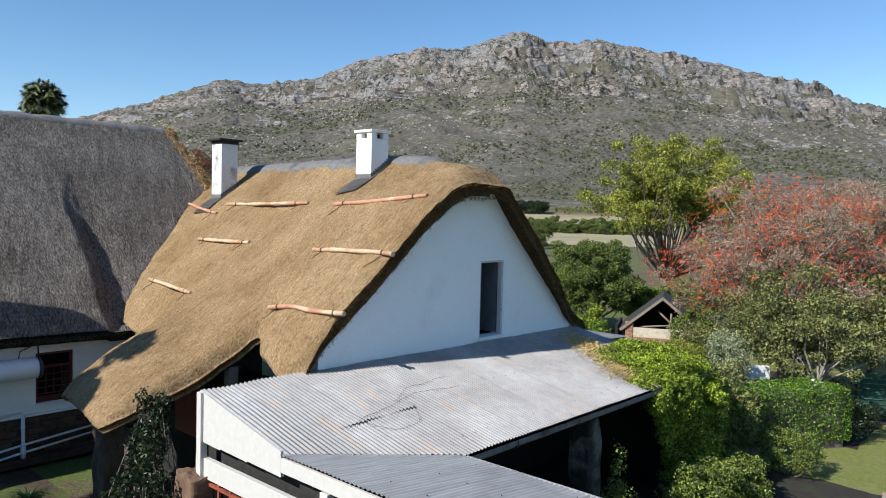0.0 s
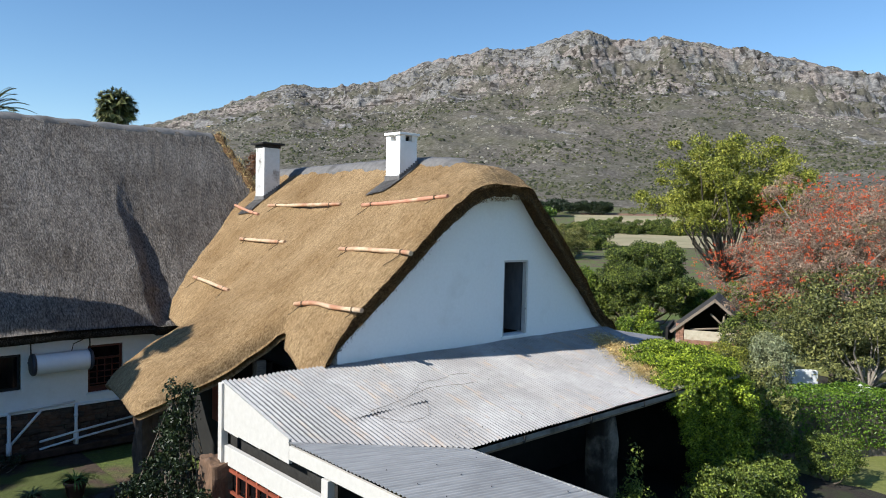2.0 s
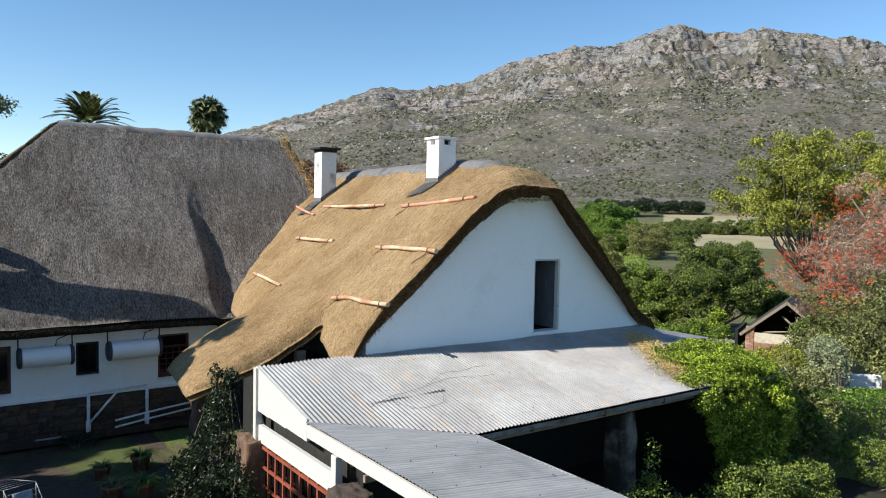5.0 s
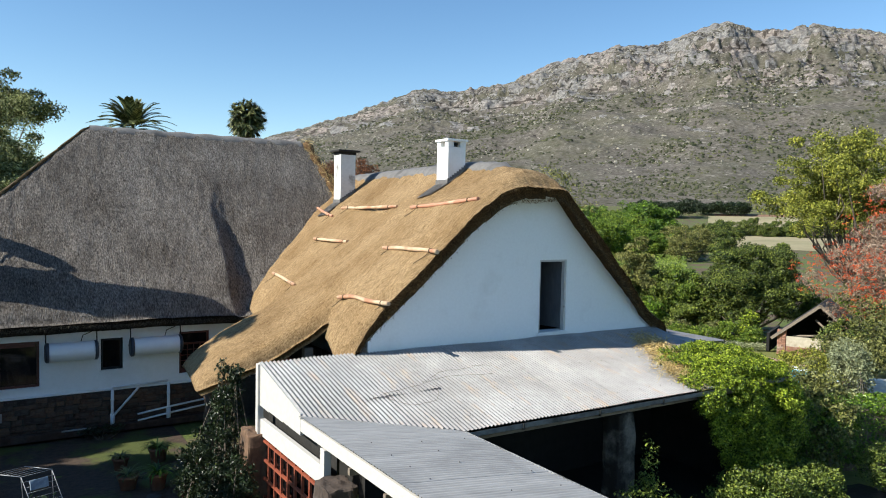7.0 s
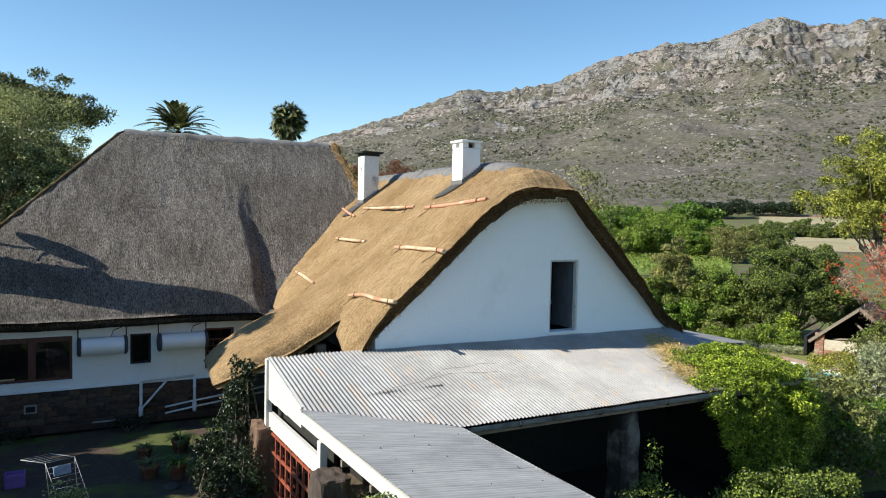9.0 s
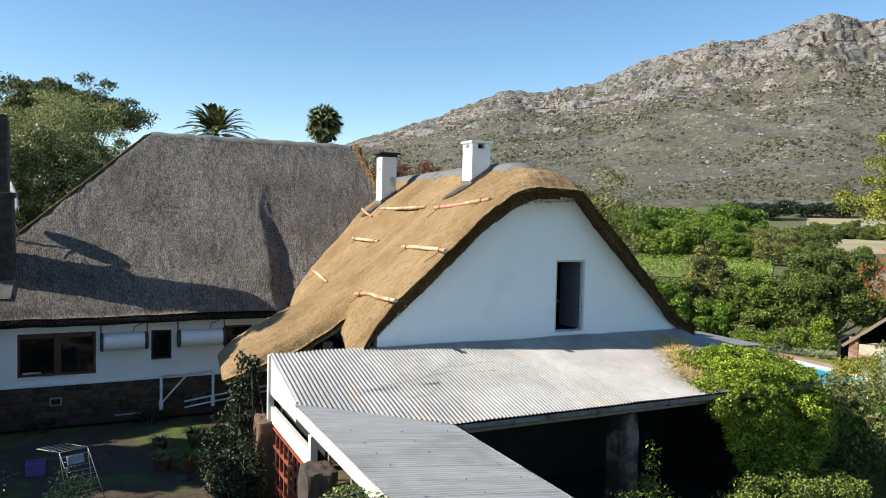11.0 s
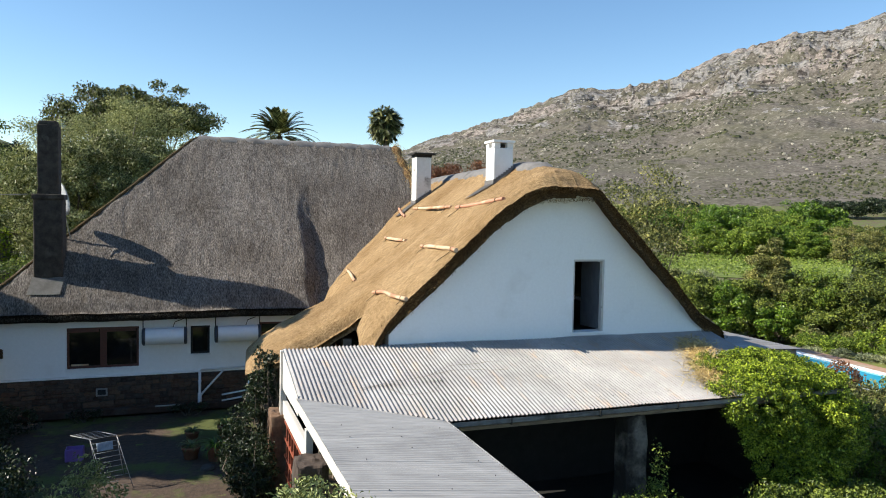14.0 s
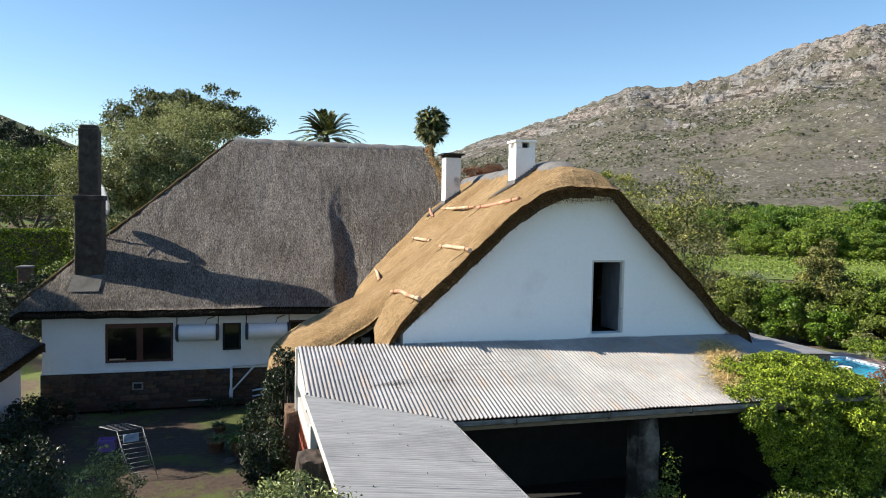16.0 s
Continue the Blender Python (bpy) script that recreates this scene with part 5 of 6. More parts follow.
            c = p + d * L * t * math.sin(ang) + np.array((0, 0, L * t * math.cos(ang * 0.85)))
            v += [c - s * w, c + s * w]
        for k in range(4):
            b = base + 2 * k
            q.append((b, b + 1, b + 3, b + 2))
    return np_mesh("leaves", v, q, True)


def pot_plant(x, y, r, h, leaf, length, seed, n=70):
    rng = np.random.default_rng(seed)
    z = ground_z(x, y)
    ob = thing("potted_plant", "strap-leaved plant in a terracotta pot", "plant", (x, y, z), "pots in the courtyard")
    pot = part("pot", lathe([(r * 0.62, 0), (r * 0.7, 0.01), (r * 0.96, h * 0.82), (r * 1.06, h * 0.83), (r * 1.08, h), (r * 0.95, h), (r * 0.9, h * 0.88), (0.02, h * 0.87)], 24), TERRACOTTA, ob)
    o = link("leaves", strap_leaves(rng, n, length, 0.035, 0.95), leaf, ob)
    o.location = (0, 0, h * 0.88)


pot_plant(-8.75, 3.55, 0.22, 0.42, LEAF_HEDGE, 0.5, 1, 110)
pot_plant(-9.35, 3.9, 0.24, 0.36, LEAF_OLIVE, 0.42, 2)
pot_plant(-9.3, 5.4, 0.2, 0.34, LEAF_OLIVE, 0.4, 3)
pot_plant(-8.35, 5.6, 0.24, 0.4, LEAF_GREEN, 0.5, 4, 100)
pot_plant(-7.55, 3.6, 0.28, 0.45, LEAF_GREEN, 0.55, 5, 60)
pot_plant(-8.3, 2.7, 0.14, 0.24, LEAF_DARK, 0.2, 6, 20)


def build_rack():
    """A folding wire clothes airer."""
    ob = thing("clothes_airer", "white wire clothes airer on the lawn", "drying rack", (-11.1, 2.0, ground_z(-11.1, 2.0)))
    ob.matrix_basis = pose(-10.95, 2.05, ground_z(-10.95, 2.05))
    bl, br, tl, tr = Vector((-0.28, -0.1, 0.0)), Vector((0.28, 0.1, 0.0)), Vector((-0.66, 0.12, 1.24)), Vector((-0.10, 0.32, 1.24))
    wing_v = Vector((-0.46, 0.38, 0.02))
    for name, a, b in (("side_rail", bl, tl), ("side_rail", br, tr), ("wing_rail", tl, tl + wing_v), ("wing_rail", tr, tr + wing_v), ("back_leg", tl, tl + Vector((0.1, 0.75, -1.24))), ("back_leg", tr, tr + Vector((0.1, 0.75, -1.24))), ("foot_bar", bl, br)):
        part(name, tube([a, b], 0.009, 6), WIRE, ob)
    for k in range(1, 12):
        part("rod", tube([bl.lerp(tl, k / 11), br.lerp(tr, k / 11)], 0.005, 5), WIRE, ob)
    for k in range(1, 6):
        part("rod", tube([tl + wing_v * k / 5, tr + wing_v * k / 5], 0.004, 5), WIRE, ob)
    cl = thing("folded_cloth", "pale cloth hung on the clothes airer", "cloth")
    bm = box(-0.16, 0.2, -0.08, 0.12, 0.0, 0.025, 0.01)
    bmesh.ops.subdivide_edges(bm, edges=bm.edges[:], cuts=3, use_grid_fill=True)
    for v in bm.verts:
        v.co.z += 0.03 * noise.noise(v.co * 9)
    part("cloth", bm, CLOTH, cl)
    cl.matrix_basis = ob.matrix_basis @ pose(-0.36, 0.12, 1.03, 70, 0, 20)
    bx = thing("storage_crate", "purple plastic crate by the shrub", "crate", (-12.25, 4.7, ground_z(-12.25, 4.7)))
    bm = box(-0.22, 0.22, -0.18, 0.18, 0, 0.34, 0.03)
    top = [f for f in bm.faces if f.normal.z > 0.9 and f.calc_area() > 0.05]
    r = bmesh.ops.inset_individual(bm, faces=top, thickness=0.03)
    for f in top:
        bmesh.ops.translate(bm, verts=f.verts, vec=(0, 0, -0.24))
    part("shell", bm, PURPLE, bx)
    for i, (x, y) in enumerate(((-8.95, 2.95), (-8.6, 4.3), (-8.2, 4.7), (-7.9, 5.1), (-8.9, 4.6))):
        st = thing("stepping_stone", "flat weathered garden stone", "stone", (x, y, ground_z(x, y)), "stones round the pots")
        bm = lathe([(0.14, -0.05), (0.2, 0.0), (0.18, 0.07), (0.05, 0.085)], 11)
        for v in bm.verts:
            v.co += 0.05 * noise.noise_vector(v.co * 4 + Vector((i, 0, 0)))
        part("slab", bm, MORTAR, st, "", True)


build_rack()


def build_hut():
    ob = thing("thatched_hut", "small white outbuilding with dark thatch", "outbuilding")
    part("wall", box(-19.5, -15.28, 2.6, 8.2, 0.1, 2.55), WHITEWASH, ob)
    xs, ys = np.linspace(-20.1, -14.75, 50), np.linspace(2.0, 8.9, 60)
    X, Y = np.meshgrid(xs, ys, indexing="ij")
    z = smin(smin(2.62 + 0.8 * (-14.75 - X), 2.62 + 0.8 * (X + 20.1), 0.3), smin(2.62 + 0.8 * (Y - 2.0), 2.62 + 0.8 * (8.9 - Y), 0.3), 0.3) + 0.03 * fbm(X * 6, Y * 6, 2, 7)
    top = np.stack([X, Y, z], -1)
    und = top.copy()
    und[..., 2] -= 0.28
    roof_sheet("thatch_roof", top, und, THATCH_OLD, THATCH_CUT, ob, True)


build_hut()


# ---- creeper, hedges and shrubs ----
def bush(name, label, blobs, leaf, size, per_m2, seed, category="shrub", rad=0.3, aspect=0.6, droop=0.2, spread=0.7, stems=BARK, at=None, n_stems=5, root=None):
    """A shrub from ellipsoid masses (centre, radii) broken into clumps of leaves, with stems inside."""
    rng = np.random.default_rng(seed)
    o = at or (blobs[0][0][0], blobs[0][0][1], ground_z(blobs[0][0][0], blobs[0][0][1]))
    ob = thing(name, label, category, o)
    P, D, bm = [], [], bmesh.new()
    for c, r in blobs:
        area = 4 * math.pi * ((r[0] * r[1]) ** 1.6 / 3 + (r[0] * r[2]) ** 1.6 / 3 + (r[1] * r[2]) ** 1.6 / 3) ** (1 / 1.6)
        n = max(10, int(area / (rad * rad * 1.5)))
        cs = clumps(rng, n, c, (r[0] - rad * 0.5, r[1] - rad * 0.5, r[2] - rad * 0.4), 0.8, -0.95)
        p, d = leaf_cloud(rng, cs, rad, max(8, int(per_m2 * area / n)))
        P.append(p), D.append(d)
        base = Vector((*(root or c[:2]), o[2] - 0.1))
        limbs(bm, rng, base - Vector(o), [Vector(k) - Vector(o) for k in cs[:n_stems]], 0.035, 1, 5)
    P, D = np.concatenate(P) - np.array(o), np.concatenate(D)
    if n_stems:
        part("stem_tangle", bm, stems, ob)["kind"] = "stuff"
    if not n_stems:
        hang = P[:, 2] < np.percentile(P[:, 2], 50)
        for nm, sel in (("climbing_growth", ~hang), ("hanging_growth", hang)):
            link(nm, leaf_mesh(nm, P[sel], D[sel], size, rng, aspect, droop, spread), leaf, ob)
        return ob
    link("foliage", leaf_mesh("foliage", P, D, size, rng, aspect, droop, spread), leaf, ob)
    return ob


bush("creeper", "bright green creeper spilling over the tin roof",
     [((2.95, -2.75, 3.25), (1.15, 1.0, 0.42)), ((3.7, -2.3, 3.38), (1.3, 1.0, 0.40)), ((4.1, -1.8, 3.36), (1.1, 0.85, 0.30)), ((1.95, -3.35, 3.12), (0.5, 0.4, 0.24)), ((4.7, -2.9, 2.85), (1.1, 1.05, 0.56)), ((5.3, -2.0, 2.6), (0.9, 0.8, 0.42)), ((4.0, -3.35, 3.02), (1.0, 0.55, 0.36)),
      ((2.75, -3.74, 2.72), (0.95, 0.48, 0.62)), ((3.3, -3.74, 2.2), (0.85, 0.48, 0.75)), ((1.95, -3.74, 2.75), (0.42, 0.26, 0.34)), ((2.42, -3.74, 2.0), (0.20, 0.18, 0.62)), ((2.62, -3.76, 1.62), (0.12, 0.12, 0.5)), ((2.2, -3.78, 2.2), (0.16, 0.14, 0.4)),
      ((3.5, -3.0, 3.2), (1.3, 0.85, 0.42)), ((4.3, -2.4, 3.1), (1.2, 0.9, 0.45)), ((5.2, -3.1, 2.2), (1.1, 0.8, 0.75)), ((5.1, -2.9, 2.9), (0.7, 0.7, 0.5)), ((5.2, -2.65, 3.0), (0.55, 0.55, 0.45)), ((5.0, -3.5, 2.6), (0.6, 0.5, 0.5)), ((4.5, -3.74, 1.95), (1.25, 0.6, 1.0)), ((4.0, -3.8, 1.0), (1.3, 0.55, 0.9))],
     LEAF_BRIGHT, 0.056, 1700, 1, "creeper", 0.17, at=(3.2, -4.4, -0.1), n_stems=0)
bush("shrub", "leafy green shrub below the veranda", [((2.9, -4.55, 0.5), (1.6, 0.75, 0.8)), ((4.5, -4.7, 0.4), (1.2, 0.7, 0.7))], LEAF_GREEN, 0.075, 800, 2, rad=0.26)
bush("shrub", "olive-green shrub beside the creeper", [((7.3, -2.9, 1.4), (1.2, 1.4, 1.5)), ((8.4, -1.4, 1.2), (1.2, 1.2, 1.3))], LEAF_OLIVE, 0.10, 380, 3)


def box_hedge(name, label, a, b, H, W, leaf, size, n, seed, soft=0.3):
    """A hedge cut square: leaves over the skin of a long box with rounded, slightly bulging faces."""
    rng = np.random.default_rng(seed)
    a, b = Vector(a), Vector(b)
    d = (b - a).normalized()
    s = Vector((-d.y, d.x, 0))
    L = (b - a).length
    ob = thing(name, label, "hedge", tuple(a))
    half = np.array((L / 2, W, H / 2))
    p = rng.uniform(-1, 1, (n, 3)) * half
    area = np.array((W * H, L * H, L * W * 1.2))
    ax = rng.choice(3, n, p=area / area.sum())
    sg = np.where(rng.random(n) < 0.5, -1.0, 1.0)
    sg = np.where(ax == 2, 1.0, sg)
    out = np.zeros((n, 3))
    out[np.arange(n), ax] = sg
    p[np.arange(n), ax] = sg * half[ax]
    core = np.clip(p, -(half - soft), half - soft)
    way = p - core
    way /= np.linalg.norm(way, axis=1, keepdims=True) + 1e-9
    lump = 0.10 * fbm(p[:, 0] * 2.2 + p[:, 2], p[:, 1] * 2.2 - p[:, 2] * 1.7, 3, seed)
    p = core + way * (soft + lump - np.abs(rng.normal(0, 0.07, n)))[:, None]
    pos = np.outer(p[:, 0] + L / 2, d) + np.outer(p[:, 1], s) + np.outer(p[:, 2] + H / 2, (0, 0, 1))
    nrm = np.outer(way[:, 0], d) + np.outer(way[:, 1], s) + np.outer(way[:, 2], (0, 0, 1))
    link("foliage", leaf_mesh("foliage", pos, nrm, size, rng), leaf, ob)
    bm = box(0.22, L - 0.22, -W + 0.22, W - 0.22, -0.4, H - 0.22, 0.1)
    bm.transform(Matrix(((d.x, s.x, 0, 0), (d.y, s.y, 0, 0), (0, 0, 1, 0), (0, 0, 0, 1))))
    part("branchwork", bm, BARK, ob)
    return ob


box_hedge("hedge", "clipped glossy green hedge on the lawn", (9.0, -2.2, -0.15), (13.1, -4.8, -0.15), 1.85, 0.95, LEAF_HEDGE, 0.085, 15000, 4)
bush("shrub", "loose green shrub between the creeper and the hedge", [((7.6, -3.2, 1.0), (1.3, 0.9, 1.15))], LEAF_HEDGE, 0.08, 560, 44, "shrub", 0.22)
# added shrubs, dark leaves in place of the shade under the olive tree
bush("dark_bush", "low dark shrubs standing in for shade beyond the hedge", [((14.0, -5.2, 0.3), (1.5, 0.8, 0.55)), ((16.0, -4.0, 0.4), (1.3, 1.0, 0.8))], LEAF_DARK, 0.09, 300, 15, "shrub")
bush("ball_shrub", "round clipped shrub at the hedge foot", [((8.35, -4.85, 0.42), (1.0, 0.85, 0.66))], LEAF_GREEN, 0.055, 900, 5, "shrub", 0.16)
bush("seedling", "spindly climber in front of the dark veranda", [((-0.6, -4.1, 0.8), (0.8, 0.35, 0.7)), ((-0.25, -3.98, 1.65), (0.22, 0.14, 0.75)), ((0.5, -4.2, 0.5), (0.7, 0.35, 0.5)), ((-1.5, -4.2, 0.45), (0.55, 0.3, 0.45))], LEAF_GREEN, 0.06, 380, 6, "climber", 0.13, n_stems=0)
bush("dark_bush", "tall dark glossy shrub beside the veranda screen", [((-8.0, 0.9, 1.35), (0.66, 0.85, 1.15)), ((-7.78, 1.3, 2.45), (0.36, 0.42, 0.75)), ((-7.66, 1.05, 3.15), (0.15, 0.16, 0.55)), ((-8.02, 0.75, 2.65), (0.2, 0.22, 0.62)),
     ((-7.5, 1.5, 2.95), (0.17, 0.17, 0.6)), ((-7.85, 1.35, 3.35), (0.1, 0.1, 0.42)), ((-8.1, 0.1, 1.0), (0.62, 0.62, 0.85)), ((-8.35, 1.5, 1.2), (0.45, 0.5, 0.8)), ((-8.0, -0.4, 1.15), (0.36, 0.5, 0.95))], LEAF_DARK, 0.075, 470, 7, "shrub", 0.16)
bush("pale_shrub", "pale green shrub in the courtyard", [((-11.35, -0.9, 1.25), (0.68, 0.65, 0.72)), ((-11.4, -0.8, 0.8), (0.6, 0.6, 0.5))], LEAF_PALE, 0.08, 380, 8, "shrub", 0.22, 0.45)
bush("silver_shrub", "fine-leaved silvery green shrub top", [((-8.15, -7.6, 2.9), (0.85, 0.7, 0.8)), ((-8.3, -7.7, 1.6), (0.8, 0.8, 1.2))], LEAF_PALE, 0.075, 650, 9, "shrub", 0.2, 0.4)
bush("dark_bush", "low dark shrub in the courtyard shade", [((-13.6, 1.2, 0.9), (1.1, 1.2, 0.75)), ((-13.0, -0.6, 1.0), (0.9, 0.8, 0.8)), ((-14.4, 3.6, 0.9), (0.8, 1.4, 0.7)), ((-14.6, 6.2, 0.8), (0.6, 1.2, 0.6))], LEAF_DARK, 0.09, 260, 10, "shrub")
bush("border_plants", "low dark planting along the plinth", [((-12.4, 8.4, 0.48), (0.6, 0.2, 0.18)), ((-9.4, 8.4, 0.48), (0.7, 0.2, 0.16)), ((-14.3, 7.6, 0.6), (0.8, 0.5, 0.4))], LEAF_DARK, 0.08, 300, 11, "flower bed", 0.16)
bush("silver_bush", "silvery shrub by the garden wall", [((12.2, -1.5, 1.5), (0.8, 0.8, 1.2)), ((12.8, -1.1, 2.3), (0.6, 0.55, 0.85)), ((11.85, -1.95, 2.35), (0.42, 0.42, 0.7))], LEAF_SILVER, 0.09, 420, 12, "shrub")
bush("flowering_shrub", "yellow-flecked shrub near the shed", [((15.5, 2.0, 0.9), (1.5, 1.2, 1.15))], LEAF_YELLOW, 0.09, 260, 13, "shrub")


def straw_heap():
    rng = np.random.default_rng(5)
    n = 3800
    ob = thing("dry_straw", "dry creeper stalks and straw on the tin roof", "straw", kind="stuff")
    t = rng.random(n)
    x = 1.75 + 1.35 * t + rng.normal(0, 0.27, n)
    y = -3.2 + 2.4 * t + rng.normal(0, 0.25, n)
    z = 3.86 + 0.21 * y + 0.03 + np.abs(rng.normal(0, 0.035, n))
    link("stalks", leaf_mesh("stalks", np.stack([x, y, z], 1), np.tile((0, 0, 1.0), (n, 1)), 0.22, rng, 0.05, 0, 0.5), STRAW, ob)


straw_heap()


def roof_trace():
    """Dead creeper runners on the tin roof."""
    ob = thing("dead_runner", "dead creeper runner lying on the tin roof", "runner")
    for k, (x0, y0, run, bend) in enumerate(((-6.2, -2.3, 3.4, 0.28), (-5.7, -2.2, 1.3, -0.55), (-4.6, -1.7, 2.0, 0.2))):
        pts = []
        for i in range(22):
            t = i / 21
            x = x0 + run * t
            y = y0 + bend * math.sin(t * 3.0) + 0.5 * t * run / 3 + 0.012 * math.sin(i * 1.9 + k) + 0.05 * math.sin(i * 0.55 + 2 * k)
            pts.append((x, y, 3.86 + 0.21 * y + 0.021))
        part("runner", tube(pts, 0.003, 4), TWINE, ob)


roof_trace()

bush("shrub", "grey-green shrub in front of the shed", [((18.2, 2.0, 0.9), (1.5, 1.3, 1.5))], LEAF_OLIVE, 0.10, 260, 14)

bush("shrub", "dark green shrub growing against the open shed", [((22.9, 4.4, 1.1), (1.1, 1.1, 1.35)), ((22.2, 3.4, 0.9), (1.1, 1.0, 1.2))], LEAF_DEEP, 0.11, 330, 45, "shrub", 0.26)

# ---- garden trees ----
tree("dark_tree", "dense dark green garden tree on twin trunks", (35.0, 17.4, ground_z(35, 17.4)), 7.2, (4.1, 3.9, 3.0), LEAF_DEEP, 0.15, 21, 170, 520, 0.22, low=-0.85, rad=0.22, fork=0.12)
tree("coral_tree", "coral tree with red flowers and bare twigs", (25.7, -0.1, ground_z(25.7, -0.1)), 9.5, (7.0, 6.6, 4.5), TWIG_PINK, 0.22, 22, 340, 300, 0.35, PALE_BARK, rad=0.17, shell=0.5, aspect=0.14, spread=1.2, low=-0.5, n_limbs=60)
tree("yellow_tree", "tall yellow-green spring tree", (51.0, 18.8, ground_z(51, 18.5)), 16.5, (8.6, 8.6, 5.4), LEAF_YELLOW, 0.23, 23, 250, 290, 0.32, BARK, rad=0.19, shell=0.3, fork=0.2, n_limbs=70, low=-0.8)
tree("olive_tree", "grey-green tree below the coral tree", (18.0, -1.6, ground_z(18, -1.6)), 5.4, (3.6, 3.0, 2.3), LEAF_OLIVE, 0.13, 24, 110, 190, 0.18, rad=0.26, fork=0.3)
tree("olive_tree", "grey-green tree near the garden wall", (21.5, -4.2, ground_z(21, -4.2)), 5.2, (3.6, 3.4, 2.2), LEAF_OLIVE, 0.14, 25, 100, 180, 0.18, rad=0.26)
tree("olive_tree", "small grey-green tree with pale trunk", (15.6, -3.6, ground_z(15.6, -3.6)), 4.3, (2.2, 2.2, 1.6), LEAF_OLIVE, 0.12, 26, 50, 150, 0.14, PALE_BARK, rad=0.26)
tree("bare_tree", "leafless tree with pale fine twigs", (42.0, 2.0, ground_z(42, 2)), 12.0, (6, 6, 4.5), TWIG_PINK, 0.34, 27, 140, 110, 0.14, PALE_BARK, rad=0.16, aspect=0.08, spread=1.3, n_limbs=70)


def coral_flowers():
    rng = np.random.default_rng(77)
    ob = [o for o in scene.objects if o.name.startswith("coral_tree")][0]
    cs = clumps(rng, 3000, (0, 0, 5.0), (6.8, 6.2, 4.25), 0.74, -0.6)
    pos, out = leaf_cloud(rng, cs, 0.15, 9)
    link("blossom", leaf_mesh("blossom", pos, out, 0.10, rng, 0.35, 0, 1.0), FLOWER_RED, ob, "coral red flower spikes")
    cs = clumps(rng, 60, (0, 0, 4.4), (5.0, 5.0, 3.4), 0.3, -0.4)
    pos, out = leaf_cloud(rng, cs, 0.7, 80)
    link("leaves", leaf_mesh("leaves", pos, out, 0.17, rng), LEAF_OLIVE, ob)


coral_flowers()
tree("tall_shrub", "yellow-green twiggy tree behind the wing", (12.3, 15.2, ground_z(12.3, 15.2)), 10.0, (3.2, 3.0, 4.2), LEAF_SUNNY, 0.15, 31, 90, 150, 0.16, fork=0.2, rad=0.28, low=-0.9)
tree("tall_shrub", "light green tree behind the thatched ridge", (23.0, 42.0, ground_z(23, 42)), 11.2, (3.4, 3.4, 3.6), LEAF_YELLOW, 0.22, 32, 50, 140, 0.22, rad=0.3)
tree("rust_tree", "rust-coloured tree behind the thatched ridge", (10.2, 36.0, ground_z(10.2, 36)), 11.4, (4.6, 2.2, 2.4), LEAF_RUST, 0.15, 33, 230, 210, 0.2, rad=0.3)


def polar(az, r, cam=(-8.7, -16.5)):
    x, y = cam[0] + r * math.sin(radians(az)), cam[1] + r * math.cos(radians(az))
    return x, y, ground_z(x, y)


# shrub belt past the gable, between the house and the pool
BELT = ((28.9, 28.8, 2.8, 1.9, LEAF_SILVER), (28.6, 26.4, 2.3, 2.2, LEAF_HEDGE), (30.2, 26.0, 2.7, 2.2, LEAF_GREEN), (31.5, 25.6, 4.9, 1.9, LEAF_SUNNY), (32.4, 24.0, 2.9, 2.2, LEAF_GREEN), (33.3, 22.8, 3.4, 2.0, LEAF_VALLEY),
        (34.0, 21.6, 2.5, 2.1, LEAF_GREEN), (30.6, 23.6, 1.1, 2.0, LEAF_HEDGE), (32.2, 21.6, 0.8, 1.9, LEAF_GREEN), (26.9, 28.0, 2.5, 2.2, LEAF_GREEN), (27.2, 31.2, 2.9, 2.2, LEAF_OLIVE), (37.2, 21.4, 3.3, 2.2, LEAF_GREEN), (40.0, 15.2, 1.9, 2.4, LEAF_VALLEY), (41.5, 12.6, 2.2, 2.4, LEAF_GREEN), (35.5, 27.5, 1.4, 2.6, LEAF_GREEN), (32.5, 31.0, 1.2, 2.6, LEAF_HEDGE))
for i, (x, y, top, w, lf) in enumerate(BELT):
    g = ground_z(x, y)
    h = top - g
    tree("garden_tree", "leafy garden tree in the shrub belt" if lf is not LEAF_SILVER else "silvery garden tree in the shrub belt", (x, y, g), h, (w, w, h * 0.47), lf, 0.17, 40 + i, 66, 300, 0.14, fork=0.15, rad=0.3, low=-0.95)


def low_plants(label, spots, leaf, size, per, seed):
    blobs = [((x, y, ground_z(x, y) + 0.55 * h), (w, 0.75 * w, 0.6 * h)) for x, y, w, h in spots]
    bush("low_planting", label, blobs, leaf, size, per, seed, "flower bed", 0.24)


low_plants("bright green border shrubs beyond the pool", [(27.5, 17.8, 1.2, 1.0), (27.0, 15.4, 1.1, 1.1), (28.4, 14.6, 1.0, 1.5), (28.2, 12.9, 0.9, 1.1)], LEAF_VALLEY, 0.12, 300, 61)
low_plants("upright light green shrub in the border", [(28.9, 13.6, 0.75, 2.0)], LEAF_BRIGHT, 0.12, 260, 63)
low_plants("olive-green low border plants", [(29.8, 16.8, 1.3, 1.3), (28.3, 18.6, 1.1, 1.2)], LEAF_OLIVE, 0.12, 200, 60)
low_plants("silvery edging plants beside the pool lawn", [(24.9, 13.4, 0.8, 0.45), (25.4, 12.1, 0.9, 0.4), (25.6, 10.9, 0.8, 0.45), (24.7, 15.2, 0.7, 0.4)], LEAF_SILVER, 0.09, 260, 62)

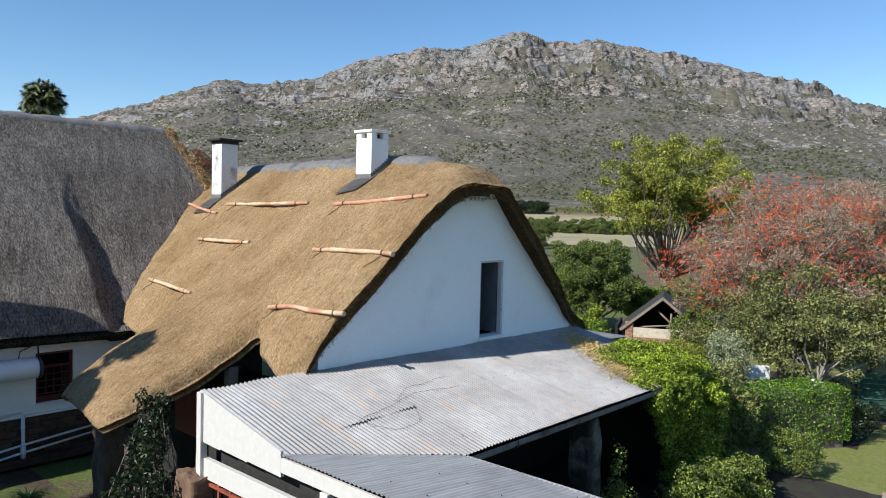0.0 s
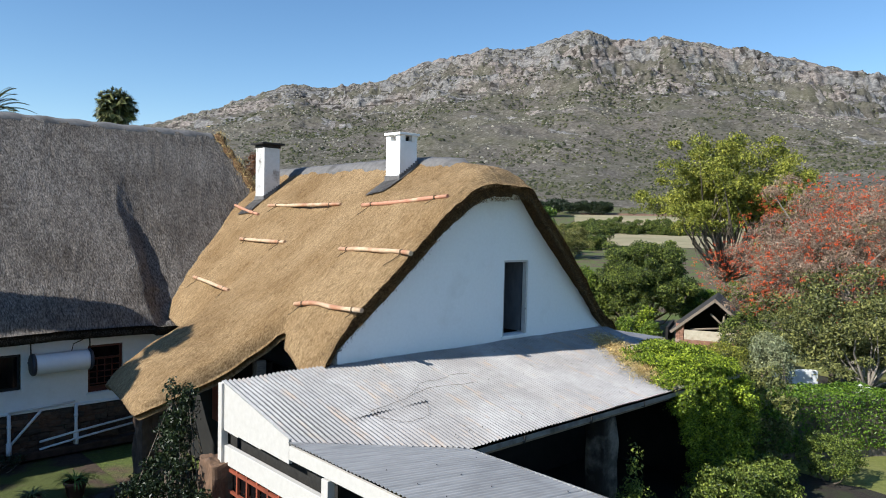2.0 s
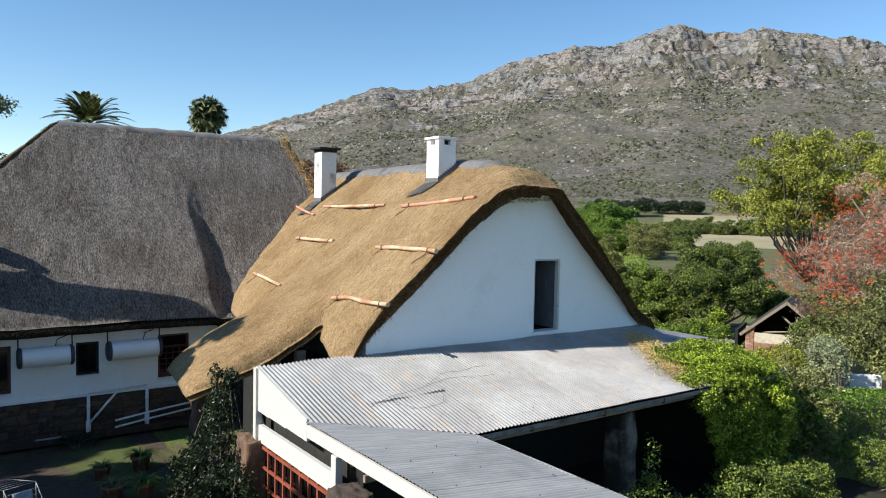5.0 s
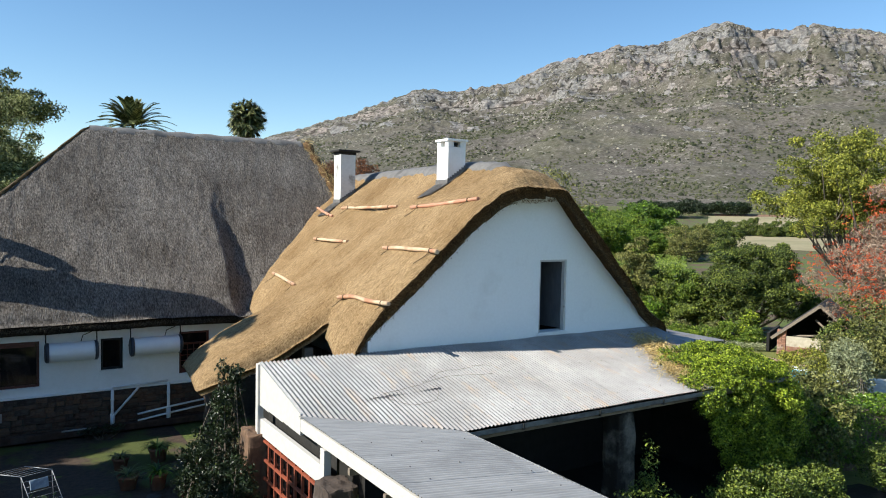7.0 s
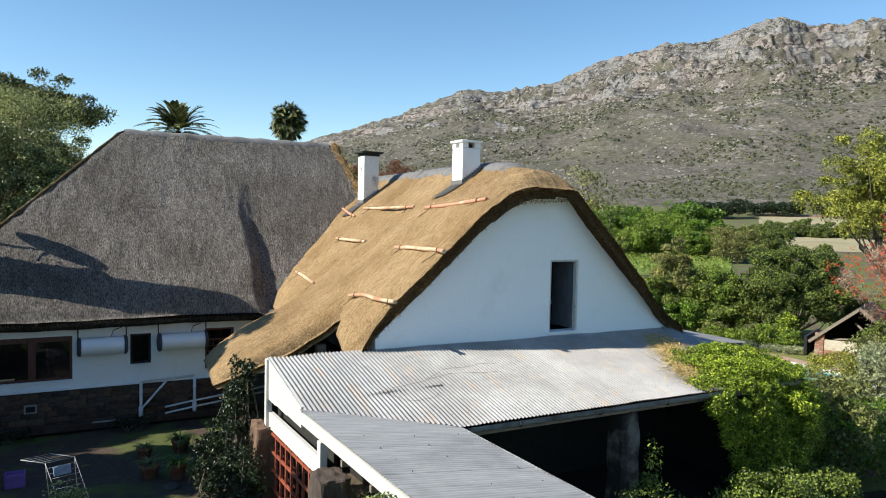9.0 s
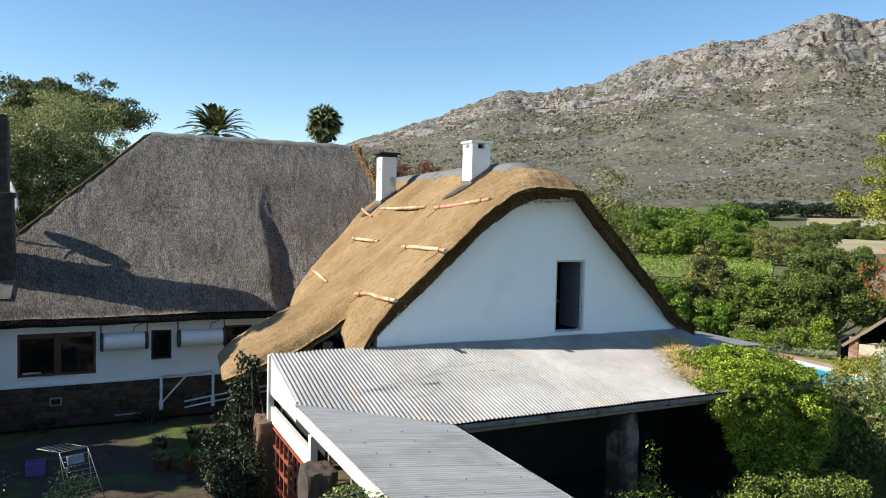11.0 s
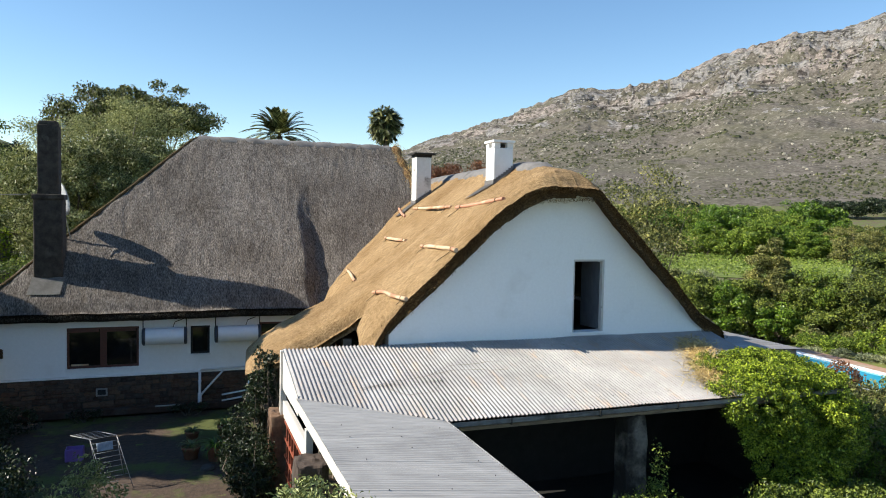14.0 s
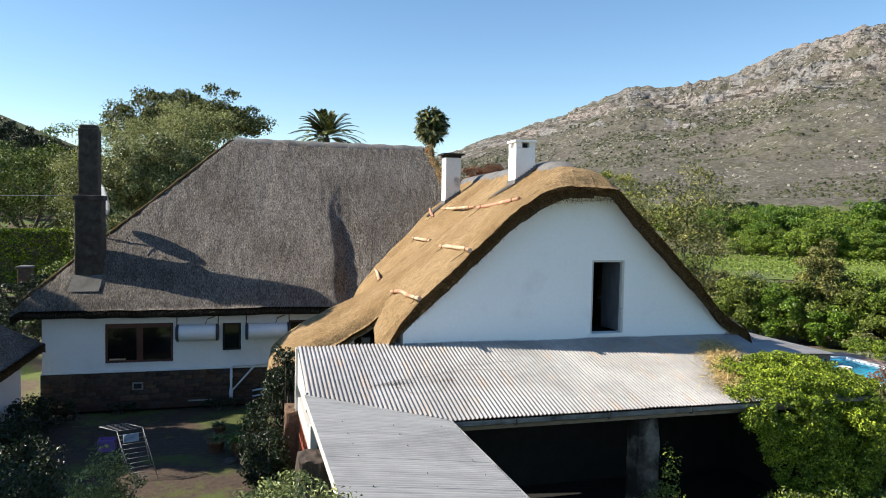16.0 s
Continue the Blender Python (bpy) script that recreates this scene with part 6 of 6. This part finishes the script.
# bright green woods of the valley
VALLEY = []
rngv = random.Random(12)
for i in range(4):
    p = polar((41, 43.5, 46, 52.5)[i], (136, 132, 140, 170)[i])
    VALLEY.append(tree("valley_tree", ("broad fresh green valley tree", "broad fresh green valley tree", "bright spreading valley tree", "dark round valley tree")[i], p, (8.6, 7.6, 7.2, 6.2)[i], (4.8, 4.6, 3.6), (LEAF_HEDGE, LEAF_VALLEY, LEAF_VALLEY, LEAF_DEEP)[i], 0.34, 70 + i, 60, 190, 0.25, fork=0.12, rad=0.3, low=-0.95, n_limbs=8))
SPOTS = [(rngv.uniform(38.3, 48.4), rngv.uniform(140, 262), 1.0, None) for i in range(74)]      # bright wood beyond the vineyard
SPOTS += [(rngv.uniform(24, 37.5), rngv.uniform(170, 320), 0.9, None) for i in range(26)]
SPOTS += [(rngv.uniform(48.6, 53.2), rngv.uniform(190, 300), 0.72, 3) for i in range(12)]
SPOTS += [(53.6 + 0.75 * i + rngv.uniform(-0.2, 0.2), rngv.uniform(255, 275), 0.8, 3) for i in range(14)]   # row across the field
SPOTS += [(50.9, 162, 0.8, 3), (52.0, 158, 0.72, 3), (49.8, 172, 0.8, 3)]
SPOTS += [(38.6 + 0.6 * i, rngv.uniform(132, 142), 0.7, None) for i in range(17)]
for az, r, s0, kind in SPOTS:
    x, y, z = polar(az, r)
    s1 = s0 * rngv.uniform(0.8, 1.12)
    o = copy_thing(VALLEY[rngv.randrange(3) if kind is None else kind], pose(x, y, z - 0.2, 0, 0, rngv.uniform(0, 360)))
    o.scale = (s1 * rngv.uniform(0.9, 1.25), s1 * rngv.uniform(0.9, 1.2), s1 * rngv.uniform(0.85, 1.08))
for az, r in ((49.4, 128), (50.4, 133), (48.6, 136)):
    tree("willow", "pale yellow-green spreading tree in the valley", polar(az, r), 5.6, (3.6, 3.4, 2.7), LEAF_SUNNY, 0.26, int(az * 10), 50, 150, 0.2, rad=0.3, fork=0.15, low=-0.9)


def far_belt(name, label, az0, az1, r, h, leaf, n, seed, size=0.8):
    rng = np.random.default_rng(seed)
    ob = thing(name, label, "tree belt", kind="stuff")
    az = rng.uniform(az0, az1, n)
    rr = r + rng.uniform(-12, 12, n)
    x, y, z = terrain(az, rr)
    cs = np.stack([x, y, z + rng.uniform(0.3, 1.0, n) * h * (0.75 + 0.25 * vnoise(az * 3, az * 0, 4))], 1)
    pos, out = leaf_cloud(rng, cs, h * 0.22, 26)
    link("crowns", leaf_mesh("crowns", pos, out, size, rng), leaf, ob)


far_belt("far_wood", "dark belt of pines at the mountain foot", 47.0, 51.6, 428, 10, LEAF_DARK, 420, 3, 1.1)
far_belt("far_wood", "dark belt of pines above the mown field", 51.4, 55.4, 462, 10, LEAF_DARK, 420, 4, 1.1)
far_belt("far_wood", "dark pines low on the mountain foot", 36.5, 40.0, 430, 8, LEAF_DARK, 260, 13, 1.1)
far_belt("far_wood", "far green orchard belt across the field", 58, 70, 330, 5, LEAF_GREEN, 300, 5, 0.8)
far_belt("far_wood", "green woods of the valley floor", 16, 47.5, 400, 6, LEAF_GREEN, 900, 6, 1.0)
far_belt("far_wood", "shrubby slope trees", 56, 90, 470, 5, LEAF_OLIVE, 500, 7, 0.9)


def strip(name, label, az0, az1, r0, r1, material, category, lift=0.08):
    A, R = np.meshgrid(np.linspace(az0, az1, 90), np.linspace(r0, r1, 24))
    x, y, z = terrain(A, R)
    tagged(link(name, np_mesh(name, np.stack([x, y, z + lift], -1).reshape(-1, 3), grid_quads(24, 90, flip=True)), material), label, category, kind="structure")


STRAW_FIELD = surface("mown_straw_field", (0.27, 0.22, 0.12), (0.38, 0.32, 0.19), 0.3, 0.95, (0.20, 0.20, 0.09), 0.02, (0.45, 0.7), 0.3, 0.1)
PLOUGHED = surface("ploughed_red_soil", (0.20, 0.11, 0.065), (0.30, 0.17, 0.10), 0.3, 0.95, None, 1, (0, 1), 0.3, 0.1)
LAWN = surface("mown_lawn", (0.115, 0.13, 0.022), (0.20, 0.205, 0.048), 6, 0.95, (0.20, 0.18, 0.07), 0.5, (0.5, 0.75), 0.6, 0.03)
VINEYARD = surface("vineyard_green", (0.12, 0.18, 0.026), (0.25, 0.32, 0.055), 0.9, 0.95, (0.12, 0.15, 0.035), 0.06, (0.4, 0.6), 0.3, 0.08, (0.6, 3, 1))
strip("field", "pale mown field across the valley", 52.6, 78, 178, 450, STRAW_FIELD, "field")
strip("ploughed_field", "reddish ploughed field at the slope foot", 53, 66, 452, 474, PLOUGHED, "field")
strip("vineyard", "light green vineyard strip in the valley", 28, 51, 102, 129, VINEYARD, "vineyard", 0.12)


def vine_rows():
    """Trellised vines in rows along the valley strip."""
    rng = np.random.default_rng(63)
    ob = thing("vine_rows", "rows of leafy trellised vines in the valley", "vines", kind="stuff")
    az, row = rng.uniform(30, 51, 9000), rng.integers(0, 9, 9000)
    x, y, z = terrain(az, 103.5 + 3.0 * row + rng.normal(0, 0.22, 9000))
    pos = np.stack([x, y, z + rng.uniform(0.3, 1.25, 9000)], 1)
    link("foliage", leaf_mesh("foliage", pos, np.tile((-0.5, -0.3, 0.8), (9000, 1)), 0.34, rng), VINE_LEAF, ob)


vine_rows()


def build_pool():
    ob = thing("swimming_pool", "blue swimming pool with pale coping and brick paving", "pool", (0, 0, 0))
    m = pose(19.75, 8.4, -0.16, 0, 0, -4)
    w, h = 1.6, 5.2
    part("water", box(-w, w, -h, h, -0.5, -0.02, 0, None, m), WATER, ob)
    for x0, x1, y0, y1 in ((-w - 0.3, w + 0.3, h + 0.003, h + 0.3), (-w - 0.3, w + 0.3, -h - 0.3, -h - 0.003), (-w - 0.3, -w - 0.003, -h, h), (w + 0.003, w + 0.3, -h, h)):
        part("coping", box(x0, x1, y0, y1, -0.5, 0.06, 0.02, None, m), COPING, ob)
    for x0, x1, y0, y1 in ((-w - 1.2, w + 1.3, h + 0.305, h + 1.5), (w + 0.305, w + 1.3, -h - 1.5, h + 0.3), (-w - 1.2, -w - 0.305, -h - 1.5, h + 0.3)):
        part("paving", box(x0, x1, y0, y1, -0.5, 0.03, 0, None, m), PAVING, ob)


build_pool()
YARD = surface("bare_yard_soil", (0.034, 0.022, 0.015), (0.085, 0.055, 0.036), 7, 0.95, (0.07, 0.085, 0.016), 0.5, (0.49, 0.57), 0.7, 0.04)
A, R = np.meshgrid(np.linspace(-15.2, -7.3, 60), np.linspace(-3.4, 9.0, 60), indexing="ij")
azz, rr = np.degrees(np.arctan2(A - C0[0], R - C0[1])), np.hypot(A - C0[0], R - C0[1])
x, y, z = terrain(azz, rr)
tagged(link("yard", np_mesh("yard", np.stack([x, y, z + 0.012 + 0.02 * fbm(x * 3, y * 3, 2, 5)], -1).reshape(-1, 3), grid_quads(60, 60, flip=True)), YARD), "bare soil and thin grass of the courtyard", "courtyard", kind="structure")
A, R = np.meshgrid(np.linspace(36, 92, 90), np.linspace(19, 50, 50))
x, y, z = terrain(A, R)
tagged(link("lawn", np_mesh("lawn", np.stack([x, y, z + 0.03], -1).reshape(-1, 3), grid_quads(50, 90, flip=True)), LAWN), "sunlit mown lawn in the garden", "lawn", kind="structure")


PARAPET = surface("cream_plaster", (0.42, 0.37, 0.28), (0.56, 0.50, 0.40), 5, 0.9, (0.34, 0.27, 0.20), 1.5)


def build_shed():
    ob = thing("open_shed", "open shed with brick piers and sheet roof", "shed", (0, 0, 0))
    m = pose(28.1, 8.9, -0.5, 0, 0, -66)
    for s in (-1, 1):
        a, b = (-3.2, 0.0) if s < 0 else (0.0, 3.2)
        part("roof_slope", box(a, b, -2.0, 2.6, -0.035, 0.035, 0.01, None, m @ pose(0.45, 0, 3.0) @ pose(0, 0, 0, 0, 40 * s, 0)), RUST_SHEET, ob)
        part("barge_board", box(a, b, -2.04, -2.003, -0.13, 0.03, 0.005, None, m @ pose(0.45, 0, 3.0) @ pose(0, 0, 0, 0, 40 * s, 0)), OLD_TIMBER, ob)
    for px in (-1.45, 1.9):
        pr = sub("brick_pier", ob)
        for k in range(16):
            for j in (0, 1):
                part("brick", box(px - 0.22 + 0.225 * j, px - 0.005 + 0.225 * j, -1.9, -1.5, 0.09 * k, 0.09 * k + 0.08, 0.006, None, m), BRICK, pr)
        part("mortar", box(px - 0.20, px + 0.2, -1.88, -1.52, 0, 1.44, 0, None, m), MORTAR, pr)
    # shed walls coloured black for the shade inside
    part("back_wall", box(-2.0, 2.7, 2.2, 2.35, 0, 1.0, 0, None, m), INTERIOR_SHADE, ob)
    bm = bmesh.new()
    tri = ((-1.75, 1.003), (2.6, 1.003), (0.45, 2.88))
    a, b = ([bm.verts.new(m @ Vector((x, y, z))) for x, z in tri] for y in (2.2, 2.35))
    for f in (a, b[::-1], (a[0], b[0], b[1], a[1]), (a[1], b[1], b[2], a[2]), (a[2], b[2], b[0], a[0])):
        bm.faces.new(f)
    part("back_gable", bm, INTERIOR_SHADE, ob)
    part("side_wall", box(-2.3, -2.15, -1.4, 2.35, 0, 1.1, 0, None, m), INTERIOR_SHADE, ob)
    part("parapet", box(-1.2, 1.65, -1.86, -1.7, 0.52, 1.08, 0.01, None, m), PARAPET, ob, "cream plastered parapet")
    part("ledge", box(-1.2, 1.65, -1.92, -1.68, 0.0, 0.515, 0.01, None, m), BRICK, ob)
    for a, b in (((-0.9, -1.5, 1.08), (1.2, -1.4, 1.3)), ((0.2, -1.5, 2.1), (1.2, -1.4, 1.15)), ((0.9, -1.6, 1.0), (0.95, -1.5, 2.0)), ((0.7, -1.5, 1.1), (1.4, -1.4, 1.7))):
        part("beam", tube([m @ Vector(a), m @ Vector(b)], 0.06, 6), OLD_TIMBER, ob)


build_shed()

gw = thing("garden_wall", "short white garden wall among the trees", "wall", (14.54, -1.47, -0.2))
part("wall", box(-0.8, 0.8, -0.15, 0.15, 0, 1.7, 0.02, None, pose(0, 0, 0, 0, 0, -40)), WHITEWASH, gw)

wl = thing("side_lean_to", "pale tin roof turning the corner of the veranda", "roof")
for k in range(9):
    ys = 5.6 - np.linspace(0, 0.66, 60) - 0.6 * k
    t = np.linspace(0, 1, 8)[:, None]
    X = 4.36 + 3.44 * t + 0 * ys
    Y = np.broadcast_to(ys, X.shape)
    Z = 3.30 - 0.042 * (X - 4.4) + corr(Y, 0.015) + 0.004 * (k % 2)
    link("sheet", np_mesh("sheet", np.stack([X, Y, Z], -1).reshape(-1, 3), grid_quads(8, 60, flip=True)), GALV, wl)
part("edge_beam", box(7.6, 7.72, 0.2, 5.4, 2.96, 3.12), OLD_TIMBER, wl)
part("end_beam", box(4.45, 7.59, 0.2, 0.3, 3.0, 3.13), OLD_TIMBER, wl)
for y in (0.2, 2.8, 5.2):
    part("post", box(7.6, 7.72, y, y + 0.12, -0.3, 2.955), OLD_TIMBER, wl)

# ---- trees and palms behind the main house ----
tree("big_tree", "large pale green tree behind the house", (*polar(-5.5, 66)[:2], 0.3), 15.0, (8.0, 6.4, 6.6), LEAF_TALL, 0.17, 81, 260, 420, 0.45, PALE_BARK, rad=0.22, shell=0.5, low=-0.95, fork=0.15)
tree("big_tree", "glossy green tree beside the thatched hip", (*polar(-6.3, 58)[:2], 0.3), 11.8, (6.2, 4.4, 5.4), LEAF_GLOSS, 0.18, 88, 210, 420, 0.35, BARK, rad=0.2, shell=0.6, low=-0.95, fork=0.15)
tree("big_tree", "glossy rounded tree near the thatched hip", (*polar(-2.6, 62)[:2], 0.3), 12.6, (4.6, 4.2, 5.4), LEAF_GLOSS, 0.18, 89, 170, 420, 0.3, BARK, rad=0.22, shell=0.6, low=-0.95, fork=0.15)
tree("gum_tree", "dark crowned gum tree behind the house", (-15.0, 80.0, 0.4), 21.2, (11.2, 6.0, 4.2), LEAF_OLIVE, 0.32, 82, 190, 220, 0.6, PALE_BARK, rad=0.3, shell=0.35, fork=0.45, n_limbs=50)
tree("big_tree", "rounded green tree behind the hedge", (*polar(-14.0, 106)[:2], 0.4), 15.5, (10.0, 8.0, 6.6), LEAF_GREEN, 0.34, 83, 100, 150, 0.4, rad=0.24, low=-0.95, fork=0.15)
tree("big_tree", "dark wooded tree on the slope", (*polar(-20.0, 102)[:2], 0.4), 19.0, (9.5, 9.5, 8.6), LEAF_GREEN, 0.34, 84, 90, 150, 0.4, rad=0.24, low=-0.95, fork=0.15)
far_belt("hill_wood", "dark woods on the hillside", -40, -3, 240, 7, LEAF_GREEN, 1100, 8, 0.9)
far_belt("hill_wood", "scrubby woods low on the hillside", -42, -8, 200, 6, LEAF_OLIVE, 1100, 18, 0.8)
far_belt("hill_wood", "woods below the hilltop", -42, -6, 285, 8, LEAF_DEEP, 1100, 19, 1.0)
far_belt("hill_wood", "dark woods high on the hillside", -40, -6, 330, 8, LEAF_DARK, 900, 9, 1.1)


box_hedge("tall_hedge", "tall square-clipped hedge with sunlit top", polar(-24, 76), polar(-9.5, 76), 4.9, 1.3, LEAF_BRIGHT, 0.26, 16000, 85)
bush("dark_bush", "shaded green shrubs beside the grey thatched house", [((-19.5, 18, 1.5), (1.8, 1.8, 1.4)), ((-18.2, 22, 2.0), (1.6, 1.6, 1.8)), ((-23.5, 28, 2.2), (2.0, 1.6, 2.0))], LEAF_DARK, 0.14, 190, 86)
bush("shrub", "mid-green shrub near the stone gate pillar", [((-19.0, 33, 2.0), (1.8, 1.6, 1.9))], LEAF_GREEN, 0.14, 150, 87)
# shade trees west of the courtyard
for i, (x, y, h, r) in enumerate(((-21.0, 6.4, 13.2, (4.6, 2.0, 5.2)), (-27.6, 10.4, 13.2, (1.9, 1.2, 2.0)), (-20.5, -0.5, 11.4, (4.6, 2.5, 4.8)), (-23.0, 7.4, 12.6, (3.4, 1.4, 4.6)))):
    tree("shade_tree", "leafy tree shading the courtyard", (x, y, 0.4), h, r, LEAF_GREEN, 0.36, 87 + i, 90, (240, 60, 240, 150)[i], 0.3, rad=0.27, shell=0.3)


def palm(kind, x, y, zc, seed):
    rng = np.random.default_rng(seed)
    z0 = ground_z(x, y)
    ob = thing("fan_palm" if kind == "fan" else "date_palm", "tall fan palm with skirted round crown" if kind == "fan" else "feathery date palm above the thatch", "palm", (x, y, z0))
    h = zc - z0
    part("trunk", tube([(0, 0, -0.3), (0.1, 0, h * 0.4), (0.05, 0.1, h * 0.8), (0, 0, h)], [0.42, 0.34, 0.3, 0.3], 10), BARK, ob)
    v, q = [], []
    if kind == "fan":
        for i in range(220):
            a, e = rng.uniform(0, 2 * math.pi), math.asin(rng.uniform(-0.93, 0.97))
            d = np.array((math.cos(a) * math.cos(e), math.sin(a) * math.cos(e), math.sin(e)))
            hub = np.array((0, 0, h)) + d * rng.uniform(0.9, 1.95) * np.array((1.0, 1.0, 1.15))
            s = np.cross(d, (0.1, 0.05, 1.0))
            s /= np.linalg.norm(s) + 1e-6
            u = np.cross(s, d)
            roll = rng.uniform(0, math.pi)
            s = s * math.cos(roll) + u * math.sin(roll)
            for k in range(11):
                f = (k - 5) * 0.26
                t = d * math.cos(f) * 0.75 + s * math.sin(f)
                t[2] -= 0.22
                w = np.cross(t, d + 0.3 * u) * 0.16
                b = len(v)
                tip = hub + t * rng.uniform(0.8, 1.35)
                v += [hub - w * 0.3, hub + w * 0.3, (hub + tip) / 2 + w, tip - np.array((0, 0, 0.1)), (hub + tip) / 2 - w]
                q += [(b, b + 1, b + 2, b + 4), (b + 4, b + 2, b + 3, b + 3)]
    else:
        for i in range(64):
            a, e = rng.uniform(0, 2 * math.pi), rng.uniform(-0.1, 1.3)
            L = rng.uniform(4.6, 5.8)
            d = np.array((math.cos(a), math.sin(a), 0))
            pts = []
            for k in range(9):
                t = k / 8
                pts.append(np.array((0, 0, h)) + d * L * t * math.cos(e) * (1 - 0.12 * t) + np.array((0, 0, L * (t * math.sin(e) - 0.42 * t * t))))
            s = np.array((-math.sin(a), math.cos(a), 0))
            for k in range(32):
                t = 0.12 + 0.88 * k / 32
                i0 = min(int(t * 8), 7)
                p = pts[i0] + (pts[i0 + 1] - pts[i0]) * (t * 8 - i0)
                ax = pts[i0 + 1] - pts[i0]
                ax /= np.linalg.norm(ax)
                for sg in (-1, 1):
                    tip = p + (s * sg * 0.75 + ax * 0.65 + np.array((0, 0, 0.12))) * 0.85 * (1 - 0.55 * t)
                    b = len(v)
                    v += [p - ax * 0.05, p + ax * 0.05, (p + tip) / 2 + ax * 0.11, tip]
                    q.append((b, b + 1, b + 2, b + 3))
            for k in range(8):
                b = len(v)
                w = s * 0.035
                v += [pts[k] - w, pts[k] + w, pts[k + 1] + w * 0.8, pts[k + 1] - w * 0.8]
                q.append((b, b + 1, b + 2, b + 3))
    if kind == "fan":
        q = [f for f in q if len(set(f)) == 4] + [(f[0], f[1], f[2], f[2]) for f in q if len(set(f)) == 3]
        me = bpy.data.meshes.new("fronds")
        me.from_pydata([tuple(p) for p in v], [], [tuple(dict.fromkeys(f)) for f in q])
    else:
        me = np_mesh("fronds", v, q, False)
    link("fronds", me, PALM_FROND, ob)


palm("fan", 15.3, 75.2, 18.6, 91)
palm("date", 0.7, 66.4, 15.4, 92)


# ---- small garden things ----
FENCE_GREEN = surface("green_fence_net", (0.02, 0.07, 0.05), (0.045, 0.12, 0.085), 6, 0.7, (0.09, 0.15, 0.12), 1.2)


def build_fence():
    ob = thing("garden_fence", "green netted panel fence by the lawn", "fence", (16.5, -4.8, -0.15))
    d = Vector((0.5, -0.87, 0)).normalized()
    for k in range(4):
        p = d * (k * 1.3)
        part("post", tube([p, p + Vector((0, 0, 1.75))], 0.035, 7), FENCE_GREEN, ob)
        if k < 3:
            q = p + d * 1.3
            for j in range(9):
                z = 0.12 + 0.19 * j
                part("rail", tube([p + Vector((0, 0, z)), q + Vector((0, 0, z))], 0.02, 5), FENCE_GREEN, ob)
            bm = bmesh.new()
            f = [bm.verts.new(v) for v in (p + Vector((0.02, 0, 0.1)), q + Vector((0.02, 0, 0.1)), q + Vector((0.02, 0, 1.66)), p + Vector((0.02, 0, 1.66)))]
            bm.faces.new(f)
            bmesh.ops.solidify(bm, geom=bm.faces[:], thickness=0.012)
            part("net", bm, FENCE_GREEN, ob)


build_fence()
urn = thing("garden_urn", "small white urn planter at the pool edge", "urn", (17.95, 9.75, -0.1))
part("bowl", lathe([(0.16, 0), (0.18, 0.03), (0.08, 0.09), (0.08, 0.14), (0.24, 0.26), (0.29, 0.4), (0.31, 0.42), (0.27, 0.42), (0.2, 0.36), (0.02, 0.35)], 20), WHITEWASH, urn)
o = link("plant", strap_leaves(np.random.default_rng(3), 30, 0.22, 0.03, 1.0), LEAF_GREEN, urn)
o.location = (0, 0, 0.35)


def build_gate_pillar():
    x, y = -21.0, 31.0
    ob = thing("gate_pillar", "stone gate pillar with a low wall", "pillar", (x, y, 0.3))
    for nm, bm in (("shaft", box(-0.36, 0.36, -0.36, 0.36, 0, 3.0, 0.04)), ("cap", box(-0.42, 0.42, -0.42, 0.42, 3.003, 3.12, 0.03)), ("low_wall", box(-5.0, -0.365, -0.2, 0.2, 0, 1.3, 0.04))):
        bmesh.ops.subdivide_edges(bm, edges=bm.edges[:], cuts=5, use_grid_fill=True)
        for v in bm.verts:
            v.co += 0.03 * noise.noise_vector(v.co * 2.5)
        part(nm, bm, STONE if nm != "cap" else CEMENT, ob, "", True)


build_gate_pillar()

# soil tones lowered to near black to stand in for garden shade
SHADE_SOIL = surface("shade_dark_soil", (0.014, 0.011, 0.008), (0.036, 0.026, 0.018), 8, 0.95, (0.03, 0.035, 0.012), 1.2, (0.5, 0.65), 0.7, 0.04)


def ground_patch(name, label, category, x0, x1, y0, y1, material, lift):
    """A patch of ground cover with a wavering outline."""
    U, V = np.meshgrid(np.linspace(0, 1, 40), np.linspace(0, 1, 30), indexing="ij")
    x = x0 + (x1 - x0) * U + 0.25 * fbm(V * 5, U * 0 + x0, 3, 7)
    y = y0 + (y1 - y0) * V + 0.25 * fbm(U * 6, V * 0 + y0, 3, 9)
    az, r = np.degrees(np.arctan2(x - C0[0], y - C0[1])), np.hypot(x - C0[0], y - C0[1])
    z = terrain(az, r)[2] + lift
    tagged(link(name, np_mesh(name, np.stack([x, y, z], -1).reshape(-1, 3), grid_quads(40, 30)), material), label, category, kind="structure")


# two soil patches added where the ground lies in shade
ground_patch("planting_bed", "dark soil standing in for shade round the hedge and creeper", "flower bed", 1.5, 8.4, -8.0, -3.9, SHADE_SOIL, 0.05)
ground_patch("planting_bed", "soil under the garden trees with their shade in its colour", "flower bed", 12.6, 24.0, -5.6, 2.5, SHADE_SOIL, 0.052)
ground_patch("garden_path", "brick garden path along the lawn", "path", 6.9, 12.0, -8.4, -7.2, PAVING, 0.06)
bush("flowering_shrub", "dark pink-flecked shrub at the pool edge", [((16.95, 6.52, 0.35), (0.8, 0.8, 0.6))], LEAF_RUST, 0.1, 260, 16, "shrub")
bush("white_flowers", "white blooms beside the clipped hedge", [((12.6, -4.3, 1.2), (0.5, 0.4, 0.55))], WHITE_BLOOM, 0.09, 60, 17, "flowers", 0.2)
